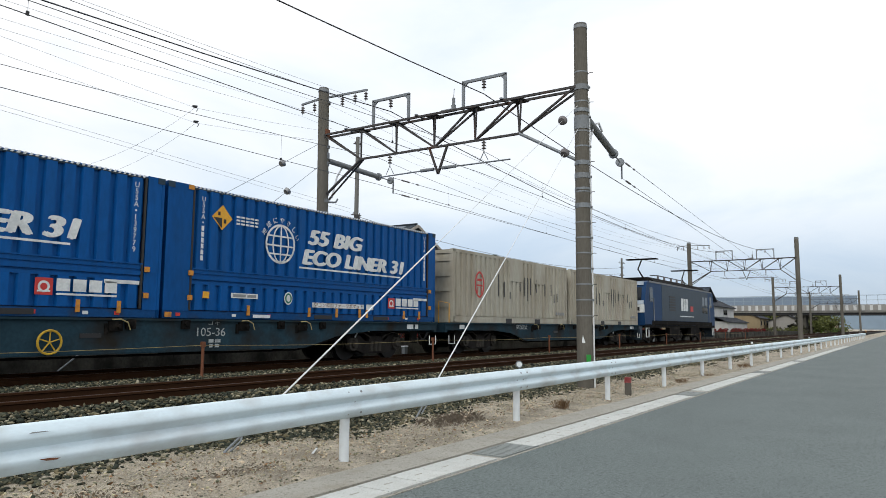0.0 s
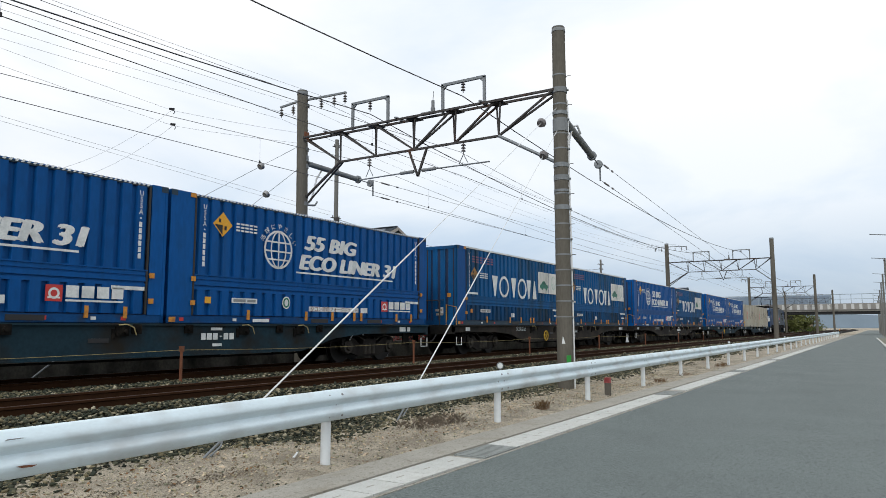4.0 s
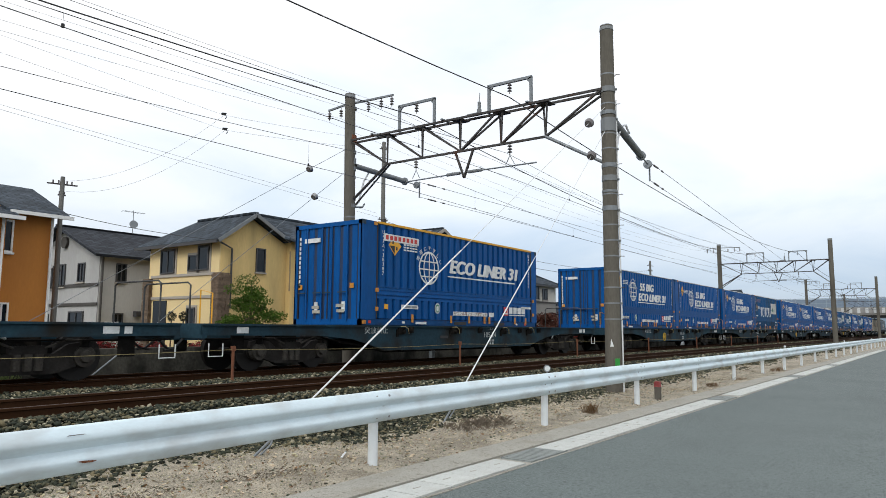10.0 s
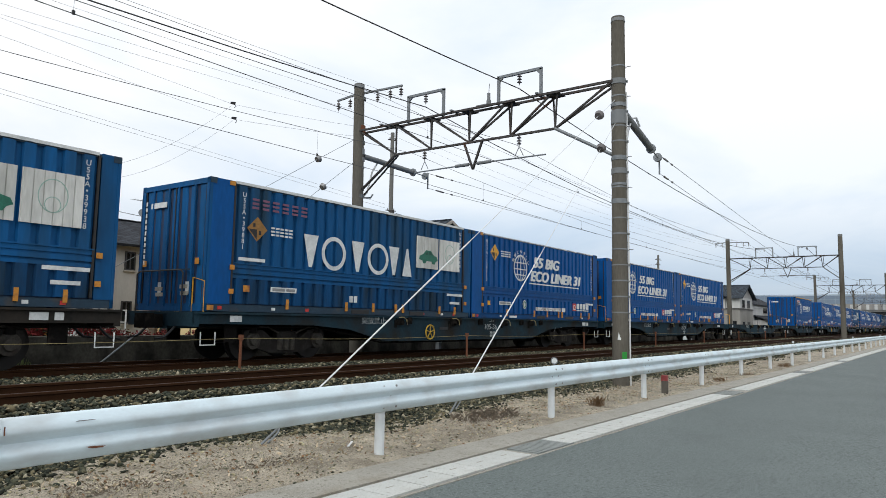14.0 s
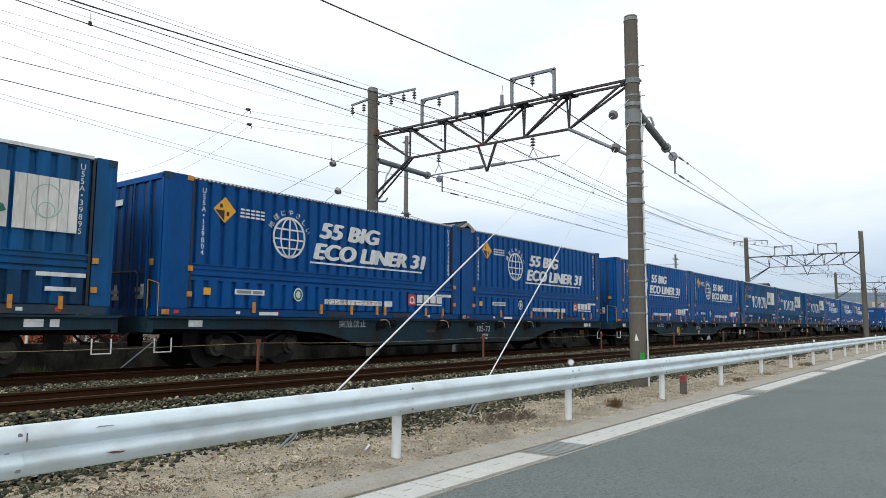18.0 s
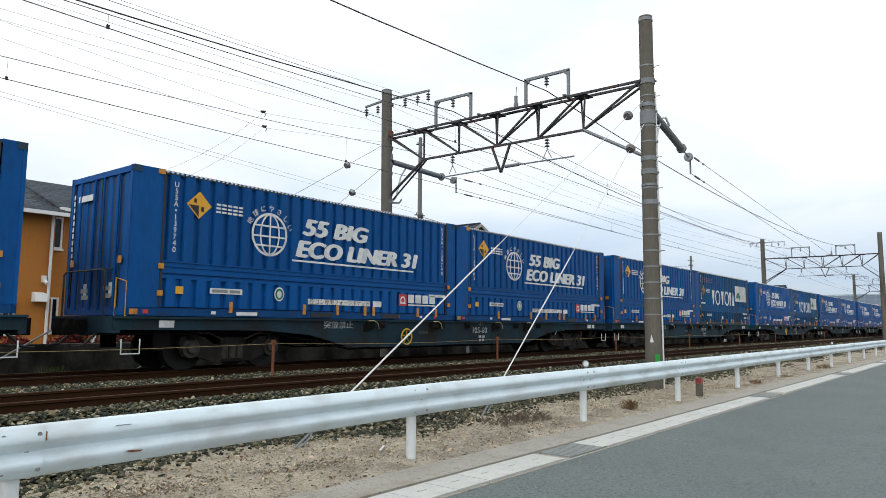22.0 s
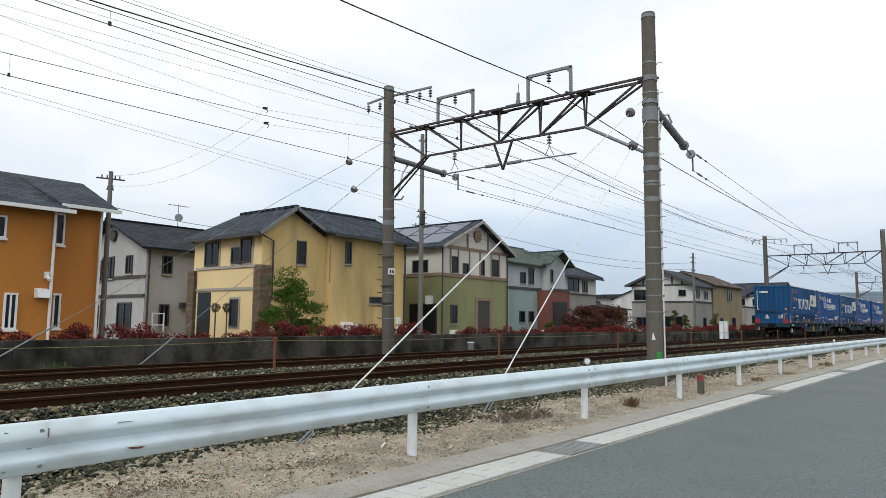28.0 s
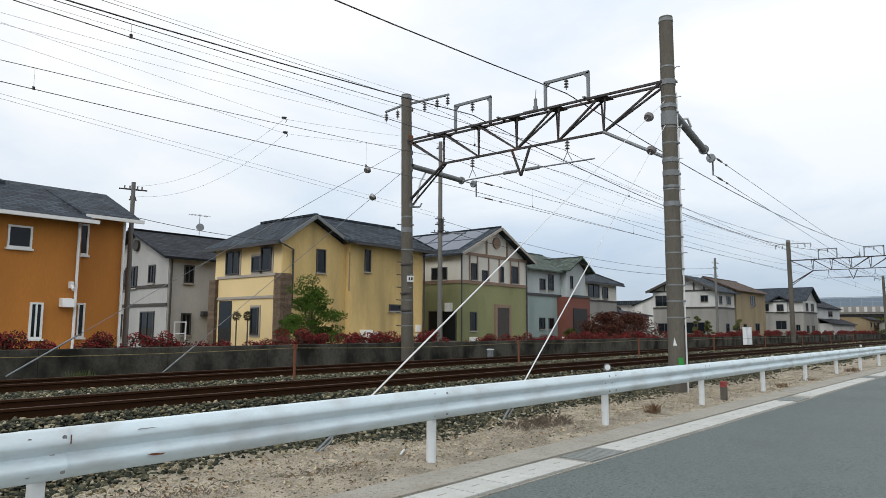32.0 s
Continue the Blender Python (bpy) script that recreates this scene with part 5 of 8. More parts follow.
def globe(c, x, z, r):
    s = Shape()
    s.hoop(x, z, r, r, 0.05, FACE)
    s.hoop(x, z, r * 0.55, r - 0.012, 0.035, FACE - 0.005).box(x - 0.018, x + 0.018, FACE - 0.007, FACE - 0.003, z - r, z + r)
    for dz in (-0.55, -0.1, 0.4):
        w = r * math.sqrt(1 - dz * dz)
        s.box(x - w, x + w, FACE - 0.009, FACE - 0.006, z + dz * r - 0.018, z + dz * r + 0.018)
    decal(c, "globe_emblem", s, M["white"], "white globe emblem of rings")
    for i, ch in enumerate("\u5730\u7403\u306b\u3084\u3055\u3057\u3044"):
        t = math.pi * (0.86 - 0.74 * i / 6)
        me = letters(ch, 0.15, M["white"], "emblem_letter")
        me.transform(Matrix.Rotation(math.pi / 2 - t, 4, "Y") @ Matrix.Translation((-0.07, 0, -0.05)))
        part("emblem_letter", me, None, c, "small white sign over the globe").location = (x + (r + 0.12) * math.cos(t), FACE, z + (r + 0.12) * math.sin(t))


def carrier_mark(c, x, z):
    decal(c, "carrier_square", Shape().box(x, x + 0.30, FACE - 0.003, FACE, z, z + 0.29), M["red"], "red square emblem")
    decal(c, "carrier_square_cut", Shape().hoop(x + 0.15, z + 0.14, 0.08, 0.08, 0.04, FACE - 0.004).box(x + 0.04, x + 0.26, FACE - 0.006, FACE - 0.003, z + 0.05, z + 0.08), M["white"])
    s = Shape()
    for k in range(4):
        x0 = x + 0.36 + k * 0.29
        s.box(x0, x0 + 0.235, FACE - 0.003, FACE, z + 0.075, z + 0.29)
    s.box(x + 0.36, x + 1.47, FACE - 0.003, FACE, z + 0.005, z + 0.04)
    decal(c, "carrier_mark", s, M["white"], "white blocky carrier mark")


def figure(c, text, x, z, h, width):
    """Heavy slanted capitals of height h, drawn out to a given width."""
    bm = bmesh.new()
    for dx, dz, dy in ((-0.012, 0, 0), (0.012, 0.016, -0.001), (0.036, -0.016, -0.002), (0.06, 0.01, -0.003), (0.08, 0, -0.004)):
        me = letters(text, h * 1.34, M["white"], "lettering", 0.2)
        co = [v.co.x for v in me.vertices]
        me.transform(Matrix.Translation((dx, dy, dz)) @ Matrix.Diagonal((width / (max(co) - min(co)), 1, 1, 1)))
        bm.from_mesh(me)
    me = bpy.data.meshes.new("lettering")
    bm.to_mesh(me)
    bm.free()
    me.materials.append(M["white"])
    part("lettering", me, None, c, "heavy white slanted lettering").location = (x, FACE, z)


def flap_marks(c, second=True):
    H = TOP - FLOOR
    decal(c, "round_sticker", Shape().disc(-1.42, 0.5, 0.13, 0.15, FACE, 0.004), M["white"], "round white and green sticker")
    decal(c, "sticker_ring", Shape().hoop(-1.42, 0.5, 0.085, 0.1, 0.04, FACE - 0.004), M["green"])
    decal(c, "warning_strip", Shape().box(-0.62, 1.35, FACE - 0.003, FACE, 0.31, 0.43), M["white"], "white strip with red-brown marks")
    me = letters("\u7a7a\u30b3\u30f3\u5c02\u7528\u30d5\u30a9\u30fc\u30af\u30dd\u30b1\u30c3\u30c8", 0.13, M["rust"], "strip_mark")
    xs = [v.co.x for v in me.vertices]
    me.transform(Matrix.Diagonal((1.86 / (max(xs) - min(xs)), 1, 1, 1)))
    decal(c, "strip_mark", me, None, "red-brown lettering").location = (-0.57, FACE - 0.004, 0.325)
    decal(c, "end_strip", Shape().box(1.45, 1.75, FACE - 0.003, FACE, 0.3, 0.44), M["white"], "white strip")
    decal(c, "end_strip", Shape().box(LONG / 2 - 1.15, LONG / 2 - 0.45, FACE - 0.003, FACE, 0.62, 0.69).box(-3.0 + 0.5, -3.0 + 1.0, FACE - 0.03, FACE - 0.026, 0.03, 0.1), M["white"], "white strip")


def eco_container(kind="high"):
    paint = M["blue"]
    lab = "blue ribbed container with white globe emblem and slanted lettering" if kind == "high" else "blue ribbed container with globe emblem, lettering and yellow roof edge"
    c = empty("freight_container", lab, "container", "blue freight containers")
    container_shell(c, paint, "dashed" if kind == "high" else "yellow")
    common_marks(c, prefix="U55A" if kind == "high" else "U47A")
    flap_marks(c)
    if kind == "high":
        globe(c, -1.72, 1.76, 0.44)
        figure(c, "55 BIG", -0.86, 1.86, 0.38, 2.0)
        figure(c, "ECO LINER 31", -1.05, 1.36, 0.38, 4.05)
        decal(c, "underline", Shape().box(-1.1, 2.95, FACE - 0.002, FACE + 0.002, 1.24, 1.28), M["white"])
    else:
        globe(c, -1.85, 1.66, 0.46)
        figure(c, "ECO LINER 31", -0.85, 1.6, 0.41, 4.1)
        decal(c, "underline", Shape().box(-0.9, 3.15, FACE - 0.002, FACE + 0.002, 1.46, 1.5), M["white"])
        decal(c, "notice_board", Shape().box(-3.9, -2.35, FACE - 0.003, FACE, 2.26, 2.46), M["white"], "white board with red marks")
        s = Shape()
        for k in range(8):
            s.box(-3.82 + k * 0.18, -3.7 + k * 0.18, FACE - 0.006, FACE - 0.003, 2.3, 2.42)
        decal(c, "board_mark", s, M["red"])
    carrier_mark(c, 2.75 - 0.35, 0.36)
    return c


def picture_container():
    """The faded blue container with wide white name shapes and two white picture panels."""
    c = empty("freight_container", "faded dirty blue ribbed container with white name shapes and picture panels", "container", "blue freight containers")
    container_shell(c, M["blue_old"], "solid", "sill")
    common_marks(c, True)
    z, h = 1.08, 0.76
    for x0, w in ((-1.96, 0.23), (-0.36, 0.23), (1.06, 0.21)):
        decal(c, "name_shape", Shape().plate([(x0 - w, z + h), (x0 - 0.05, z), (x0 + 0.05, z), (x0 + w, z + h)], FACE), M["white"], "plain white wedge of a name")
    decal(c, "name_shape", Shape().plate([(1.42, z), (1.82, z), (1.655, z + h), (1.585, z + h)], FACE), M["white"], "plain white wedge of a name")
    for x0 in (-1.2, 0.42):
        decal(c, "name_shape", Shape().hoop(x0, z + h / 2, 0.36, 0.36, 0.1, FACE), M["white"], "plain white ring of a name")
    for x0, w in ((2.02, 1.0), (3.1, 1.0)):
        steps = [(x0 + w, FACE), (x0, FACE)]
        for k in range(6):
            a, b = x0 + w * k / 6, x0 + w * (k + 1) / 6
            steps += [(a + 0.001, FACE - 0.003), (a + 0.016, FACE - 0.003), (a + 0.024, FACE - 0.022), (b - 0.001, FACE - 0.022)]
        panel = Shape().extrude(steps, 1.36, 2.26, "z")
        decal(c, "picture_panel", panel, M["panel_white"], "weathered white picture panel in upright strips")
    g = [(2.12, 1.6), (2.26, 1.58), (2.31, 1.5), (2.41, 1.5), (2.46, 1.57), (2.7, 1.57), (2.75, 1.5), (2.85, 1.5), (2.9, 1.58), (3.0, 1.62), (2.95, 1.72), (2.8, 1.76), (2.66, 1.88), (2.44, 1.88), (2.3, 1.76), (2.14, 1.7)]
    decal(c, "picture_shape", Shape().plate(g, FACE - 0.026), M["green"], "green car-like shape")
    decal(c, "car_window", Shape().plate([(2.36, 1.76), (2.5, 1.85), (2.53, 1.85), (2.53, 1.75)], FACE - 0.029).plate([(2.57, 1.75), (2.57, 1.85), (2.64, 1.85), (2.76, 1.76)], FACE - 0.029), M["leaf_mark"], "dark green windows")
    decal(c, "picture_ring", Shape().hoop(3.6, 1.85, 0.24, 0.28, 0.016, FACE - 0.026).hoop(3.6, 1.7, 0.13, 0.13, 0.014, FACE - 0.026), M["pale_green"], "thin pale green ring")
    decal(c, "end_strip", Shape().box(LONG / 2 - 1.25, LONG / 2 - 0.45, FACE - 0.003, FACE, 0.62, 0.69).box(LONG / 2 - 1.1, LONG / 2 - 0.6, FACE - 0.003, FACE, 0.38, 0.45).box(-4.0, -3.3, FACE - 0.003, FACE, 1.08, 1.15).box(-0.62, -0.5, FACE - 0.003, FACE, 0.3, 0.46).box(-0.46, -0.34, FACE - 0.003, FACE, 0.3, 0.46), M["white"], "white strips")
    s = Shape()
    for k in range(3):
        for j in range(6):
            s.box(-3.7 + j * 0.28, -3.52 + j * 0.28, FACE - 0.003, FACE, 2.22 + k * 0.09, 2.27 + k * 0.09)
    decal(c, "stencil", s, material("faded_red", (0.16, 0.07, 0.12), 0.6), "faded red stencil lines")
    return c


def ivory_container():
    c = empty("freight_container", "dirty ivory ribbed freight container with a red oval sign", "container", "ivory freight containers")
    H = TOP - FLOOR - 0.34
    a, b = -LONG / 2 + 0.2, LONG / 2 - 0.2
    P = M["ivory"]
    part("core", Shape().box(a + 0.04, b - 0.04, SIDE + 0.07, -SIDE - 0.07, 0.05, H - 0.04), P, c)
    for s in (-1, 1):
        y = s * (WIDE / 2 - 0.05)
        part("side_panel", corrugated(a + 0.12, b - 0.12, 0.22, H - 0.1, y, 0.05, 27, s, 0.5), P, c, "ribbed ivory side", 0)
        part("bottom_sill", Shape().box(a, b, min(y, y + s * 0.045), max(y, y + s * 0.045), 0.0, 0.2), P, c)
        part("top_rail", Shape().box(a, b, min(y, y + s * 0.045), max(y, y + s * 0.045), H - 0.1, H), P, c)
        for x0 in (a, b - 0.12):
            part("corner_post", Shape().box(x0, x0 + 0.12, min(y, y + s * 0.045), max(y, y + s * 0.045), 0, H), P, c)
    F = SIDE - 0.001
    for x0 in (-0.7, 1.4):
        decal(c, "patch_panel", Shape().box(x0, x0 + 1.0, F - 0.004, F, H - 0.85, H - 0.08), P, "plain ivory patch")
    decal(c, "oval_sign", Shape().hoop(-2.9, 1.3, 0.28, 0.42, 0.07, F - 0.004).box(-3.06, -2.74, F - 0.004, F, 1.42, 1.5).box(-3.1, -2.7, F - 0.004, F, 1.24, 1.3).box(-3.05, -3.0, F - 0.004, F, 1.0, 1.2).box(-2.8, -2.75, F - 0.004, F, 1.0, 1.2), M["red"], "faded red oval ring with bars")
    s = Shape()
    for x0, z0, z1 in ((-1.6, 0.95, 1.75), (-1.15, 0.95, 1.5), (-0.7, 0.9, 1.15), (0.1, 1.2, 1.5), (0.5, 1.05, 1.75), (0.75, 0.85, 1.75), (1.0, 1.1, 1.75), (1.5, 1.2, 1.7), (2.3, 1.1, 1.6), (2.9, 1.15, 1.6), (3.2, 0.85, 1.2), (3.5, 0.9, 1.25)):
        s.box(x0, x0 + 0.07, F - 0.004, F, z0, z1)
    decal(c, "groove_mark", s, M["black"], "dark remains of upright lettering")
    decal(c, "code_mark", Shape().box(3.4, 3.55, F - 0.004, F, 0.35, 0.47).box(3.62, 3.77, F - 0.004, F, 0.35, 0.47).box(3.84, 3.99, F - 0.004, F, 0.35, 0.47).box(4.06, 4.2, F - 0.004, F, 0.35, 0.47), M["bolt"])
    for s in (-1, 1):
        e = Shape()
        x = s * (LONG / 2 - 0.22)
        e.box(x - 0.03, x + 0.03, SIDE + 0.03, SIDE + 0.14, 0, H).box(x - 0.03, x + 0.03, -SIDE - 0.14, -SIDE - 0.03, 0, H)
        for z0 in (0.0, 0.5, 1.0, 1.5, 2.0, H - 0.14):
            e.box(x - 0.025, x + 0.025, SIDE + 0.1, -SIDE - 0.1, z0, z0 + 0.12)
        part("end_frame", e, P, c)
    for x0 in (-1.0, 1.4):
        decal(c, "fork_pocket", Shape().box(x0, x0 + 0.45, F - 0.006, F, -0.02, 0.16), M["black"], "dark forklift pocket")
    return c


def wheelset(parent, x):
    s = Shape()
    for sd in (-1, 1):
        y = sd * GAUGE / 2
        s.cyl((x, y - 0.06, 0.43), (x, y + 0.06, 0.43), 0.43, seg=28)
        s.cyl((x, y - sd * 0.06, 0.43), (x, y - sd * 0.085, 0.43), 0.455, seg=28)
        s.cyl((x, y + sd * 0.06, 0.43), (x, y + sd * 0.09, 0.43), 0.15, seg=14)
    s.cyl((x, -0.62, 0.43), (x, 0.62, 0.43), 0.08, seg=10)
    return part("wheelset", s, M["wheel"], parent, "dark steel wheelset")


def bogie(parent, x):
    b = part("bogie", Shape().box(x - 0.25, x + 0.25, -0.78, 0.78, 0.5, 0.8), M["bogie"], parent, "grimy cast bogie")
    for sd in (-1, 1):
        y = sd * 0.84
        prof = [(x - 1.2, 0.52), (x - 1.17, 0.66), (x - 0.95, 0.7), (x - 0.66, 0.66), (x - 0.42, 0.5), (x + 0.42, 0.5), (x + 0.66, 0.66), (x + 0.95, 0.7), (x + 1.17, 0.66), (x + 1.2, 0.52),
                (x + 1.05, 0.3), (x + 0.8, 0.27), (x + 0.45, 0.16), (x - 0.45, 0.16), (x - 0.8, 0.27), (x - 1.05, 0.3)]
        part("side_frame", Shape().extrude(prof, y - 0.05, y + 0.05, "y"), M["bogie_side"], b, "dusty grey cast side frame")
    for dx in (-0.95, 0.95):
        wheelset(b, x + dx)
        for sd in (-1, 1):
            part("axle_box", Shape().cyl((x + dx, sd * 0.8, 0.44), (x + dx, sd * 0.93, 0.44), 0.21, 0.19, seg=16).cyl((x + dx, sd * 0.93, 0.44), (x + dx, sd * 0.98, 0.44), 0.12, 0.1, seg=14), M["dust"], b, "round dusty axle box cover")
    for sd in (-1, 1):
        for dx in (-0.18, 0, 0.18):
            part("spring", Shape().cyl((x + dx, sd * 0.88, 0.22), (x + dx, sd * 0.88, 0.5), 0.075, seg=10), M["dust"], b)
        for s2 in (-1, 1):
            part("brake_shoe", Shape().box(x + s2 * 0.44 - 0.06, x + s2 * 0.44 + 0.06, sd * 0.6 - 0.05, sd * 0.6 + 0.05, 0.25, 0.6), M["bogie"], b)
            part("axle_spring", Shape().cyl((x + s2 * 0.95, sd * 0.86, 0.6), (x + s2 * 0.95, sd * 0.86, 0.78), 0.11, 0.08, seg=10), M["bogie"], b)
            part("tie_rod", Shape().pipe([(x + s2 * 0.25, sd * 0.93, 0.6), (x + s2 * 0.6, sd * 0.96, 0.74), (x + s2 * 1.15, sd * 0.94, 0.72)], 0.02), M["dust"], b)
        part("bolster_end", Shape().box(x - 0.3, x + 0.3, sd * 0.86 - 0.06, sd * 0.86 + 0.06, 0.5, 0.64), M["bogie_side"], b)


def wagon(brake_wheel=True, paint="frame"):
    w = empty("container_wagon", "dirty grey-green container flat wagon on two bogies" if paint == "frame" else "grimy grey-brown container flat wagon on two bogies", "freight wagon", "wagons of the freight train")
    hl = 9.75
    F = FLOOR - 0.015
    for sd in (-1, 1):
        y = sd * 1.16
        prof = [(-hl, F), (hl, F), (hl, F - 0.24), (6.5, F - 0.26), (5.3, F - 0.36), (4.0, F - 0.66), (-4.0, F - 0.66), (-5.3, F - 0.36), (-6.5, F - 0.26), (-hl, F - 0.24)]
        part("side_sill", Shape().extrude(prof, y - 0.03, y + 0.03, "y"), M[paint], w, "fish-bellied steel side sill")
        part("sill_flange", Shape().box(-hl, hl, min(y, y + sd * 0.08), max(y, y + sd * 0.08), F - 0.04, F).box(-4.0, 4.0, min(y, y + sd * 0.05), max(y, y + sd * 0.05), F - 0.66, F - 0.63), M[paint], w)
    deck = Shape()
    for x in np.arange(-9.5, 9.6, 1.0):
        deck.box(x - 0.08, x + 0.08, -1.13, 1.13, F - 0.16, F - 0.01)
    deck.box(-hl, hl, -0.25, 0.25, F - 0.35, F - 0.02)
    deck.box(-hl, -hl + 0.12, -1.19, 1.19, F - 0.3, F).box(hl - 0.12, hl, -1.19, 1.19, F - 0.3, F)
    part("deck_frame", deck, M[paint], w, "open steel deck beams")
    for x in (-7.1, 7.1):
        bogie(w, x)
    for s in (-1, 1):
        cp = Shape()
        cp.box(min(s * hl, s * 10.12), max(s * hl, s * 10.12), -0.12, 0.12, 0.72, 0.98).box(min(s * 10.0, s * 10.19), max(s * 10.0, s * 10.19), -0.2, 0.2, 0.7, 1.0)
        part("coupler", cp, M["bogie"], w, "black coupler")
    for s in (-1, 1):
        for yy in (-0.5, 0.5):
            part("brake_hose", Shape().pipe([(s * 9.7, yy, 0.75), (s * 9.85, yy, 0.6), (s * 9.95, yy, 0.52), (s * 10.15, yy, 0.5)], 0.025), M["black"], w, "black brake hose")
    for s in (-1, 1):
        x = s * 9.45
        part("step_loop", Shape().pipe([(x - 0.17, -1.245, 0.64), (x - 0.17, -1.245, 0.38), (x + 0.17, -1.245, 0.38), (x + 0.17, -1.245, 0.64)], 0.014), M["white"], w, "white step loop")
        part("grab_rail", Shape().pipe([(x + 0.1 * s, -1.2, F), (x + 0.1 * s, -1.2, F + 0.62), (x + 0.1 * s, -0.8, F + 0.7), (x + 0.1 * s, -0.8, F)], 0.016), M["yellow"], w, "yellow and black grab rail") if s < 0 else None
        part("end_rail", Shape().pipe([(s * 9.66, 1.1, F), (s * 9.66, 1.1, F + 0.8), (s * 9.66, 1.0, F + 0.86), (s * 9.66, -0.5, F + 0.86), (s * 9.66, -0.6, F + 0.8), (s * 9.66, -0.6, F)], 0.02), M["rail_black"], w, "thin black hand rail")
    # brake gear and lashings along the sill
    for x in (-3.0, -0.6, 0.6, 3.2, 4.6):
        part("twist_lock", Shape().box(x - 0.09, x + 0.09, -1.26, -1.18, F - 0.2, F - 0.02).cyl((x, -1.25, F - 0.1), (x, -1.3, F - 0.1), 0.05, seg=8), M["bogie"], w, "greasy lashing lock")
    for x in (-3.4, -0.9, 2.1, 3.9):
        k = part("lashing_gear", Shape().box(x - 0.13, x + 0.13, -1.25, -1.19, F - 0.24, F - 0.06).cyl((x + 0.05, -1.25, F - 0.16), (x + 0.05, -1.31, F - 0.16), 0.045, seg=8).box(x - 0.2, x - 0.14, -1.23, -1.19, F - 0.3, F - 0.1), M["bogie"], w, "greasy container locking gear")
        part("lever", Shape().pipe([(x - 0.1, -1.27, F - 0.03), (x + 0.05, -1.3, F - 0.02), (x + 0.2, -1.29, F - 0.08), (x + 0.27, -1.27, F - 0.22)], 0.012), M["tan_lever"], k, "pale bent lever")
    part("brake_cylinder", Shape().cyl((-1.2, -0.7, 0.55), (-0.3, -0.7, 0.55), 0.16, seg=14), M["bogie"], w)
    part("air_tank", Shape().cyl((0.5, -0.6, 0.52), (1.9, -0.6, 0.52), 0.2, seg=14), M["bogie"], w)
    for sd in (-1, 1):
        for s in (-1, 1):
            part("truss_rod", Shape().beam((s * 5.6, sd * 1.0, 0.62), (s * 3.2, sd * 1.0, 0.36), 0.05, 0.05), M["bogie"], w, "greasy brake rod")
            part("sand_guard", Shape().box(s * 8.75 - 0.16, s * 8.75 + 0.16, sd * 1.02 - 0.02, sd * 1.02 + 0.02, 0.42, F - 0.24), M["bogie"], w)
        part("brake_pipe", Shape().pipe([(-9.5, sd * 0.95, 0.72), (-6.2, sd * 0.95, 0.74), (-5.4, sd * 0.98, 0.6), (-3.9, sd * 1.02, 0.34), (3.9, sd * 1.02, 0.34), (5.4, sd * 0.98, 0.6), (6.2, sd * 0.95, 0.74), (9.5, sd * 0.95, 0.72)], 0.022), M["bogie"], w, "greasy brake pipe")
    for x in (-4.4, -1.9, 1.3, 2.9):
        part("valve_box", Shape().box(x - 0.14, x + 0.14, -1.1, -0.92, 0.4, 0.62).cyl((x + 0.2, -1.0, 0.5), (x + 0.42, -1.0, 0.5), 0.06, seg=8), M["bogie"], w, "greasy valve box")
    for s in (-1, 1):
        x = s * 6.1
        part("white_hose", Shape().pipe([(x, -1.0, 0.62), (x + 0.1, -1.03, 0.78), (x + 0.4, -1.03, 0.83), (x + 0.6, -1.0, 0.76)], 0.02), M["guy"], w, "pale air hose") if s > 0 else None
    part("hole", Shape().box(-1.55, -1.15, -1.2, -1.185, F - 0.36, F - 0.28), M["black"], w, "dark slot in the sill")
    part("number_mark", Shape().box(0.95, 1.06, -1.2, -1.19, F - 0.34, F - 0.2).box(1.1, 1.22, -1.2, -1.19, F - 0.34, F - 0.2).box(1.26, 1.38, -1.2, -1.19, F - 0.34, F - 0.2).box(1.44, 1.5, -1.2, -1.19, F - 0.285, F - 0.255).box(1.55, 1.67, -1.2, -1.19, F - 0.34, F - 0.2).box(1.71, 1.83, -1.2, -1.19, F - 0.34, F - 0.2).box(1.2, 1.5, -1.2, -1.19, F - 0.14, F - 0.08).box(1.25, 1.5, -1.2, -1.19, F - 0.48, F - 0.42), M["white"], w, "pale number bars on the sill")["kind"] = "stuff"
    part("notice", letters("\u7a81\u653e\u7981\u6b62", 0.19, M["pale_mark"], "notice", 0, 0.0, 1.25), None, w, "pale stencilled notice").location = (-4.9, -1.2, F - 0.2)
    part("data_mark", Shape().box(8.2, 8.5, -1.2, -1.19, F - 0.2, F - 0.07).box(8.6, 8.75, -1.2, -1.19, F - 0.2, F - 0.07).box(-8.9, -8.6, -1.2, -1.19, F - 0.2, F - 0.07), M["white"], w)["kind"] = "stuff"
    if brake_wheel:
        bw = Shape()
        for i in range(18):
            t0, t1 = i * 2 * math.pi / 18, (i + 1) * 2 * math.pi / 18
            bw.cyl((-2.1 + 0.2 * math.cos(t0), -1.27, 0.62 + 0.2 * math.sin(t0)), (-2.1 + 0.2 * math.cos(t1), -1.27, 0.62 + 0.2 * math.sin(t1)), 0.02, seg=6)
        for i in range(5):
            t0 = i * 2 * math.pi / 5 + 0.3
            bw.cyl((-2.1, -1.27, 0.62), (-2.1 + 0.2 * math.cos(t0), -1.27, 0.62 + 0.2 * math.sin(t0)), 0.012, seg=5)
        part("brake_wheel", bw, M["wheel_yellow"], w, "grimy yellow hand-brake wheel")
    return w


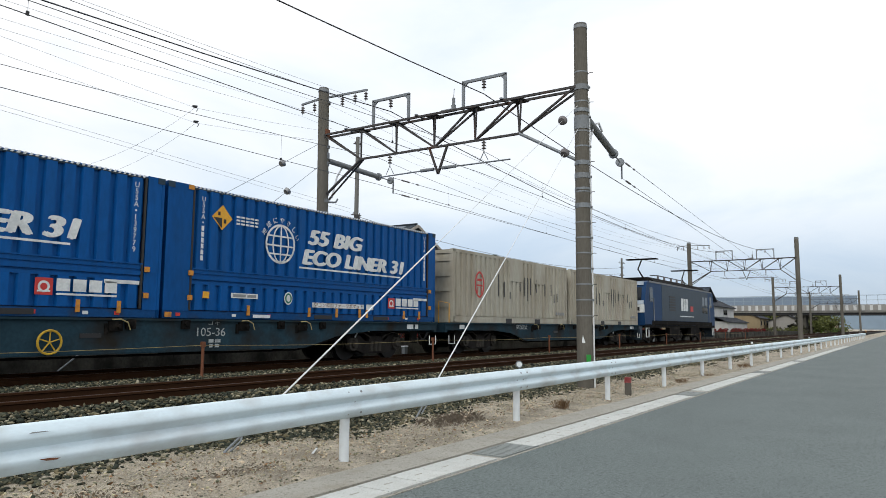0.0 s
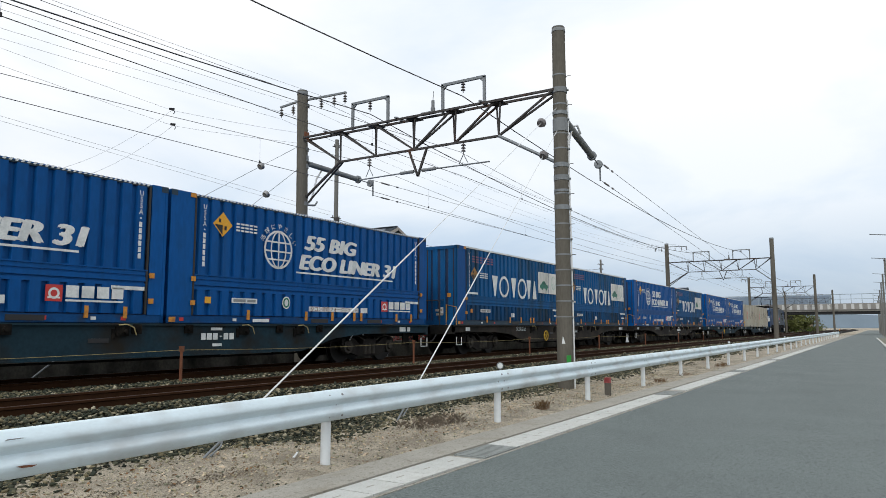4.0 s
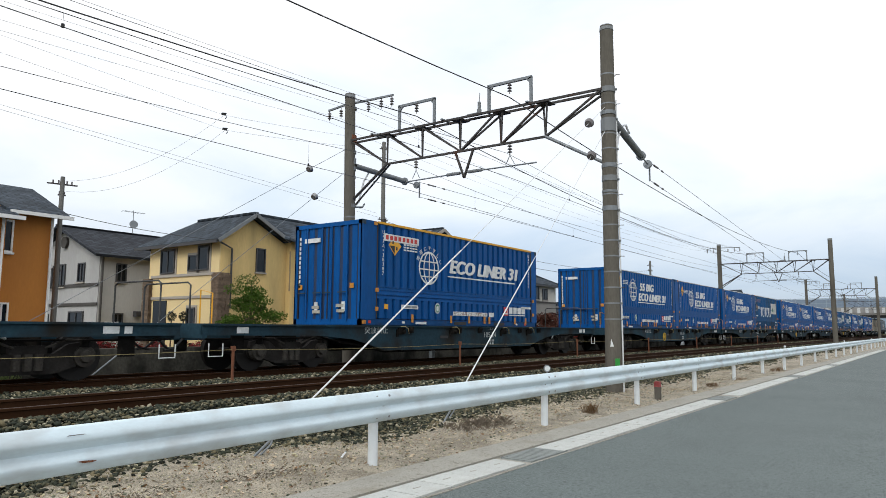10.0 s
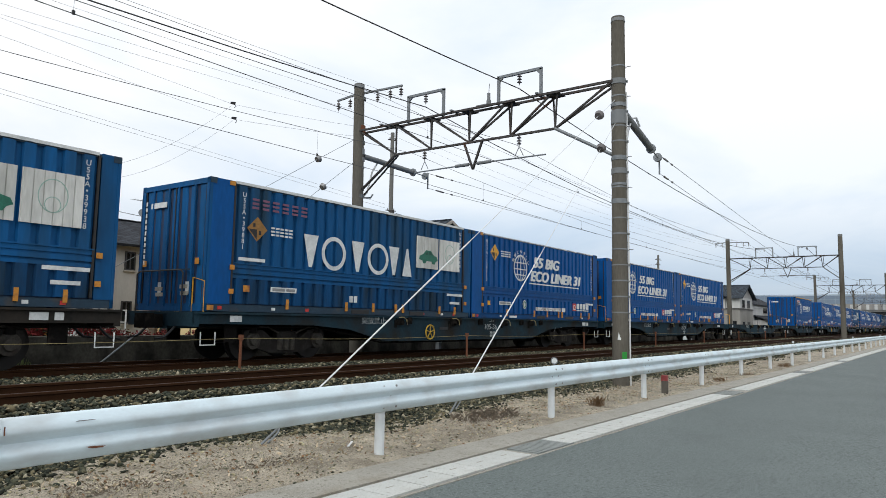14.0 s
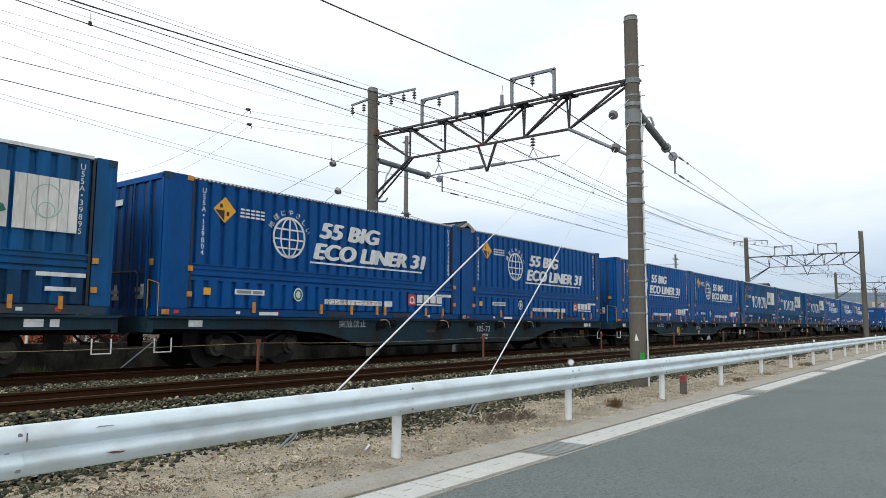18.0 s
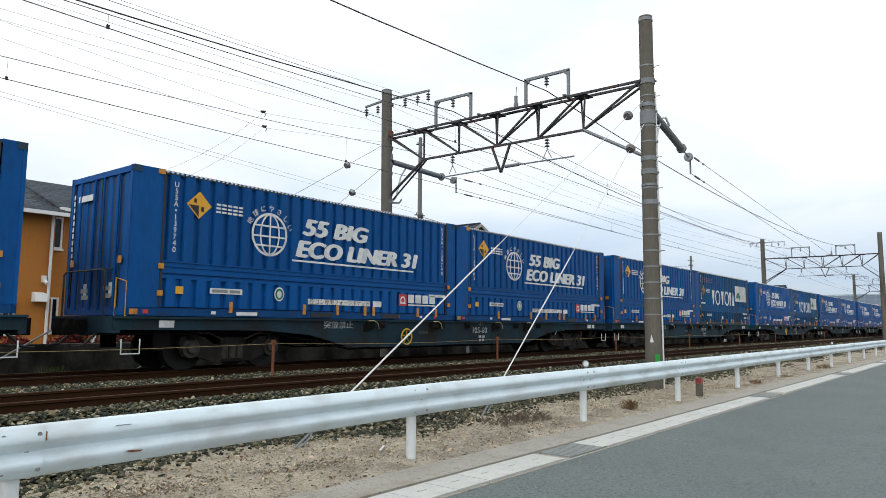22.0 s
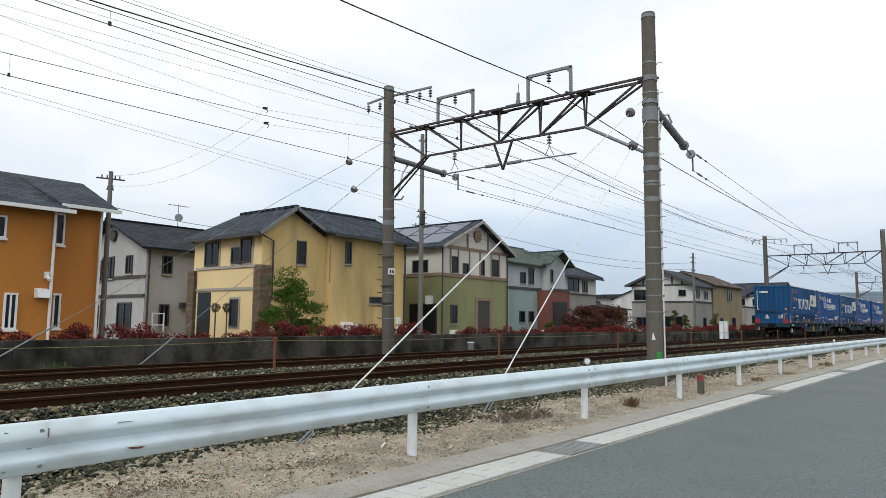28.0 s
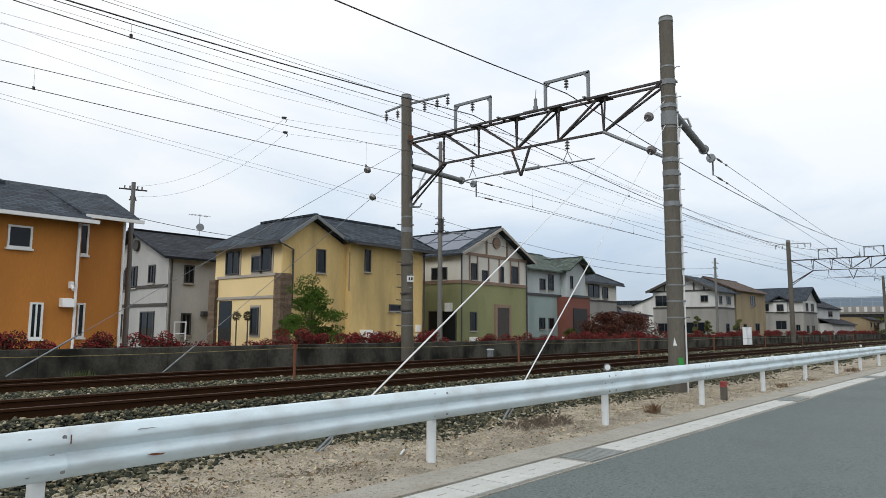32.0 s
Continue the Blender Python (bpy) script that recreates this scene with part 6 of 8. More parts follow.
def locomotive():
    lo = empty("locomotive", "blue electric locomotive with a white nose band and two pantographs", "locomotive")
    Lh, Wh = 8.6, 1.45
    z0, z1 = 1.05, 3.55
    nose = [(-Lh + 0.1, z0), (-Lh, z0 + 0.9), (-Lh + 0.1, 2.3), (-Lh + 0.55, z1 - 0.1), (-Lh + 0.9, z1)]
    prof = nose + [(-x, z) for x, z in reversed(nose)]
    body = Shape().extrude(prof, -Wh, Wh, "y")
    part("body", body, M["loco_blue"], lo, "deep blue body shell")
    for sd in (-1, 1):
        y = sd * Wh
        yy = lambda d: (min(y, y + sd * d), max(y, y + sd * d))
        part("side_panel", Shape().box(-5.2, 6.4, *yy(0.012), z0 + 0.3, z1 - 0.12), M["loco_mid"], lo, "faded grey-blue side panel")
        part("cab_window", Shape().box(-7.6, -7.0, *yy(0.015), 2.4, 3.2), M["glass"], lo, "dark cab side window")
        part("cab_window", Shape().box(7.0, 7.6, *yy(0.015), 2.4, 3.2), M["glass"], lo, "dark cab side window")
        for k in range(6):
            part("louvre", Shape().box(-3.6, -2.3, *yy(0.022), 1.95 + k * 0.16, 2.05 + k * 0.16), M["black"], lo, "dark ventilation slat")
        for x0, x1 in ((-0.9, -0.45), (-0.35, 0.1), (0.2, 0.75)):
            part("emblem", Shape().box(x0, x1, *yy(0.022), 2.0, 2.8), M["white"], lo, "white blocky emblem")
        part("small_mark", Shape().box(1.4, 2.1, *yy(0.022), 2.0, 2.35), M["red"], lo)
        part("stripe", Shape().box(-1.2, 2.3, *yy(0.02), 1.62, 1.68), M["white"], lo)
        for x0 in (4.7, 5.55):
            part("side_window", Shape().box(x0, x0 + 0.65, *yy(0.02), 1.95, 2.35), M["glass"], lo)
            part("side_window", Shape().box(x0, x0 + 0.65, *yy(0.02), 2.45, 3.1), M["glass"], lo)
        part("roof_edge", Shape().box(-7.6, 7.6, *yy(0.02), z1 - 0.08, z1 + 0.02), M["pole_cap"], lo, "pale roof edge")
        part("skirt", Shape().box(-8.5, 8.5, *yy(-0.08), 0.92, z0 + 0.05), M["bogie"], lo, "dark grey sill")
        for x0 in (-8.0, 8.0):
            part("cab_step", Shape().pipe([(x0 - 0.25, y * 0.98, 0.95), (x0 - 0.25, y * 0.98, 0.4), (x0 + 0.25, y * 0.98, 0.4), (x0 + 0.25, y * 0.98, 0.95)], 0.03), M["white"], lo, "white cab step")
            part("cab_hand_rail", Shape().cyl((x0 * 0.86, y * 1.02, 1.3), (x0 * 0.86, y * 1.02, 2.6), 0.025, seg=6), M["pole_cap"], lo, "pale hand rail")
        part("equipment_box", Shape().box(-3.6, -1.4, *yy(-0.25), 0.35, 0.92), M["bogie"], lo, "dark equipment box")
        part("equipment_box", Shape().box(1.4, 3.6, *yy(-0.25), 0.35, 0.92), M["bogie"], lo, "dark equipment box")
        part("dark_flank", Shape().box(-7.2, 7.6, *yy(0.016), z0 + 0.02, z0 + 0.28), M["bogie"], lo, "dark lower flank")
    for s in (-1, 1):
        x = s * (Lh - 0.28)
        part("windscreen", Shape().add([(s * (Lh - 0.09), -1.25, 2.4), (s * (Lh - 0.09), 1.25, 2.4), (s * (Lh - 0.50), 1.2, 3.3), (s * (Lh - 0.50), -1.2, 3.3), (s * (Lh - 0.3), -1.25, 2.4), (s * (Lh - 0.3), 1.25, 2.4), (s * (Lh - 0.7), 1.2, 3.3), (s * (Lh - 0.7), -1.2, 3.3)], [(0, 1, 2, 3), (4, 7, 6, 5), (0, 4, 5, 1), (2, 6, 7, 3), (0, 3, 7, 4), (1, 5, 6, 2)]), M["glass"], lo, "dark windscreen")
        part("nose_band", Shape().box(min(s * (Lh - 0.02), s * (Lh + 0.03)), max(s * (Lh - 0.02), s * (Lh + 0.03)), -1.46, 1.46, 1.75, 2.2), M["white"], lo, "white nose band")
        part("headlight", Shape().box(min(s * Lh, s * (Lh + 0.05)), max(s * Lh, s * (Lh + 0.05)), -1.2, -0.8, 1.85, 2.05).box(min(s * Lh, s * (Lh + 0.05)), max(s * Lh, s * (Lh + 0.05)), 0.8, 1.2, 1.85, 2.05), M["black"], lo)
        part("snow_plough", Shape().add([(s * 8.7, -1.3, 0.25), (s * 8.7, 1.3, 0.25), (s * 9.1, 1.3, 1.0), (s * 9.1, -1.3, 1.0), (s * 8.5, -1.3, 1.0), (s * 8.5, 1.3, 1.0)], [(0, 1, 2, 3), (0, 4, 5, 1), (0, 3, 4), (1, 5, 2), (3, 2, 5, 4)]), M["loco_mid"], lo, "pale grey pilot plate")
        part("coupler", Shape().box(min(s * 9.0, s * 9.55), max(s * 9.0, s * 9.55), -0.15, 0.15, 0.75, 1.0), M["bogie"], lo)
        part("front_panel", Shape().add([(s * (Lh + 0.01), -1.4, 2.22), (s * (Lh + 0.01), 1.4, 2.22), (s * (Lh - 0.06), 1.4, 2.42), (s * (Lh - 0.06), -1.4, 2.42), (s * (Lh - 0.2), -1.4, 2.22), (s * (Lh - 0.2), 1.4, 2.22), (s * (Lh - 0.2), 1.4, 2.42), (s * (Lh - 0.2), -1.4, 2.42)], [(0, 1, 2, 3), (4, 7, 6, 5), (0, 4, 5, 1), (2, 6, 7, 3), (0, 3, 7, 4), (1, 5, 6, 2)]), M["loco_pale"], lo, "pale grey-blue front panel")
        part("window_post", Shape().beam((s * (Lh - 0.05), 0, 2.4), (s * (Lh - 0.47), 0, 3.3), 0.08, 0.08), M["loco_pale"], lo)
        part("brow", Shape().box(min(s * (Lh - 0.75), s * (Lh - 0.42)), max(s * (Lh - 0.75), s * (Lh - 0.42)), -1.3, 1.3, 3.3, 3.5), M["loco_pale"], lo, "pale brow over the windscreen")
    for x0 in (-2.6, -1.2, 0.4, 1.8, 3.2):
        part("roof_insulator", Shape().cyl((x0, -0.5, z1 + 0.3), (x0, -0.5, z1 + 0.62), 0.09, 0.06, seg=10), M["porcelain"], lo)
    part("roof_conductor", Shape().pipe([(-4.2, -0.5, z1 + 0.55), (-2.6, -0.5, z1 + 0.64), (3.2, -0.5, z1 + 0.64), (5.4, -0.3, z1 + 0.5)], 0.03), M["steel"], lo, "roof conductor bar")
    part("roof_fairing", Shape().extrude([(-1.35, 0), (1.35, 0), (1.0, 0.32), (-1.0, 0.32)], -6.2, 6.4).mesh("roof_fairing", M["bogie"]), None, lo, "dark roof equipment fairing").location = (0, 0, z1)
    for x, up in ((-4.4, True), (5.7, True)):
        p = Shape()
        base, top = z1 + 0.35, 5.12
        p.box(x - 0.7, x + 0.7, -0.6, 0.6, base - 0.1, base)
        p.pipe([(x + 0.6, 0, base), (x - 0.6, 0, base + 0.55), (x + 0.2, 0, top)], 0.045)
        p.beam((x + 0.2, -0.95, top), (x + 0.2, 0.95, top), 0.4, 0.07)
        part("pantograph", p, M["bogie"], lo, "black single-arm pantograph")
    for x in (-6.2, 0, 6.2):
        bogie(lo, x)
    return lo


M["pale_mark"] = material("pale_stencil_paint", (0.34, 0.37, 0.37), 0.8, vary=0.25, scale=8, fine=40, dirt=(0.12, 0.13, 0.13), dirt_at=(0.5, 0.75))


def write_serial(box, prefix, number):
    """Gives a container its own serial number, where it is known."""
    if number:
        me = stacked(prefix + "-" + number)
        for o in box.children:
            if o.name.startswith("serial_mark"):
                o.data = me


def build_train():
    base_w, plain_w, grimy_w, grimy_plain = wagon(True), wagon(False), wagon(True, "frame_brown"), wagon(False, "frame_brown")
    serials = {(1, 1): "139779", (2, 0): "39793", (3, 0): "39785", (3, 1): "39798", (5, 1): "139633", (6, 0): "39849", (6, 1): "139614", (7, 0): "139657", (7, 1): "139760", (8, 0): "38307",
               (10, 0): "139628", (10, 1): "139607", (11, 0): "139713", (11, 1): "39881", (12, 0): "39938", (13, 1): "139573", (14, 0): "139565", (14, 1): "139804", (15, 0): "39895", (15, 1): "139669", (16, 0): "39820", (16, 1): "139589",
               (17, 0): "139705", (17, 1): "139740", (18, 0): "139582", (18, 1): "39931", (19, 0): "139709", (19, 1): "39935"}
    class_me = letters("\u30b3\u30ad", 0.15, M["pale_mark"], "class_mark", 0, 0, 1.1)
    load_me = Shape().box(1.2, 1.32, -1.204, -1.198, FLOOR - 0.5, FLOOR - 0.43).box(1.36, 1.5, -1.204, -1.198, FLOOR - 0.5, FLOOR - 0.43).box(1.22, 1.3, -1.204, -1.198, FLOOR - 0.6, FLOOR - 0.53).box(1.36, 1.46, -1.204, -1.198, FLOOR - 0.6, FLOOR - 0.53).mesh("load_mark", M["pale_mark"], 0)
    numbers = {1: "105-36", 3: "106-344", 6: "105-63", 7: "105-64", 8: "105-24", 10: "105-39", 14: "105-72", 15: "105-71", 16: "105-59", 17: "105-60", 18: "105-31", 19: "105-32"}
    eco, pic, low, ivo = eco_container("high"), picture_container(), eco_container("low"), ivory_container()
    kinds = {"E": eco, "T": pic, "U": low, "I": ivo}
    # front and rear load of each wagon, from the locomotive back
    order = ("II", "EE", "TE", "TT", "EE", "EE", "TE", "EE", "U", "", "EE", "ET", "TT", "EE", "EE", "TE", "TE", "EE", "ET", "ET")
    used = set()

    def place(src, ahead):
        ob = src if src not in used else copy_thing(src, Matrix())
        used.add(src)
        TRAIN.append((ob, ahead))
        return ob

    last, behind = None, 0.0      # wagons coupled as short pairs, longer gaps between them
    for n, load in enumerate(order):
        mid = 9.46 - behind + {3: 0.22, 5: 0.03, 6: -0.1, 10: 0.1, 11: -0.03, 12: -0.19, 14: 0.05, 16: -0.02, 17: -0.08, 18: -0.12, 19: -0.05}.get(n, 0.0)
        behind += PITCH - 0.4 if n in (0, 4, 6, 8, 10, 12, 14, 16, 18) else PITCH + 0.45
        last = place((grimy_w if n % 2 else grimy_plain) if n in (2, 3, 12) else (base_w if n % 2 and n != 9 else plain_w), (mid, 0.0))
        if n in numbers:
            for o in last.children:
                if o.name.startswith("number_mark"):
                    o.data = letters(numbers[n], 0.24, M["pale_mark"], "number_mark", 0, 0, 1.15)
                    o.location = (0.85, -1.2, FLOOR - 0.36)
                    o["label"] = "pale wagon number lettering"
            part("class_mark", class_me, None, last, "pale class lettering").location = (1.15, -1.2, FLOOR - 0.13)
            part("load_mark", load_me, None, last)["kind"] = "stuff"
        if len(load) == 1:
            box = place(kinds[load], (mid - 0.35, FLOOR))
            write_serial(box, "U47A", serials.get((n, 0)))
        else:
            for k, ch in enumerate(load):
                box = place(kinds[ch], (mid + (4.80 if k == 0 else -4.80), FLOOR))
                write_serial(box, "U55A", serials.get((n, k)))
    # red tail discs on the last wagon
    for y in (-0.95, 0.95):
        part("tail_disc", Shape().cyl((-9.82, y, FLOOR + 0.12), (-9.85, y, FLOOR + 0.12), 0.19, seg=20), M["tail_red"], last, "dark red tail disc")
    lo = locomotive()
    TRAIN.append((lo, (9.46 + 18.49, 0.0)))


build_train()

# ---- between the tracks ----


def rope_and_stakes():
    stake = Shape().cyl((0, 0, -0.35), (0, 0, 0.55), 0.03, seg=10).box(-0.036, 0.036, -0.036, 0.036, 0.5, 0.6).mesh("stake", M["rust"])
    xs = [0.9 + 8.03 * i for i in range(9)]
    for x in xs:
        s = tagged(new("rusty_stake", stake), "rusty steel stake standing between the tracks", "stake", "stakes between the tracks")
        s.location = (x, 11.5, 0)
    yb = material("rope_yellow", (0.20, 0.16, 0.07), 0.8, vary=0.5, scale=14, fine=20)
    for a, b in zip(xs, xs[1:]):
        pts = [(a + (b - a) * k / 8, 11.5, 0.53 - 0.05 * math.sin(math.pi * k / 8)) for k in range(9)]
        thing("safety_rope", Shape().pipe(pts, 0.006, 5), yb, "thin yellow and black rope between stakes", "rope", "ropes between stakes")
    for x, y in ((52.3, 16.0), (53.3, 16.0)):
        c = empty("track_cabinet", "white plastic cable post beside the track", "cabinet", "white cable posts", at=(x, y, -0.3))
        part("body", Shape().box(-0.13, 0.13, -0.13, 0.13, -0.3, 1.35), M["white_post"], c)
        part("lid", Shape().box(-0.15, 0.15, -0.15, 0.15, 1.35, 1.42), M["white_post"], c)
    c = empty("track_cabinet", "small grey junction box with a white lid beside the track", "cabinet", "white cable posts", at=(21.8, 16.1, -0.3))
    part("body", Shape().box(-0.08, 0.08, -0.08, 0.08, -0.3, 0.42), M["galv"], c)
    part("lid", Shape().box(-0.1, 0.1, -0.1, 0.1, 0.42, 0.46), M["white_post"], c)


rope_and_stakes()

# ---- houses behind the wall ----
YARD = -0.6
thing("yard", Shape().box(-60, 160, 16.9, 60, YARD - 0.3, YARD), M["field"], "bare ground of the house plots", "ground", kind="structure")


def plaster(name, c, **k):
    return material(name, c, 0.9, vary=0.10, scale=0.5, fine=18, dirt=tuple(x * 0.62 for x in c), dirt_at=(0.46, 0.85), streak=0.25, bump=0.003, **k)


M.update(
    p_orange=material("orange_plaster", (0.47, 0.185, 0.035), 0.9, vary=0.1, scale=0.4, fine=18, dirt=(0.34, 0.13, 0.03), dirt_at=(0.46, 0.78), streak=0.3, bump=0.003),
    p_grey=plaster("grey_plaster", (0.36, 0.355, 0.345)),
    # front copy of the grey, lightened to make up for weaker light
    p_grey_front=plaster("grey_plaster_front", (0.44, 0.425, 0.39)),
    p_grey_dark=plaster("grey_plaster_dark", (0.25, 0.24, 0.22)),
    p_yellow=material("yellow_plaster", (0.65, 0.465, 0.195), 0.9, vary=0.12, scale=0.5, fine=18, dirt=(0.33, 0.25, 0.11), dirt_at=(0.45, 0.74), streak=0.22, bump=0.003),
    p_cream=plaster("cream_plaster", (0.58, 0.56, 0.50)),
    p_green=material("olive_plaster", (0.235, 0.24, 0.115), 0.9, vary=0.12, scale=0.5, fine=18, dirt=(0.14, 0.15, 0.07), dirt_at=(0.46, 0.76), streak=0.22, bump=0.003),
    p_teal=plaster("teal_plaster", (0.27, 0.34, 0.32)),
    p_pale=plaster("pale_plaster", (0.43, 0.47, 0.47)),
    p_brown=plaster("tan_plaster", (0.27, 0.21, 0.125)),
    p_white=plaster("white_plaster", (0.50, 0.50, 0.485)),
    timber=material("dark_timber", (0.05, 0.045, 0.04), 0.7, vary=0.2),
    tan_trim=material("tan_trim", (0.23, 0.155, 0.11), 0.7, vary=0.15),
    grey_trim=material("grey_trim", (0.33, 0.30, 0.26), 0.7, vary=0.12),
    white_trim=material("white_trim", (0.72, 0.72, 0.70), 0.5, vary=0.05),
    brick=material("brown_stone", (0.125, 0.088, 0.06), 0.9, vary=0.45, scale=6, fine=14, bump=0.01, per_object=0.2),
    red_tile=material("red_brick_tile", (0.17, 0.062, 0.045), 0.85, vary=0.25, scale=9, fine=30),
    frame_dark=material("dark_window_frame", (0.04, 0.04, 0.042), 0.5, vary=0.1),
    solar=material("solar_panel", (0.10, 0.12, 0.155), 0.35, vary=0.2, scale=1.2, fine=4, spec=0.25),
)


def roof_material(name, c):
    m = material(name, c, 0.8, vary=0.3, scale=1.4, fine=7, spec=0.12)
    nt = m.node_tree
    b = nt.nodes["Principled BSDF"]
    co = nt.nodes.new("ShaderNodeTexCoord")
    br = nt.nodes.new("ShaderNodeTexBrick")
    br.inputs["Scale"].default_value = 1.0
    br.inputs["Brick Width"].default_value, br.inputs["Row Height"].default_value, br.inputs["Mortar Size"].default_value = 0.4, 0.22, 0.02
    nt.links.new(co.outputs["Object"], br.inputs["Vector"])
    bp = nt.nodes.new("ShaderNodeBump")
    bp.inputs["Strength"].default_value, bp.inputs["Distance"].default_value = 0.9, 0.05
    nt.links.new(br.outputs["Fac"], bp.inputs["Height"])
    bp.invert = True
    nt.links.new(bp.outputs[0], b.inputs["Normal"])
    br.inputs["Color1"].default_value, br.inputs["Color2"].default_value, br.inputs["Mortar"].default_value = (0.75, 0.75, 0.78, 1), (1.6, 1.6, 1.65, 1), (0.45, 0.45, 0.45, 1)
    tint = nt.nodes.new("ShaderNodeMix"); tint.data_type, tint.blend_type = "RGBA", "MULTIPLY"
    tint.inputs[0].default_value = 1.0
    nt.links.new(b.inputs["Base Color"].links[0].from_socket, tint.inputs[6])
    nt.links.new(br.outputs["Color"], tint.inputs[7])
    nt.links.new(tint.outputs[2], b.inputs["Base Color"])
    return m


M.update(roof=roof_material("slate_roof", (0.037, 0.046, 0.055)), roof_dark=roof_material("dark_roof", (0.026, 0.029, 0.034)),
         roof_green=roof_material("green_roof", (0.075, 0.095, 0.08)), roof_brown=roof_material("brown_roof", (0.09, 0.068, 0.055)))


def window(parent, face, at, u0, u1, z0, z1, frame="frame_dark", bars=1, name="window", sill=True):
    """A framed window on a wall. face "y": on the plane y = at, u along x; face "x": on the plane x = at, u along y."""
    t = 0.055
    def bx(s, a, b, c, d, deep, out):
        if face == "y":
            s.box(a, b, at - out, at + deep, c, d)
        else:
            s.box(at - out, at + deep, a, b, c, d)
    fr = Shape()
    for a, b, c, d in ((u0, u1, z0, z0 + t), (u0, u1, z1 - t, z1), (u0, u0 + t, z0 + t, z1 - t), (u1 - t, u1, z0 + t, z1 - t)):
        bx(fr, a, b, c, d, 0.0, 0.06)
    for k in range(bars):
        m = u0 + (u1 - u0) * (k + 1) / (bars + 1)
        bx(fr, m - 0.025, m + 0.025, z0 + t, z1 - t, 0.0, 0.05)
    w = part(name, fr, M[frame], parent)
    pn = Shape()
    bx(pn, u0 + t, u1 - t, z0 + t, z1 - t, 0.0, 0.018)
    part("pane", pn, M["glass"], w, "dark reflecting pane")
    if sill:
        sl = Shape()
        bx(sl, u0 - 0.04, u1 + 0.04, z0 - 0.06, z0, 0.0, 0.1)
        part("sill", sl, M["grey_trim"] if frame != "white_trim" else M["white_trim"], w)
    return w


def slab_roof(parent, quads, mat, thick=0.10, name="roof"):
    """Roof planes of real thickness from lists of corner points (top surface)."""
    s = Shape()
    for q in quads:
        n = len(q)
        low = [(x, y, z - thick) for x, y, z in q]
        s.add(list(q) + low, [tuple(range(n)), tuple(range(2 * n - 1, n - 1, -1))] + [(i, (i + 1) % n, n + (i + 1) % n, n + i) for i in range(n)])
    return part(name, s, mat, parent, "", 0)


def gable_x(parent, x0, x1, y0, y1, ze, zr, mat, o=0.45, drop=0.2):
    """Ridge along x."""
    ym = (y0 + y1) / 2
    z = ze - drop
    r = slab_roof(parent, [[(x0 - o, y0 - o, z), (x1 + o, y0 - o, z), (x1 + o, ym, zr), (x0 - o, ym, zr)], [(x0 - o, ym, zr), (x1 + o, ym, zr), (x1 + o, y1 + o, z), (x0 - o, y1 + o, z)]], mat)
    part("ridge_cap", Shape().beam((x0 - o, ym, zr + 0.03), (x1 + o, ym, zr + 0.015), 0.16, 0.06), mat, r)
    return r


def gable_y(parent, x0, x1, y0, y1, ze, zr, mat, o=0.45, drop=0.2, xm=None):
    """Ridge along y."""
    xm = (x0 + x1) / 2 if xm is None else xm
    z = ze - drop
    r = slab_roof(parent, [[(x0 - o, y0 - o, z), (xm, y0 - o, zr), (xm, y1 + o, zr), (x0 - o, y1 + o, z)], [(xm, y0 - o, zr), (x1 + o, y0 - o, z), (x1 + o, y1 + o, z), (xm, y1 + o, zr)]], mat)
    part("ridge_cap", Shape().beam((xm, y0 - o, zr + 0.03), (xm, y1 + o, zr + 0.015), 0.16, 0.06), mat, r)
    return r


def hip(parent, x0, x1, y0, y1, ze, zr, mat, rx0, rx1, ry, o=0.5):
    a, b, c, d = (x0 - o, y0 - o, ze), (x1 + o, y0 - o, ze), (x1 + o, y1 + o, ze), (x0 - o, y1 + o, ze)
    p, q = (rx0, ry, zr), (rx1, ry, zr)
    r = slab_roof(parent, [[a, b, q, p], [b, c, q], [c, d, p, q], [d, a, p]], mat)
    cap = lambda u, w: part("ridge_cap", Shape().beam((u[0], u[1], u[2] + 0.03), (w[0], w[1], w[2] + 0.03), 0.2, 0.1), mat, r)
    cap(p, q), cap(a, p), cap(b, q)
    gut = Shape().box(x0 - o - 0.08, x1 + o + 0.08, y0 - o - 0.1, y0 - o, ze - 0.2, ze - 0.07).box(x0 - o - 0.1, x0 - o, y0 - o, y1 + o, ze - 0.2, ze - 0.07)
    part("eaves_gutter", gut, M["frame_dark"], r)
    return r


def walls(parent, x0, x1, y0, y1, z0, z1, mat, name="wall"):
    """Four walls of real thickness, each a part."""
    t = 0.2
    for a in ((x0, x1, y0, y0 + t), (x0, x1, y1 - t, y1), (x0, x0 + t, y0 + t, y1 - t), (x1 - t, x1, y0 + t, y1 - t)):
        part(name, Shape().box(*a, z0, z1), mat, parent)


def gable_wall(parent, face, at, u0, u1, um, z0, zr, mat):
    pr = [(u0, z0), (u1, z0), (um, zr)]
    s = Shape()
    if face == "y":
        s.extrude(pr, at, at + 0.2, "y")
    else:
        s.add([(at + d, u, z) for d in (0, 0.2) for u, z in pr], [(0, 2, 1), (3, 4, 5), (0, 1, 4, 3), (1, 2, 5, 4), (2, 0, 3, 5)])
    return part("gable_wall", s, mat, parent)


def drainpipe(parent, x, y, z0, z1, mat):
    part("drainpipe", Shape().cyl((x, y, z0), (x, y, z1), 0.045, seg=8), mat, parent)


def house(label, group="houses behind the railway"):
    return empty("house", label, "house", group)


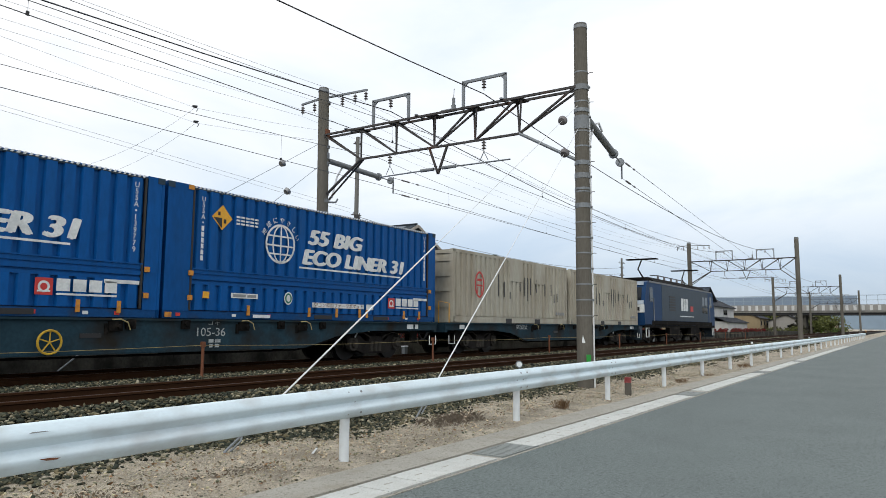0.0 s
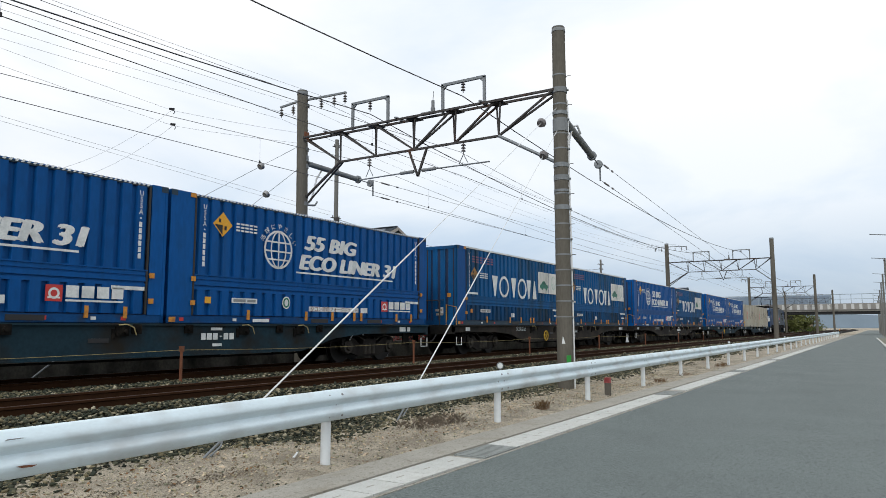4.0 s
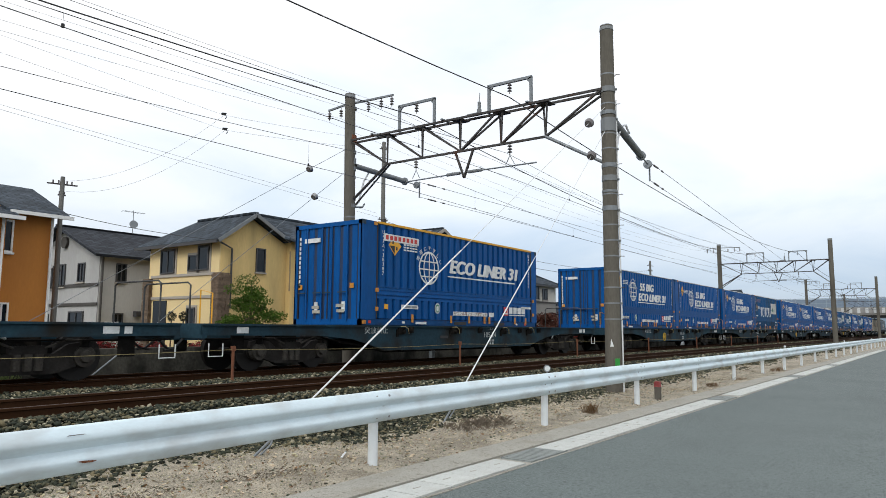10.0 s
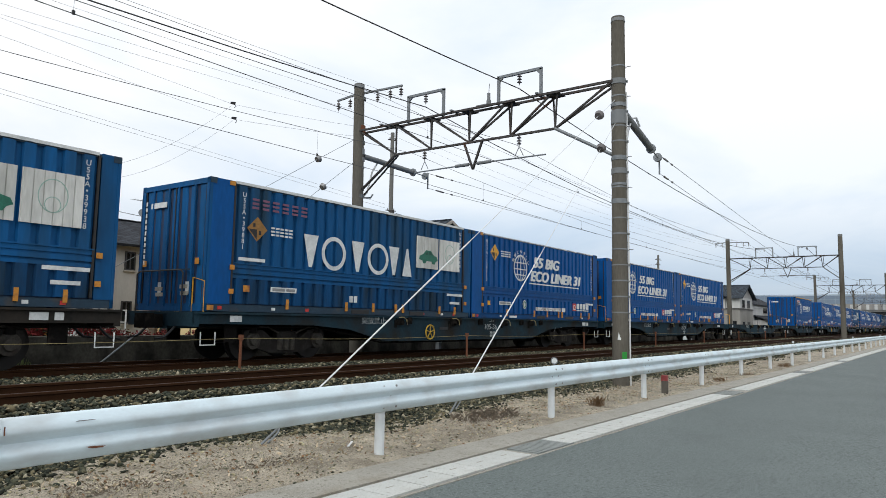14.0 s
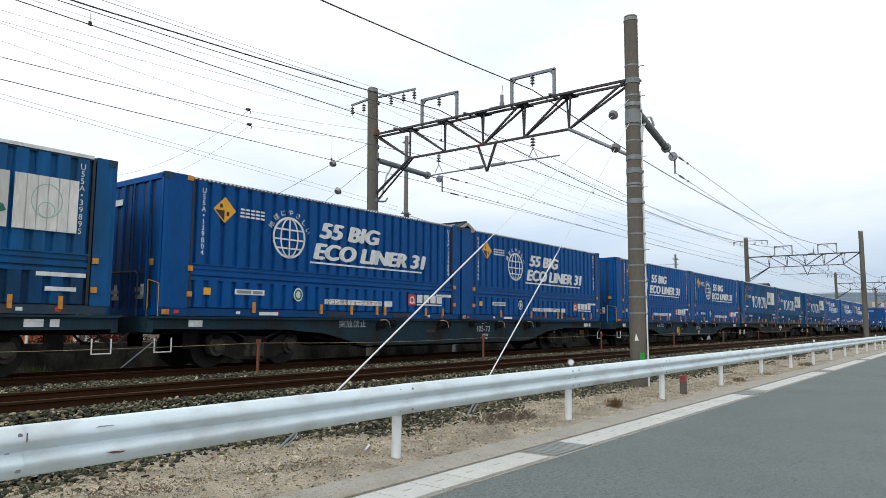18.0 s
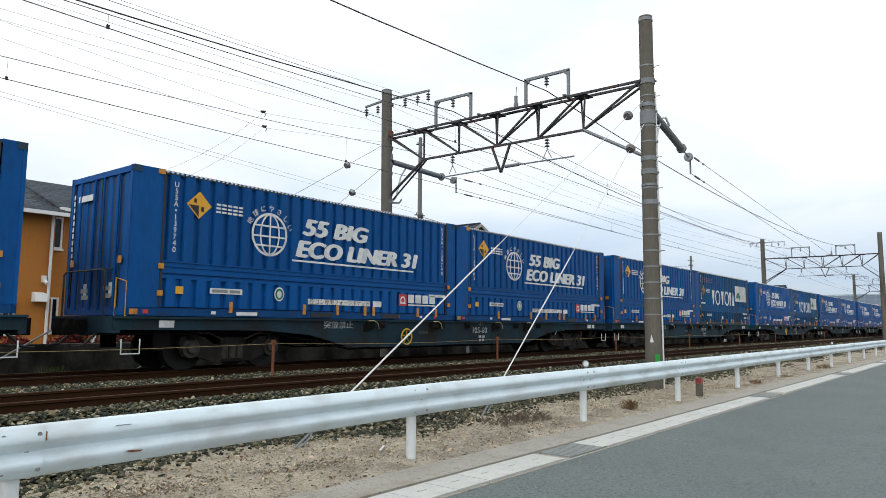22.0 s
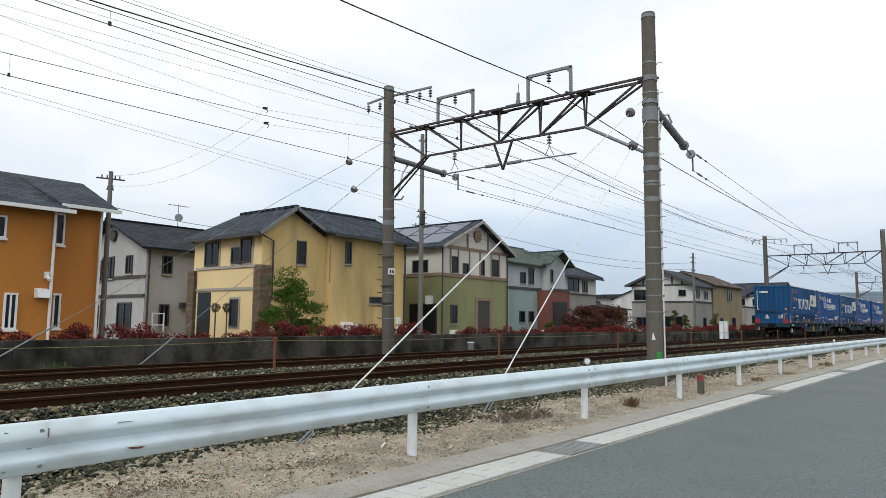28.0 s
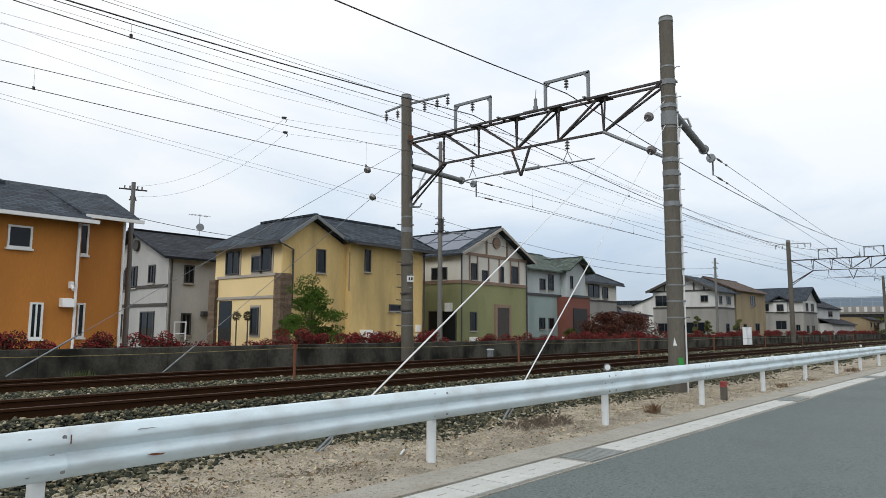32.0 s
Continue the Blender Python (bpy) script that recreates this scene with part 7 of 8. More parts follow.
def orange_house():
    h = house("orange plastered two-storey house with white windows and slate roof")
    walls(h, 2.0, 9.05, 22.4, 30, YARD, 4.3, M["p_orange"])
    walls(h, 9.05, 10.6, 23.0, 30, YARD, 4.6, M["p_orange"])
    slab_roof(h, [[(1.6, 21.95, 4.18), (9.3, 21.95, 4.18), (9.3, 26.3, 5.87), (1.6, 26.3, 5.87)], [(9.1, 22.55, 4.5), (10.95, 22.55, 4.5), (11.4, 26.3, 5.87), (9.1, 26.3, 5.87)], [(1.6, 26.3, 5.87), (11.4, 26.3, 5.87), (11.0, 30.3, 4.3), (1.6, 30.3, 4.3)]], M["roof"])
    slab_roof(h, [[(1.6, 25.5, 5.68), (7.8, 25.5, 5.68), (7.8, 26.9, 6.12), (1.6, 26.9, 6.12)], [(1.6, 26.9, 6.12), (7.8, 26.9, 6.12), (7.8, 28, 5.6), (1.6, 28, 5.6)]], M["roof"], 0.14, "upper_roof")
    part("eaves_gutter", Shape().box(1.6, 9.35, 21.85, 21.95, 4.09, 4.2), M["white_trim"], h, "white eaves gutter")
    part("eaves_gutter", Shape().box(9.2, 11.05, 22.45, 22.55, 4.35, 4.46), M["white_trim"], h, "white eaves gutter")
    for x0, x1, z0, z1, fr in ((7.0, 7.65, 3.2, 3.86, 0), (7.72, 8.08, 0.58, 1.64, 1)):
        window(h, "y", 22.4, x0, x1, z0, z1, "white_trim", fr)
    window(h, "y", 23.0, 9.2, 9.5, 3.2, 4.2, "white_trim", 0)
    window(h, "y", 23.0, 9.12, 9.52, 0.6, 1.68, "white_trim", 1)
    part("air_vent", Shape().extrude([(22.4, 1.8), (22.15, 1.75), (22.1, 1.52), (22.4, 1.52)], 8.52, 8.85), M["white_trim"], h, "white vent hood")
    part("lamp", Shape().box(8.75, 8.85, 22.25, 22.4, 2.1, 2.3).cyl((8.8, 22.25, 2.15), (8.8, 22.1, 2.05), 0.05, seg=8), M["white_trim"], h)
    drainpipe(h, 8.95, 22.33, YARD, 4.15, M["white_trim"])
    drainpipe(h, 10.6, 22.9, YARD, 4.45, M["white_trim"])


def grey_house():
    h = house("pale grey two-storey house with a dark gable roof")
    # one plaster in two tones: front lifted, sunward side toned down
    walls(h, 14.7, 22, 27.5, 33.4, YARD, 2.25, M["p_grey_front"])
    walls(h, 14.7, 22, 27.5, 33.4, 2.25, 3.95, M["p_grey_front"])
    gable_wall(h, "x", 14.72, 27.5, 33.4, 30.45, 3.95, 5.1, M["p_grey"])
    part("pale_face", Shape().box(14.66, 14.7, 27.52, 33.38, YARD, 3.98), M["p_grey"], h, "grey plaster face toned down against the sun on it")
    gable_x(h, 14.7, 22, 27.5, 33.4, 4.05, 5.25, M["roof_dark"])
    part("gable_vent", Shape().cyl((14.72, 30.45, 4.55), (14.6, 30.45, 4.55), 0.25, seg=16), M["timber"], h, "round dark gable vent")
    for z in (2.67, 1.88):
        part("trim_band", Shape().box(14.6, 14.66, 27.5, 33.4, z - 0.06, z + 0.06), M["timber"], h)
    for u0, u1, z0, z1 in ((28.6, 29.15, 2.8, 3.6), (30.2, 30.85, 2.65, 3.62), (31.3, 31.9, 2.6, 3.5), (28.5, 29.7, 0.3, 1.6), (31.4, 32.2, 0.5, 1.5)):
        window(h, "x", 14.66, u0, u1, z0, z1)
    for u0, u1, z0, z1 in ((15.35, 15.8, 2.8, 3.57), (15.3, 15.75, 0.6, 1.53), (16.7, 17.0, 0.4, 1.5)):
        window(h, "y", 27.5, u0, u1, z0, z1)
    drainpipe(h, 14.75, 27.42, YARD, 3.9, M["timber"])
    part("heat_pump", Shape().box(16.2, 16.55, 27.25, 27.5, 1.4, 1.62), M["frame_dark"], h)
    k = 1.28
    h.matrix_basis = Matrix.Translation((0, 0, 0.952 * (1 - k))) @ Matrix.Scale(k, 4)


def yellow_house():
    h = house("yellow plastered two-storey house with stone corner pillar and slate roof")
    walls(h, 18.95, 22.75, 25.5, 30.9, YARD, 4.8, M["p_yellow"])
    walls(h, 22.7, 27.96, 25.2, 31.2, YARD, 5.08, M["p_yellow"])
    # sunward side: the plaster made paler for the light falling on it
    cream = material("yellow_sunlit_face", (0.68, 0.53, 0.28), 0.9, vary=0.08, scale=0.6, fine=18)
    part("cream_face", Shape().box(18.9, 18.95, 25.52, 30.85, YARD, 4.8), cream, h, "yellow plaster face made paler for the sun on it")
    # ridge running back over the narrow wing, with a gable to the railway; ridge across the main block
    xm, zr, o = 20.5, 6.14, 0.4
    wing = slab_roof(h, [[(18.45, 25.1, 4.78), (xm, 25.1, zr), (xm, 29.4, zr), (18.45, 31.4, 4.78)], [(xm, 25.1, zr), (22.6, 25.1, 5.12), (22.6, 29.4, 5.12), (xm, 29.4, zr)], [(18.45, 31.4, 4.78), (xm, 29.4, zr), (25, 31.4, 4.78)]], M["roof"])
    part("bargeboard", Shape().beam((18.5, 25.08, 4.7), (xm, 25.08, zr - 0.07), 0.05, 0.16).beam((xm, 25.08, zr - 0.07), (22.55, 25.08, 5.05), 0.05, 0.16), M["pole_cap"], wing, "pale grey bargeboard")
    part("ridge_cap", Shape().beam((xm, 25.1, zr + 0.02), (xm, 29.4, zr + 0.02), 0.2, 0.1), M["roof"], wing)
    gable_wall(h, "y", 25.52, 18.95, 22.9, xm, 4.8, 5.98, M["p_yellow"])
    main = slab_roof(h, [[(22.45, 24.7, 5.12), (28.55, 24.7, 5.12), (27.7, 27.2, 6.5), (22.2, 27.2, 6.5)], [(28.55, 24.7, 5.12), (28.55, 31.8, 5.12), (27.7, 27.2, 6.5)], [(22.2, 27.2, 6.5), (27.7, 27.2, 6.5), (28.55, 31.8, 5.12), (20.6, 31.8, 5.12)], [(22.45, 24.7, 5.12), (22.2, 27.2, 6.5), (20.6, 31.8, 5.12), (20.5, 27.0, 6.05)]], M["roof"])
    part("ridge_cap", Shape().beam((22.2, 27.2, 6.52), (27.7, 27.2, 6.52), 0.2, 0.1).beam((27.7, 27.2, 6.52), (28.55, 24.7, 5.15), 0.16, 0.08), M["roof"], main)
    part("eaves_gutter", Shape().box(22.5, 28.6, 24.6, 24.7, 4.94, 5.08), M["frame_dark"], main, "dark eaves gutter")
    part("eaves_gutter", Shape().box(18.36, 18.45, 25.1, 31.4, 4.6, 4.74), M["frame_dark"], main, "dark eaves gutter")
    def pillar(x0, x1, y0, y1, z1):
        p = part("stone_pillar", Shape().box(x0 + 0.03, x1 - 0.03, y0 + 0.03, y1 - 0.03, YARD, z1), M["brick"], h, "brown stacked-stone pillar")
        r = np.random.default_rng(int(x0 * 100))
        z = 0.3
        while z < z1 - 0.08:
            hh = float(r.uniform(0.09, 0.16))
            m = x0 + (x1 - x0) * float(r.uniform(0.3, 0.7))
            for u0, u1 in ((x0, m - 0.008), (m + 0.008, x1)):
                part("stone", Shape().box(u0, u1, y0 - float(r.uniform(0, 0.02)), y1, z, min(z1, z + hh - 0.012)), M["brick"], p)
            z += hh
    pillar(18.72, 19.35, 25.3, 25.8, 3.35)
    pillar(18.72, 18.98, 30.55, 31.1, 3.25)
    for z in (3.33, 2.32):
        part("trim_band", Shape().box(18.84, 18.9, 25.82, 30.6, z - 0.06, z + 0.06), M["grey_trim"], h, "grey trim band")
    for u0, u1, z0, z1, b in ((28.75, 29.85, 3.45, 4.55, 1), (27.0, 27.7, 3.5, 4.22, 0), (26.2, 26.98, 3.5, 4.58, 0), (27.05, 27.65, 0.6, 1.85, 0)):
        part("window_surround", Shape().box(18.86, 18.9, u0 - 0.1, u1 + 0.1, z0 - 0.1, z1 + 0.1), M["grey_trim"], h)
        window(h, "x", 18.86, u0, u1, z0, z1, "frame_dark", b, sill=False)
    part("entrance", Shape().box(18.86, 18.9, 29.3, 30.35, YARD, 2.2), M["glass"], h, "dark glazed entrance")
    window(h, "y", 25.5, 20.85, 21.4, 3.5, 4.62, "frame_dark", 0)
    window(h, "y", 25.2, 23.65, 24.05, 3.7, 4.82, "frame_dark", 0)
    window(h, "y", 25.2, 25.4, 27.0, 1.8, 2.15, "frame_dark", 1)
    part("drainpipe", Shape().cyl((22.6, 25.13, 2.7), (22.6, 25.13, 4.6), 0.035, seg=8), M["p_brown"], h)
    part("drainpipe", Shape().pipe([(18.5, 25.15, 4.7), (19.45, 25.4, 4.45), (19.45, 25.4, 1.8)], 0.045), M["frame_dark"], h)
    drainpipe(h, 28.0, 25.13, YARD, 5.0, M["timber"])
    part("meter_box", Shape().box(27.4, 27.66, 25.05, 25.2, 0.75, 1.12), M["white_trim"], h, "white meter box")
    part("heater", Shape().box(23.4, 24.0, 24.9, 25.2, 0.1, 0.85), M["white_trim"], h, "white water heater")


def green_house():
    h = house("olive and cream two-storey house with half-timbered gable and solar roof")
    walls(h, 31.0, 37.7, 25.0, 33, YARD, 3.6, M["p_green"])
    walls(h, 31.0, 37.7, 25.0, 33, 3.6, 5.3, M["p_cream"])
    gable_wall(h, "y", 25.02, 31.0, 37.7, 34.4, 5.3, 7.0, M["p_cream"])
    r = gable_y(h, 31.0, 37.7, 25.0, 33, 5.4, 7.1, M["roof"])
    for i in range(2):
        for j in range(4):
            a, b = 0.12 + 0.42 * i, 0.5 + 0.42 * i
            y0, y1 = 25.2 + j * 1.9, 26.95 + j * 1.9
            lerp = lambda u: (30.6 + (34.4 - 30.6) * u, 5.22 + (7.1 - 5.22) * u + 0.06)
            (xa, za), (xb, zb) = lerp(a), lerp(b)
            part("solar_panel", Shape().add([(xa, y0, za), (xa, y1, za), (xb, y1, zb), (xb, y0, zb), (xa, y0, za - 0.04), (xa, y1, za - 0.04), (xb, y1, zb - 0.04), (xb, y0, zb - 0.04)], [(0, 3, 2, 1), (4, 5, 6, 7), (0, 1, 5, 4), (1, 2, 6, 5), (2, 3, 7, 6), (3, 0, 4, 7)]), M["solar"], r, "grey solar panel")
    for z0, z1 in ((3.53, 3.72), (5.18, 5.36)):
        part("trim_band", Shape().box(30.95, 37.75, 24.94, 25.0, z0, z1), M["tan_trim"], h, "tan timber band")
    part("trim_band", Shape().box(30.94, 31.0, 25.0, 33, 3.53, 3.72), M["tan_trim"], h, "tan timber band")
    for x in (33.4, 35.55):
        part("timber", Shape().box(x, x + 0.12, 24.95, 25.02, 5.36, 6.4), M["tan_trim"], h)
    for x in (31.75, 32.5, 33.6, 34.7, 35.9, 36.8):
        part("timber", Shape().box(x, x + 0.1, 24.95, 25.0, 3.7, 5.2), M["tan_trim"], h)
    part("bargeboard", Shape().beam((30.6, 24.5, 5.15), (34.4, 24.5, 7.0), 0.06, 0.16).beam((34.4, 24.5, 7.0), (38.15, 24.5, 5.15), 0.06, 0.16), M["grey_trim"], h, "grey-tan bargeboard")
    part("gable_vent", Shape().cyl((34.45, 25.02, 6.15), (34.45, 24.9, 6.15), 0.36, seg=18), M["tan_trim"], h, "round vent")
    for u0, u1, z0, z1 in ((31.95, 32.5, 3.75, 4.75), (33.0, 33.55, 3.75, 4.4), (34.8, 35.2, 3.75, 4.75), (36.05, 36.75, 3.75, 4.85), (31.85, 32.45, 0.8, 1.9)):
        window(h, "y", 25.0, u0, u1, z0, z1, "frame_dark", 0)
    part("door", Shape().box(34.45, 35.7, 24.93, 25.0, YARD, 2.2), M["timber"], h, "dark recessed doorway")
    part("door_frame", Shape().box(34.25, 34.45, 24.9, 25.0, YARD, 2.4).box(35.7, 35.9, 24.9, 25.0, YARD, 2.4).box(34.45, 35.7, 24.9, 25.0, 2.2, 2.4), M["tan_trim"], h)
    window(h, "x", 31.0, 26.0, 27.2, 3.75, 4.5, "frame_dark", 1)
    window(h, "x", 31.0, 25.3, 27.4, 0.2, 1.95, "frame_dark", 1)
    drainpipe(h, 31.0, 24.93, YARD, 5.2, M["frame_dark"])
    drainpipe(h, 37.7, 24.93, YARD, 5.2, M["frame_dark"])
    part("boiler", Shape().box(30.75, 31.0, 25.6, 26.0, 1.9, 2.4), M["white_trim"], h)


def teal_house():
    h = house("teal and pale two-storey house with red-brick porch and green roof")
    walls(h, 39.2, 46.4, 26.0, 33, YARD, 3.25, M["p_teal"])
    walls(h, 39.2, 46.4, 26.0, 33, 3.25, 5.1, M["p_pale"])
    gable_x(h, 39.2, 46.4, 26.0, 33, 5.2, 6.7, M["roof_green"])
    walls(h, 43.2, 46.5, 25.2, 26.0, YARD, 3.2, M["red_tile"], "porch")
    walls(h, 43.7, 46.4, 25.5, 26.0, 3.2, 5.2, M["p_pale"])
    gable_wall(h, "y", 25.48, 43.7, 46.4, 45.05, 5.2, 6.0, M["p_pale"])
    gable_y(h, 43.7, 46.4, 25.4, 29, 5.3, 6.15, M["roof_green"], 0.5)
    part("trim_band", Shape().box(39.2, 43.7, 25.93, 26.0, 3.18, 3.36).box(43.7, 46.5, 25.15, 25.2, 3.18, 3.36), M["frame_dark"], h)
    for u0, u1, z0, z1, at in ((40.9, 41.6, 3.6, 4.4, 26), (42.0, 42.7, 3.6, 4.75, 26), (44.2, 44.55, 3.8, 4.75, 25.5), (40.8, 41.5, 0.9, 1.7, 26), (42.0, 42.7, 0.9, 1.7, 26)):
        window(h, "y", at, u0, u1, z0, z1, "frame_dark", 0)
    # no door leaf: a black panel painted in for the porch's inner shade
    part("door", Shape().box(44.0, 46.0, 25.14, 25.2, YARD, 2.4), M["black"], h, "black panel for the shade inside the open porch")
    drainpipe(h, 39.2, 25.93, YARD, 5.0, M["white_trim"])


def cream_house():
    h = house("cream and grey two-storey house with a dark roof")
    walls(h, 50.5, 58.5, 29.0, 35, YARD, 3.4, M["p_grey_dark"])
    walls(h, 50.5, 58.5, 29.0, 35, 3.4, 4.95, M["p_cream"])
    hip(h, 50.5, 58.5, 29.0, 35, 4.95, 6.6, M["roof"], 53, 56.5, 32)
    part("trim_band", Shape().box(50.5, 58.55, 28.93, 29.0, 3.32, 3.45), M["timber"], h)
    window(h, "y", 29.0, 53.2, 55.2, 3.6, 4.75, "frame_dark", 1)
    window(h, "y", 29.0, 55.8, 56.8, 3.6, 4.6, "frame_dark", 1)
    s = house("low grey house with a dark tiled roof")
    walls(s, 60, 66, 33, 39, YARD, 2.9, M["p_grey_dark"])
    hip(s, 60, 66, 33, 39, 3.0, 4.6, M["roof"], 62, 64, 36)
    walls(s, 57.5, 62, 27.5, 31, YARD, 2.2, M["p_grey_dark"], "annexe")
    slab_roof(s, [[(57.2, 27.2, 2.2), (62.3, 27.2, 2.2), (62.3, 31.3, 2.9), (57.2, 31.3, 2.9)]], M["roof_dark"])


def timbered_house():
    h = house("white half-timbered two-storey house with a grey roof")
    X, X1, Y0, Y1, ym = 75.6, 81.6, 26.0, 33.0, 29.4
    walls(h, X, X1, Y0, Y1, YARD, 3.3, M["p_grey_dark"])
    walls(h, X, X1, Y0, Y1, 3.3, 5.2, M["p_white"])
    gable_wall(h, "x", X, Y0, Y1, ym, 5.2, 6.75, M["p_white"])
    slab_roof(h, [[(X - 0.8, Y0 - 0.6, 4.98), (X1 + 0.5, Y0 - 0.6, 4.98), (X1 + 0.5, ym, 6.9), (X - 0.8, ym, 6.9)], [(X - 0.8, ym, 6.9), (X1 + 0.5, ym, 6.9), (X1 + 0.5, Y1 + 0.5, 5.15), (X - 0.8, Y1 + 0.5, 5.15)]], M["roof"])
    part("bargeboard", Shape().beam((X - 0.82, Y0 - 0.6, 4.9), (X - 0.82, ym, 6.82), 0.08, 0.25).beam((X - 0.82, ym, 6.82), (X - 0.82, Y1 + 0.5, 5.05), 0.08, 0.25), M["timber"], h, "dark bargeboard")
    for z in (3.3, 5.15):
        part("trim_band", Shape().box(X - 0.08, X, Y0, Y1, z - 0.08, z + 0.08), M["timber"], h)
        part("trim_band", Shape().box(X - 0.08, X1, Y0 - 0.08, Y0, z - 0.08, z + 0.08), M["timber"], h)
    for y in (27.2, 28.3, 29.4, 30.5, 31.6):
        part("timber", Shape().box(X - 0.07, X, y - 0.08, y + 0.08, 5.2, 6.72 - abs(y - ym) * 0.46), M["timber"], h)
    for u0, u1, z0, z1 in ((31.0, 32.7, 3.5, 4.7), (26.8, 27.6, 3.9, 4.6), (27.2, 29.6, 0.5, 1.7), (31, 32.5, 0.5, 1.6)):
        window(h, "x", X, u0, u1, z0, z1, "frame_dark", 1)
    for u0, u1, z0, z1 in ((76.5, 77.5, 3.7, 4.6), (79.0, 80.2, 3.7, 4.6), (78.5, 79.5, 0.5, 1.6)):
        window(h, "y", Y0, u0, u1, z0, z1, "frame_dark", 1)
    b = house("tan two-storey house with a brown gable roof")
    walls(b, 82.2, 93.4, 26, 33, YARD, 5.45, M["p_brown"])
    gable_x(b, 82.2, 93.4, 26, 33, 5.6, 7.1, M["roof_brown"])
    gable_wall(b, "x", 82.2, 26, 33, 29.5, 5.45, 6.9, M["p_brown"])
    for u0, u1, z0, z1 in ((87.5, 89.2, 3.7, 5.0), (84.5, 85.5, 0.6, 1.6), (89, 90.5, 0.5, 1.7), (82, 83, 0.5, 1.7)):
        window(b, "y", 26, u0, u1, z0, z1, "frame_dark", 1)
    c = house("white and grey two-storey house with a slate roof")
    walls(c, 114.3, 122.7, 26.5, 35, YARD, 3.6, M["p_grey_dark"])
    walls(c, 114.3, 122.7, 26.5, 35, 3.6, 5.35, M["p_white"])
    gable_wall(c, "y", 26.52, 114.3, 122.7, 118.5, 5.35, 7.3, M["p_grey"])
    gable_y(c, 114.3, 122.7, 26.5, 35, 5.5, 7.45, M["roof"], 0.6, 0.25)
    part("bay", Shape().box(113.9, 114.3, 28.6, 30.6, 3.6, 5.5), M["p_white"], c, "white bay under a small gable")
    slab_roof(c, [[(113.4, 28.3, 5.4), (116, 28.3, 5.6), (116, 29.6, 6.2), (113.4, 29.6, 6.1)], [(113.4, 29.6, 6.1), (116, 29.6, 6.2), (116, 30.9, 5.6), (113.4, 30.9, 5.4)]], M["roof_dark"], 0.2, "bay_roof")
    part("trim_band", Shape().box(114.2, 114.3, 26.5, 35, 3.5, 3.66), M["timber"], c)
    part("trim_band", Shape().box(114.2, 122.7, 26.4, 26.5, 3.5, 3.66), M["timber"], c)
    for at, u0, u1, z0, z1 in ((113.9, 29.1, 30.1, 3.75, 4.8), (114.3, 31.3, 32.2, 3.8, 4.9), (114.3, 28.9, 30.4, 1.0, 2.3), (114.3, 27.0, 27.6, 0.8, 1.7)):
        window(c, "x", at, u0, u1, z0, z1, "frame_dark", 1)
    for u0, u1 in ((115.8, 117.2), (119, 120.6)):
        window(c, "y", 26.5, u0, u1, 3.8, 5.0, "frame_dark", 1)
        window(c, "y", 26.5, u0, u1, 0.4, 1.6, "frame_dark", 1)
    d = house("white house with black tiled roofs")
    walls(d, 124, 142, 27, 36, YARD, 4.6, M["p_white"])
    gable_x(d, 124, 142, 27, 36, 4.8, 7.0, M["roof_dark"])
    gable_wall(d, "x", 124, 27, 36, 31.5, 4.6, 6.9, M["p_white"])
    walls(d, 126, 144, 25, 27, YARD, 2.0, M["p_white"], "lean_to")
    slab_roof(d, [[(125.5, 24.6, 1.9), (144.5, 24.6, 1.9), (144.5, 27.2, 2.9), (125.5, 27.2, 2.9)]], M["roof_dark"])
    window(d, "y", 27, 133, 136, 3.2, 4.2, "frame_dark", 1)
    r = np.random.default_rng(5)
    for k, (x, y, w, dd, e, m, rf) in enumerate(((150, 33, 14, 9, 3.6, "p_brown", "roof_brown"), (168, 38, 16, 9, 4.6, "p_grey_dark", "roof_dark"), (150, 48, 16, 10, 4.8, "p_white", "roof"), (190, 30, 14, 9, 3.4, "p_brown", "roof_dark"), (205, 44, 16, 10, 5.0, "p_cream", "roof"), (118, 46, 12, 9, 5.2, "p_white", "roof_dark"), (36, 48, 10, 8, 5.0, "p_white", "roof_dark"))):
        f = house("distant two-storey house with a dark roof")
        walls(f, x, x + w, y, y + dd, YARD, e, M[m])
        gable_x(f, x, x + w, y, y + dd, e + 0.15, e + 1.9, M[rf])
        gable_wall(f, "x", x, y, y + dd, y + dd / 2, e, e + 1.8, M[m])
        for i in range(3):
            window(f, "y", y, x + 1 + i * w / 3, x + 2.5 + i * w / 3, e - 1.8, e - 0.6, "frame_dark", 1)


for build in (orange_house, grey_house, yellow_house, green_house, teal_house, cream_house, timbered_house):
    build()

# ---- plants ----
M["leaf_red"] = material("red_leaf", (0.16, 0.023, 0.023), 0.7, vary=0.5, scale=3, fine=20, spec=0.1)
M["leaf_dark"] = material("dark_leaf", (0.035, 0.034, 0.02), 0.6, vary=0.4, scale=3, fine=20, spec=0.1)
M["leaf_green"] = material("fresh_leaf", (0.05, 0.092, 0.013), 0.7, vary=0.4, scale=2, fine=15, spec=0.1)
M["leaf_olive"] = material("olive_leaf", (0.085, 0.095, 0.03), 0.6, vary=0.4, scale=2, fine=15, spec=0.1)
M["leaf_bush"] = material("brown_red_leaf", (0.066, 0.026, 0.018), 0.7, vary=0.5, scale=3, fine=20, spec=0.1)
M["bark"] = material("bark", (0.09, 0.065, 0.045), 0.9, vary=0.3, scale=6, fine=30, bump=0.01)


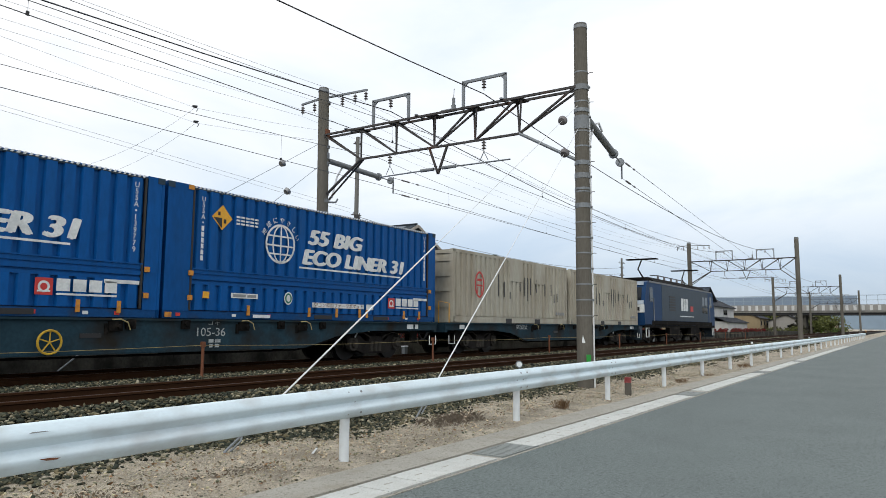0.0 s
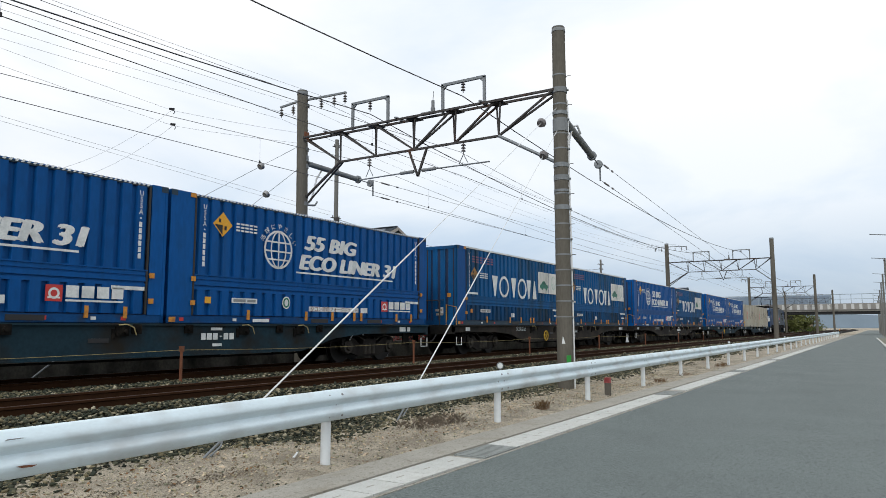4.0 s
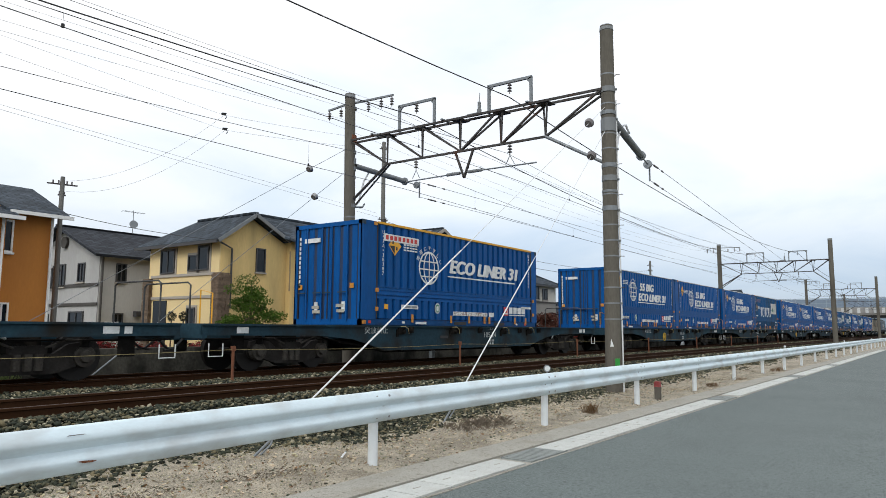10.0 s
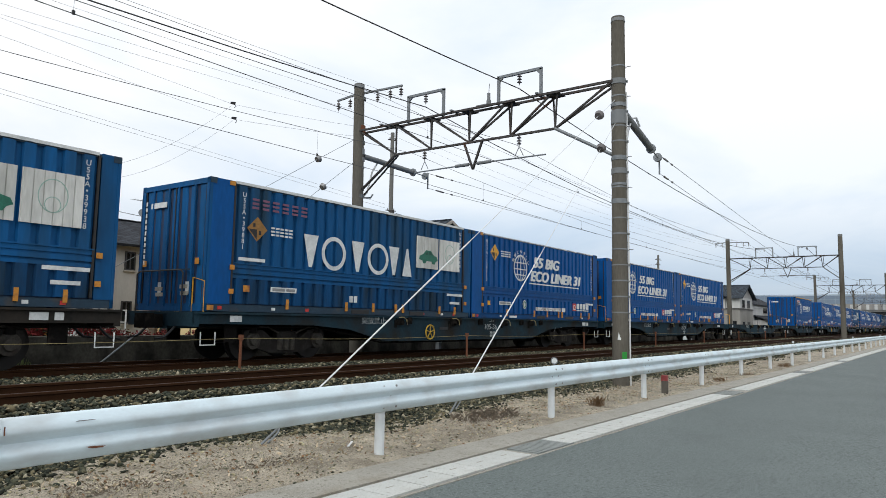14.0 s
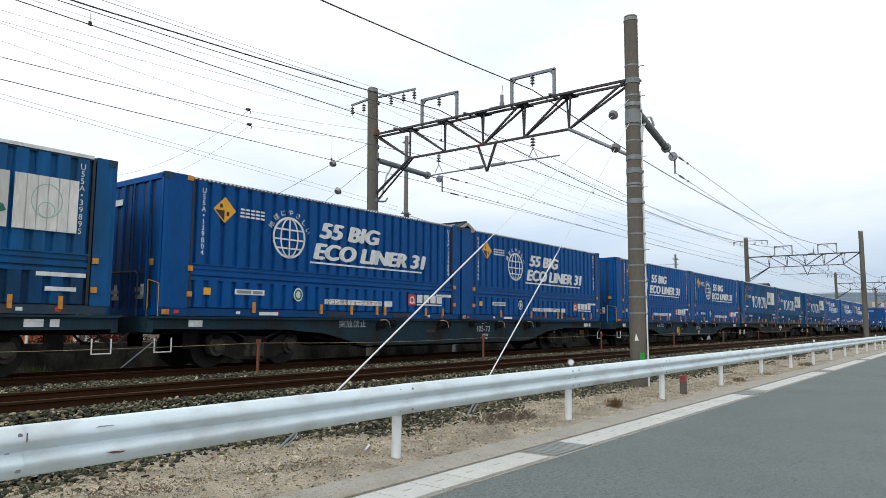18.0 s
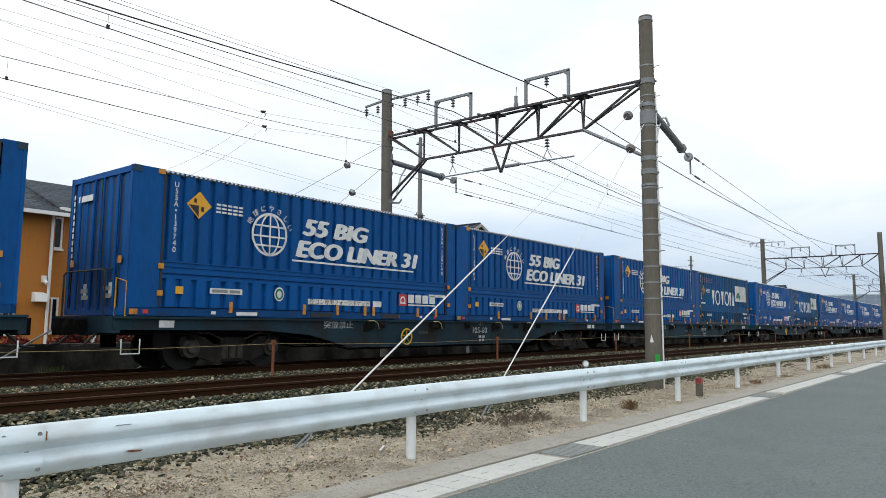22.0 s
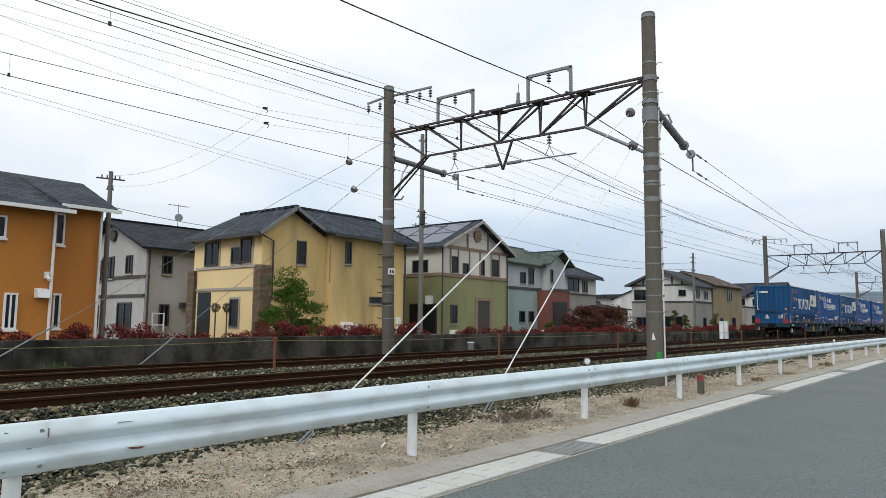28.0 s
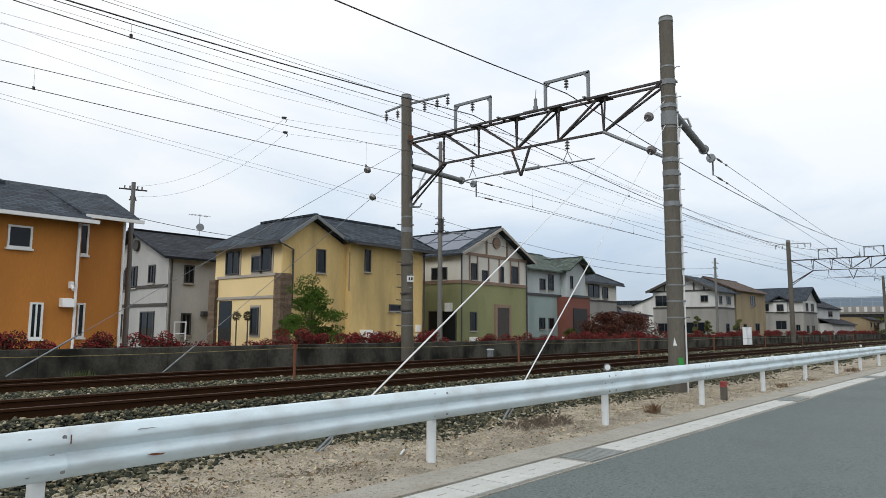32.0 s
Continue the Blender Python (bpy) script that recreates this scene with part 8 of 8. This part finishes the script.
def leaf_mesh(name, centres, radii, n, size, mat, seed):
    """Small leaves scattered through several uneven clumps."""
    r = np.random.default_rng(seed)
    v, f = [], []
    for (cx, cy, cz), (rx, ry, rz) in zip(centres, radii):
        d = r.normal(0, 1, (n, 3))
        d /= np.linalg.norm(d, axis=1)[:, None]
        p = d * r.uniform(0.35, 1.08, (n, 1)) ** 0.6 * np.array([rx, ry, rz]) + np.array([cx, cy, cz])
        for q in p:
            a = r.normal(0, 1, 3); a /= np.linalg.norm(a)
            b = np.cross(a, r.normal(0, 1, 3)); b /= np.linalg.norm(b)
            s = size * r.uniform(0.5, 1.3)
            k = len(v)
            v += [tuple(q - a * s), tuple(q + b * s * 0.45), tuple(q + a * s), tuple(q - b * s * 0.45)]
            f.append((k, k + 1, k + 2, k + 3))
    me = bpy.data.meshes.new(name)
    me.from_pydata(v, [], f)
    me.materials.append(mat)
    return me


def hedge():
    r = np.random.default_rng(9)
    kinds = []
    for k in range(5):
        c = [(r.uniform(-0.55, 0.55), r.uniform(-0.2, 0.2), r.uniform(0.0, 0.42)) for _ in range(9)]
        red = leaf_mesh("crown", [(a, b, z + 0.12) for a, b, z in c], [(0.26, 0.24, 0.2)] * 9, 170, 0.042, M["leaf_red"], 40 + k)
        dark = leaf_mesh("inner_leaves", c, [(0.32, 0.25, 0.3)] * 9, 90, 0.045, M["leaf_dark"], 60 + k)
        st = Shape()
        for _ in range(5):
            a = r.uniform(-0.5, 0.5)
            st.cyl((a * 0.6, 0, -1.0), (a, r.uniform(-0.2, 0.2), 0.4), 0.018, 0.008, seg=5)
        kinds.append((red, dark, st.mesh("stem", M["bark"])))
    x = 4.5
    while x < 62:
        gap = 21.0 < x < 22.3 or 45 < x < 46 or 8.2 < x < 9.2
        if not gap:
            red, dark, st = kinds[int(r.integers(5))]
            h = empty("hedge_shrub", "red-leaved photinia shrub of the hedge behind the wall", "shrub", "red hedge shrubs", at=(x, 17.7 + r.uniform(-0.1, 0.2), 0.08 + r.uniform(-0.25, 0.12)))
            h.rotation_euler = (0, 0, r.uniform(-0.4, 0.4) + math.pi * int(r.integers(2)))
            part("crown", red, None, h, "red leaves")
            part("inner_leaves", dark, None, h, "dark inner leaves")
            part("stem", st, None, h)
        x += r.uniform(0.9, 1.35)
    while x < 118:
        red, dark, st = kinds[int(r.integers(5))]
        h = empty("hedge_shrub", "red-leaved photinia shrub of the hedge behind the wall", "shrub", "red hedge shrubs", at=(x, 18 + r.uniform(-0.3, 0.5), 0.2))
        part("crown", red, None, h, "red leaves")
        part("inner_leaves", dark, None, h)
        part("stem", st, None, h)
        x += r.uniform(1.6, 2.6)


def tree(label, x, y, z0, h, spread, n_clump, n_leaf, leaf, mat, seed, trunk=0.09, cone=False):
    r = np.random.default_rng(seed)
    t = empty("tree", label, "tree", "trees", at=(x, y, z0))
    tr = Shape().cyl((0, 0, -0.3), (0.05, 0.02, h * 0.45), trunk, trunk * 0.7, seg=10)
    cs, rs = [], []
    for _ in range(n_clump):
        a, u = r.uniform(0, 6.28), r.uniform(0.12, 1.0)
        rad = spread * (0.35 + 0.65 * math.sin(math.pi * min(1, 0.25 + 0.75 * u))) * r.uniform(0.35, 1.0)
        if cone:
            rad = spread * (1.12 - u) ** 0.75 * r.uniform(0.2, 1.05)
        c = (rad * math.cos(a), rad * math.sin(a), h * (0.2 + 0.78 * u))
        cs.append(c)
        k = spread * r.uniform(0.22, 0.42)
        rs.append((k, k, k * (0.45 if cone else 0.6)))
        tr.cyl((0.03, 0.01, h * (0.15 + 0.35 * u)), c, trunk * 0.2, 0.006, seg=5)
    tr.cyl((0.05, 0.02, h * 0.45), (0.0, 0.0, h * 0.95), trunk * 0.7, 0.015, seg=8)
    part("trunk", tr, M["bark"], t, "brown trunk and limbs")
    part("crown", leaf_mesh("crown", cs, rs, n_leaf, leaf, mat, seed + 1), None, t, "leafy crown")


def yard_things():
    white = M["white_trim"]
    for x, y in ((14.6, 23.6),):
        g = empty("garden_ladder", "small white metal garden rack beside the grey house", "rack", at=(x - 1.25, y + 0.4, YARD))
        for dx in (-0.22, 0.22):
            part("post", Shape().cyl((dx, 0, 0), (dx, 0, 1.75), 0.03, seg=8), white, g)
        for z in (0.9, 1.3, 1.72):
            part("rung", Shape().cyl((-0.22, 0, z), (0.22, 0, z), 0.02, seg=6), white, g)
    for k, (x, y) in enumerate(((16.3, 24.9), (16.7, 24.7))):
        p = empty("topiary", "dark clipped ball shrub on a thin stem by the entrance", "shrub", "clipped ball shrubs", at=(x, y, YARD))
        part("stem", Shape().cyl((0, 0, -0.1), (0, 0, 1.9), 0.03, seg=6), M["bark"], p)
        part("crown", leaf_mesh("crown", [(0, 0, 2.0)], [(0.19, 0.19, 0.2)], 420, 0.035, M["leaf_dark"], 300 + k), None, p, "dark dense leaves")
    for x, z1, w in ((27.2, 0.95, 0.3), (23.6, 1.05, 0.45), (31.6, 0.75, 0.2), (41.9, 0.7, 0.3)):
        u = empty("outdoor_unit", "white outdoor unit standing by the house wall", "heat pump", "outdoor units", at=(x, 24.55, YARD))
        part("case", Shape().box(-w, w, -0.15, 0.15, 0.0, z1 + 0.3), white, u)
        part("grille", Shape().disc(0, z1 * 0.6, w * 0.65, w * 0.65, -0.156, 0.008), M["frame_dark"], u, "dark round fan grille")
        part("pipe", Shape().pipe([(w * 0.8, 0.1, z1 * 0.4), (w * 0.8, 0.25, z1 * 0.5), (w * 0.8, 0.45, z1 * 0.6)], 0.03), white, u, "white pipe")


hedge()
yard_things()
tree("young tree with fresh green leaves before the yellow house", 18.0, 22.2, YARD, 3.6, 1.35, 52, 240, 0.05, M["leaf_green"], 71, cone=True)
tree("dark red-green garden bush beside the houses", 45.2, 21.5, YARD, 2.45, 2.1, 40, 160, 0.08, M["leaf_bush"], 73)
tree("dark red-green garden bush beside the houses", 41.6, 21.5, YARD, 2.45, 1.7, 36, 160, 0.08, M["leaf_bush"], 74)
for k, (x, y, hh) in enumerate(((56.0, 22, 2.6), (59.3, 22, 2.6), (64.5, 23, 2.4), (73.0, 23, 2.6), (38.9, 22.5, 1.6))):
    tree("narrow olive-green garden conifer", x, y, YARD, hh, 0.5 + 0.1 * (k % 2), 16, 80, 0.09, M["leaf_olive"], 80 + k, 0.05)
for k, (x, y, hh, s) in enumerate(((200, 22, 5, 4), (212, 30, 6.5, 5), (226, 20, 5, 4), (240, 34, 8, 6), (255, 24, 6, 5), (275, 40, 9, 7), (300, 26, 7, 6), (190, 18.5, 3, 2.5), (205, 19.5, 4.3, 3.2), (186, 20.5, 3.4, 2.2), (330, 45, 10, 9), (360, 28, 8, 7), (300, -16, 6, 5), (340, -12, 6, 6))):
    tree("distant leafy tree by the railway", x, y, YARD, hh, s, 24, 60, 0.5, M["leaf_olive"] if k % 3 else M["leaf_dark"], 100 + k, 0.2)

# ---- utility poles and wires ----


def utility_pole(x, y, top, arms, label="grey concrete utility pole with crossarms", r=0.14, base=YARD):
    p = empty("utility_pole", label, "utility pole", "utility poles")
    part("shaft", Shape().cyl((x, y, base - 0.4), (x, y, top), r, r * 0.7, seg=12), M["pole_light"], p)
    for z, w in arms:
        a = part("crossarm", Shape().beam((x - w, y + w * 0.3, z), (x + w, y - w * 0.3, z), 0.045, 0.045), M["steel"], p)
        for s in (-0.62, -0.25, 0.3, 0.62):
            part("insulator", Shape().cyl((x + w * s, y - w * s * 0.3, z), (x + w * s, y - w * s * 0.3, z + 0.13), 0.026, seg=8), M["porcelain"], a)
    return p


p1 = utility_pole(11.62, 24.6, 6.15, ((5.88, 0.45), (5.5, 0.12), (2.9, 0.15)), r=0.105)
p2 = utility_pole(28.0, 24.0, 11.0, ((10.6, 0.25), (6.75, 0.3), (6.45, 0.3), (6.0, 0.55)), r=0.145)
part("transformer_bracket", Shape().box(27.8, 28.0, 23.75, 23.95, 6.05, 6.75), M["steel"], p2, "dark bracket with cable clamps")
part("street_lamp_arm", Shape().pipe([(28.0, 24.0, 5.85), (28.8, 23.75, 6.08), (29.6, 23.5, 6.1)], 0.028), M["galv"], p2, "grey street lamp arm")
p3 = utility_pole(70.0, 24.0, 8.0, ((7.5, 0.5), (7.0, 0.4), (6.2, 0.4)))
for k, (x, top) in enumerate(((74, 9.3), (96, 9.0), (118, 8.6), (140, 8.6), (165, 8.4), (195, 8.4), (230, 8.4))):
    p = utility_pole(x, -1.7 + 0.004 * x, top, ((top - 0.3, 0.4), (top - 2.0, 0.3)), "slim grey utility pole on the road verge", 0.16, GROUND)
    part("lamp_arm", Shape().cyl((x, -1.7, top - 0.1), (x - 0.3, 0.0, top + 0.05), 0.04, seg=6), M["galv"], p, "short lamp arm")


def slack_wire(a, b, sag, r, label="thin cable between poles"):
    a, b = Vector(a), Vector(b)
    pts = [a + (b - a) * (k / 16) - Vector((0, 0, 4 * sag * (k / 16) * (1 - k / 16))) for k in range(17)]
    thing("slack_cable", Shape().pipe(pts, r, 5), M["wire"], label, "cable", "cables between utility poles")


slack_wire((11.62, 24.6, 4.9), (18.6, 25.2, 4.72), 0.12, 0.011)
slack_wire((28, 24, 6.2), (70, 24, 6.4), 0.9, 0.014)
slack_wire((28, 24, 6.7), (70, 24, 7.0), 0.9, 0.012)
slack_wire((70, 24, 6.6), (118, 40, 7.2), 0.8, 0.014)
JOIN = ((13.27, 18.0, 7.61), (13.33, 18.0, 7.14))
for k, (x, y, z) in enumerate(JOIN):
    slack_wire((11.62, 24.6, 6.0 - 0.35 * k), (x, y, z), 0.55 + 0.1 * k, 0.0035)
    slack_wire((-14.5, 18.0, 9.35 - 0.3 * k), (x, y, z), 0.12, 0.0035)
    slack_wire((x, y, z), (16.72, 15.95, 7.42 - 0.35 * k), 0.03, 0.0035)
    clip = empty("cable_clamp", "small black clamp where thin cables meet", "clamp", "cable clamps", at=(x, y, z))
    part("body", Shape().box(-0.09, 0.06, -0.02, 0.02, 0.0, 0.05).cyl((-0.08, 0, 0.04), (0.08, 0, 0.07), 0.025, seg=8), M["black"], clip)
    part("hook", Shape().pipe([(0.06, 0, 0.03), (0.1, 0, -0.04), (0.05, 0, -0.1)], 0.012), M["galv"], clip)
for k in range(2):
    slack_wire((-18, 24.6, 9.75 - 0.1 * k), (28, 24.4, 7.13 - 0.2 * k), 0.06, 0.005)
an = empty("tv_antenna", "thin television antenna with a small dish on the roof ridge", "antenna", at=(22.65, 39.0, 6.3))
part("mast", Shape().cyl((0, 0, -0.2), (0, 0, 1.6), 0.02, seg=6), M["galv"], an)
an_r = Shape().beam((-0.7, 0, 1.5), (0.7, 0, 1.5), 0.02, 0.02)
for s_ in np.arange(-0.6, 0.7, 0.2):
    an_r.beam((s_, -0.3, 1.5), (s_, 0.3, 1.5), 0.012, 0.012)
part("elements", an_r, M["galv"], an)
part("dish", Shape().cyl((0.0, -0.03, 0.72), (-0.03, -0.13, 0.75), 0.08, 0.24, seg=18).cyl((-0.03, -0.13, 0.75), (-0.035, -0.145, 0.752), 0.24, seg=18), M["galv"], an, "grey satellite dish")

# ---- road bridge and distance ----


def overpass():
    o = empty("road_bridge", "grey concrete and steel road bridge over railway and road with railings", "bridge")
    x0, x1 = 174, 182
    part("deck", Shape().box(x0, x1, -60, 42, 4.4, 4.75), M["p_grey_dark"], o, "grey concrete deck edge")
    part("girder", Shape().box(x0 + 0.4, x0 + 0.8, -60, 42, 3.85, 4.4), M["black"], o, "dark steel girder")
    part("girder", Shape().box(x1 - 0.8, x1 - 0.4, -60, 42, 3.85, 4.4), M["black"], o, "dark steel girder")
    for k in range(68):
        y = -59 + k * 1.5
        part("pilaster", Shape().box(x0 - 0.26, x0 - 0.2, y - 0.28, y + 0.28, 4.85, 5.95), M["p_white"], o, "pale parapet panel")
    part("parapet", Shape().box(x0 - 0.2, x0, -60, 42, 4.75, 6.1).box(x1, x1 + 0.2, -60, 42, 4.75, 6.1), M["p_grey_dark"], o, "stained concrete parapet")
    rail = material("bridge_railing", (0.25, 0.30, 0.34), 0.6, 0.3, vary=0.1)
    for k in range(50):
        y = -59 + k * 2.04
        part("railing_post", Shape().box(x0 - 0.15, x0 - 0.05, y - 0.05, y + 0.05, 6.1, 8.1), rail, o)
    part("railing", Shape().box(x0 - 0.14, x0 - 0.06, -60, 42, 8.02, 8.15).box(x0 - 0.14, x0 - 0.06, -60, 42, 7.0, 7.08), rail, o)
    screen = material("wind_screen", (0.16, 0.21, 0.27), 0.5, vary=0.1)
    part("screen", Shape().box(x0 - 0.12, x0 - 0.1, 8, 42, 6.1, 7.95), screen, o, "bluish translucent screen")
    for y in (-28, -8, 19, 38):
        part("pier", Shape().box(x0 + 1.5, x1 - 1.5, y - 0.8, y + 0.8, -1, 4.1), M["wall"], o, "concrete pier")
    ramp = Shape().add([(x0, 42, 4.1), (x1, 42, 4.1), (x1, 42, 5.9), (x0, 42, 5.9), (x0, 140, -1), (x1, 140, -1), (x1, 140, 4.8), (x0, 140, 4.8)], [(0, 1, 2, 3), (4, 7, 6, 5), (0, 3, 7, 4), (1, 5, 6, 2), (3, 2, 6, 7), (0, 4, 5, 1)])
    part("ramp", ramp, M["wall"], o, "concrete ramp")


overpass()


def far_growth():
    """Low rough growth along the line in the distance."""
    r = np.random.default_rng(91)
    for mat, n, sd in ((M["leaf_olive"], 46, 1), (M["leaf_dark"], 40, 2), (M["leaf_green"], 14, 3)):
        c = [(r.uniform(150, 330), r.uniform(17.6, 24), r.uniform(-0.2, 0.6)) for _ in range(n)]
        c += [(r.uniform(150, 330), r.uniform(-9, -3.5), r.uniform(-0.4, 0.2)) for _ in range(n // 3)]
        rad = [(r.uniform(1.2, 3.2), r.uniform(0.9, 1.8), r.uniform(0.5, 1.5)) for _ in c]
        tagged(new("rough_growth", leaf_mesh("rough_growth", c, rad, 70, 0.3, mat, 400 + sd)), "rough low bushes along the distant railway", "bushes", "", "stuff")
    for x, y, w, d, e, m, rf in ((196, 21, 9, 8, 2.6, "p_grey_dark", "roof_dark"), (212, 26, 10, 8, 3.4, "p_brown", "roof"), (228, 20, 9, 8, 2.4, "p_white", "roof_brown"), (246, 24, 10, 9, 3.6, "p_grey", "roof_dark"), (268, 19, 10, 8, 2.8, "p_brown", "roof_dark"), (292, 22, 12, 9, 3.8, "p_white", "roof")):
        f = house("distant low house with a dark tiled roof", "houses beyond the bridge")
        walls(f, x, x + w, y, y + d, YARD, e, M[m])
        gable_x(f, x, x + w, y, y + d, e + 0.15, e + 1.8, M[rf])
        gable_wall(f, "x", x, y, y + d, y + d / 2, e, e + 1.7, M[m])
        window(f, "x", x, y + 2, y + 3.6, 0.6, 1.7, "frame_dark", 1)
        window(f, "y", y, x + 1.5, x + 3.2, 0.6, 1.7, "frame_dark", 1)


far_growth()
hall = empty("long_hall", "long low building with a blue-grey metal roof far behind the houses", "building")
part("wall", Shape().box(150, 170, 62, 120, -1, 6.5), M["p_grey"], hall)
part("roof", Shape().box(149, 171, 61, 121, 6.5, 7.4), M["roof"], hall)
hill = Shape()
r_ = np.random.default_rng(77)
hx = np.linspace(-0.5, 1.4, 60)
prev = None
for a in hx:
    d = 1500
    z = 18 + 10 * math.sin(a * 5) + 6 * math.sin(a * 13 + 1)
    p = (d * math.cos(a), d * math.sin(a))
    if prev:
        hill.add([(*prev[0], -2), (*p, -2), (*p, z), (*prev[0], prev[1])], [(0, 1, 2, 3)])
    prev = (p, z)
thing("backdrop", hill, material("far_hills", (0.20, 0.26, 0.32), 0.95, vary=0.1, scale=0.01, fine=0.05), "low bluish hills on the horizon", "hills", kind="structure", smooth=0)

# ---- litter and weeds on the verge ----


def flakes(name, n, x0, x1, y0, y1, size, mat, label, seed, zfun, tilt=0.5, power=1.2):
    """Small curled leaves lying on the soil."""
    r = np.random.default_rng(seed)
    x = x0 + (x1 - x0) * r.uniform(0, 1, n) ** power
    y = r.uniform(y0, y1, n)
    z = zfun(x, y) + 0.008
    v, f = [], []
    for a, b, c in zip(x, y, z):
        t, s = r.uniform(0, 6.28), size * r.uniform(0.5, 1.4)
        u = Vector((math.cos(t), math.sin(t), r.normal(0, tilt) * 0.5)) * s
        w = Vector((-math.sin(t), math.cos(t), r.normal(0, tilt))) * s * 0.45
        p = Vector((a, b, c + abs(u.z) * 0.4))
        k = len(v)
        v += [tuple(p - u), tuple(p + w), tuple(p + u + Vector((0, 0, s * 0.3))), tuple(p - w)]
        f.append((k, k + 1, k + 2, k + 3))
    me = bpy.data.meshes.new(name)
    me.from_pydata(v, [], f)
    me.materials.append(mat)
    tagged(new(name, me), label, "litter", "", "stuff")


M["leaf_dry"] = material("dry_leaf", (0.17, 0.09, 0.045), 0.9, vary=0.5, scale=3, fine=20)
M["straw"] = material("straw", (0.27, 0.215, 0.14), 0.9, vary=0.4, scale=3, fine=20)
M["weed"] = material("weed_green", (0.075, 0.10, 0.025), 0.7, vary=0.4, scale=3, fine=20)
flakes("dry_leaves", 1500, 3, 34, 5.05, 6.9, 0.016, M["leaf_dry"], "scattered dry brown leaves on the soil", 41, ground_z)
M["chip"] = material("pale_wood_chip", (0.5, 0.40, 0.28), 0.9, vary=0.4, scale=6, fine=30)
M["rust_chip"] = material("orange_leaf_bits", (0.24, 0.135, 0.065), 0.9, vary=0.4, scale=6, fine=30)
flakes("wood_chips", 650, 3, 22, 5.3, 6.8, 0.026, M["chip"], "pale wood chips strewn over the soil", 44, ground_z, 0.6)
flakes("leaf_bits", 420, 3, 24, 5.5, 6.9, 0.021, M["rust_chip"], "orange-brown leaf bits on the soil", 45, ground_z, 0.6)
flakes("straw", 3800, 3, 34, 5.5, 7.0, 0.016, M["straw"], "bleached straw bits on the soil", 42, ground_z, 0.8)
flakes("dry_leaves", 900, 4, 60, 16.0, 16.65, 0.03, M["leaf_dry"], "dry leaves gathered along the wall foot", 43, lambda x, y: ballast_z(y) + 0.02)


def weeds(x, y, z, rad, h, n, seed):
    r = np.random.default_rng(seed)
    t = Shape()
    for _ in range(n):
        a, d = r.uniform(0, 6.28), rad * r.uniform(0, 1) ** 0.7
        p = Vector((x + d * math.cos(a), y + d * math.sin(a) * 0.4, z))
        b = r.uniform(0, 6.28)
        q = p + Vector((math.cos(b) * 0.3, math.sin(b) * 0.3, 1.0)) * h * r.uniform(0.3, 1.0)
        w = 0.012
        t.add([p, p + (q - p) * 0.5 + Vector((w, 0, 0)), q, p + (q - p) * 0.5 - Vector((w, 0, 0))], [(0, 1, 2, 3)])
    thing("weeds", t, M["weed"], "low green weeds at the wall foot", "weeds", "weeds along the wall", "stuff", smooth=0)


for k, (x, rad, h, n) in enumerate(((6.9, 0.3, 0.45, 120), (13.6, 0.5, 0.22, 120), (18.5, 0.6, 0.2, 120), (22.5, 0.5, 0.2, 90), (30, 0.8, 0.25, 120), (40, 1.0, 0.3, 120), (3.8, 0.4, 0.2, 90), (11.2, 0.3, 0.15, 60))):
    weeds(x, 16.5, -0.42, rad, h, n, 200 + k)


def motions():
    """The train rolls along the far track, slowing slightly."""
    for ob, (ahead, z) in TRAIN:
        walk(ob, [(t, pose(train_at(t) + ahead, FAR_TRACK, z)) for t in range(33)])


motions()
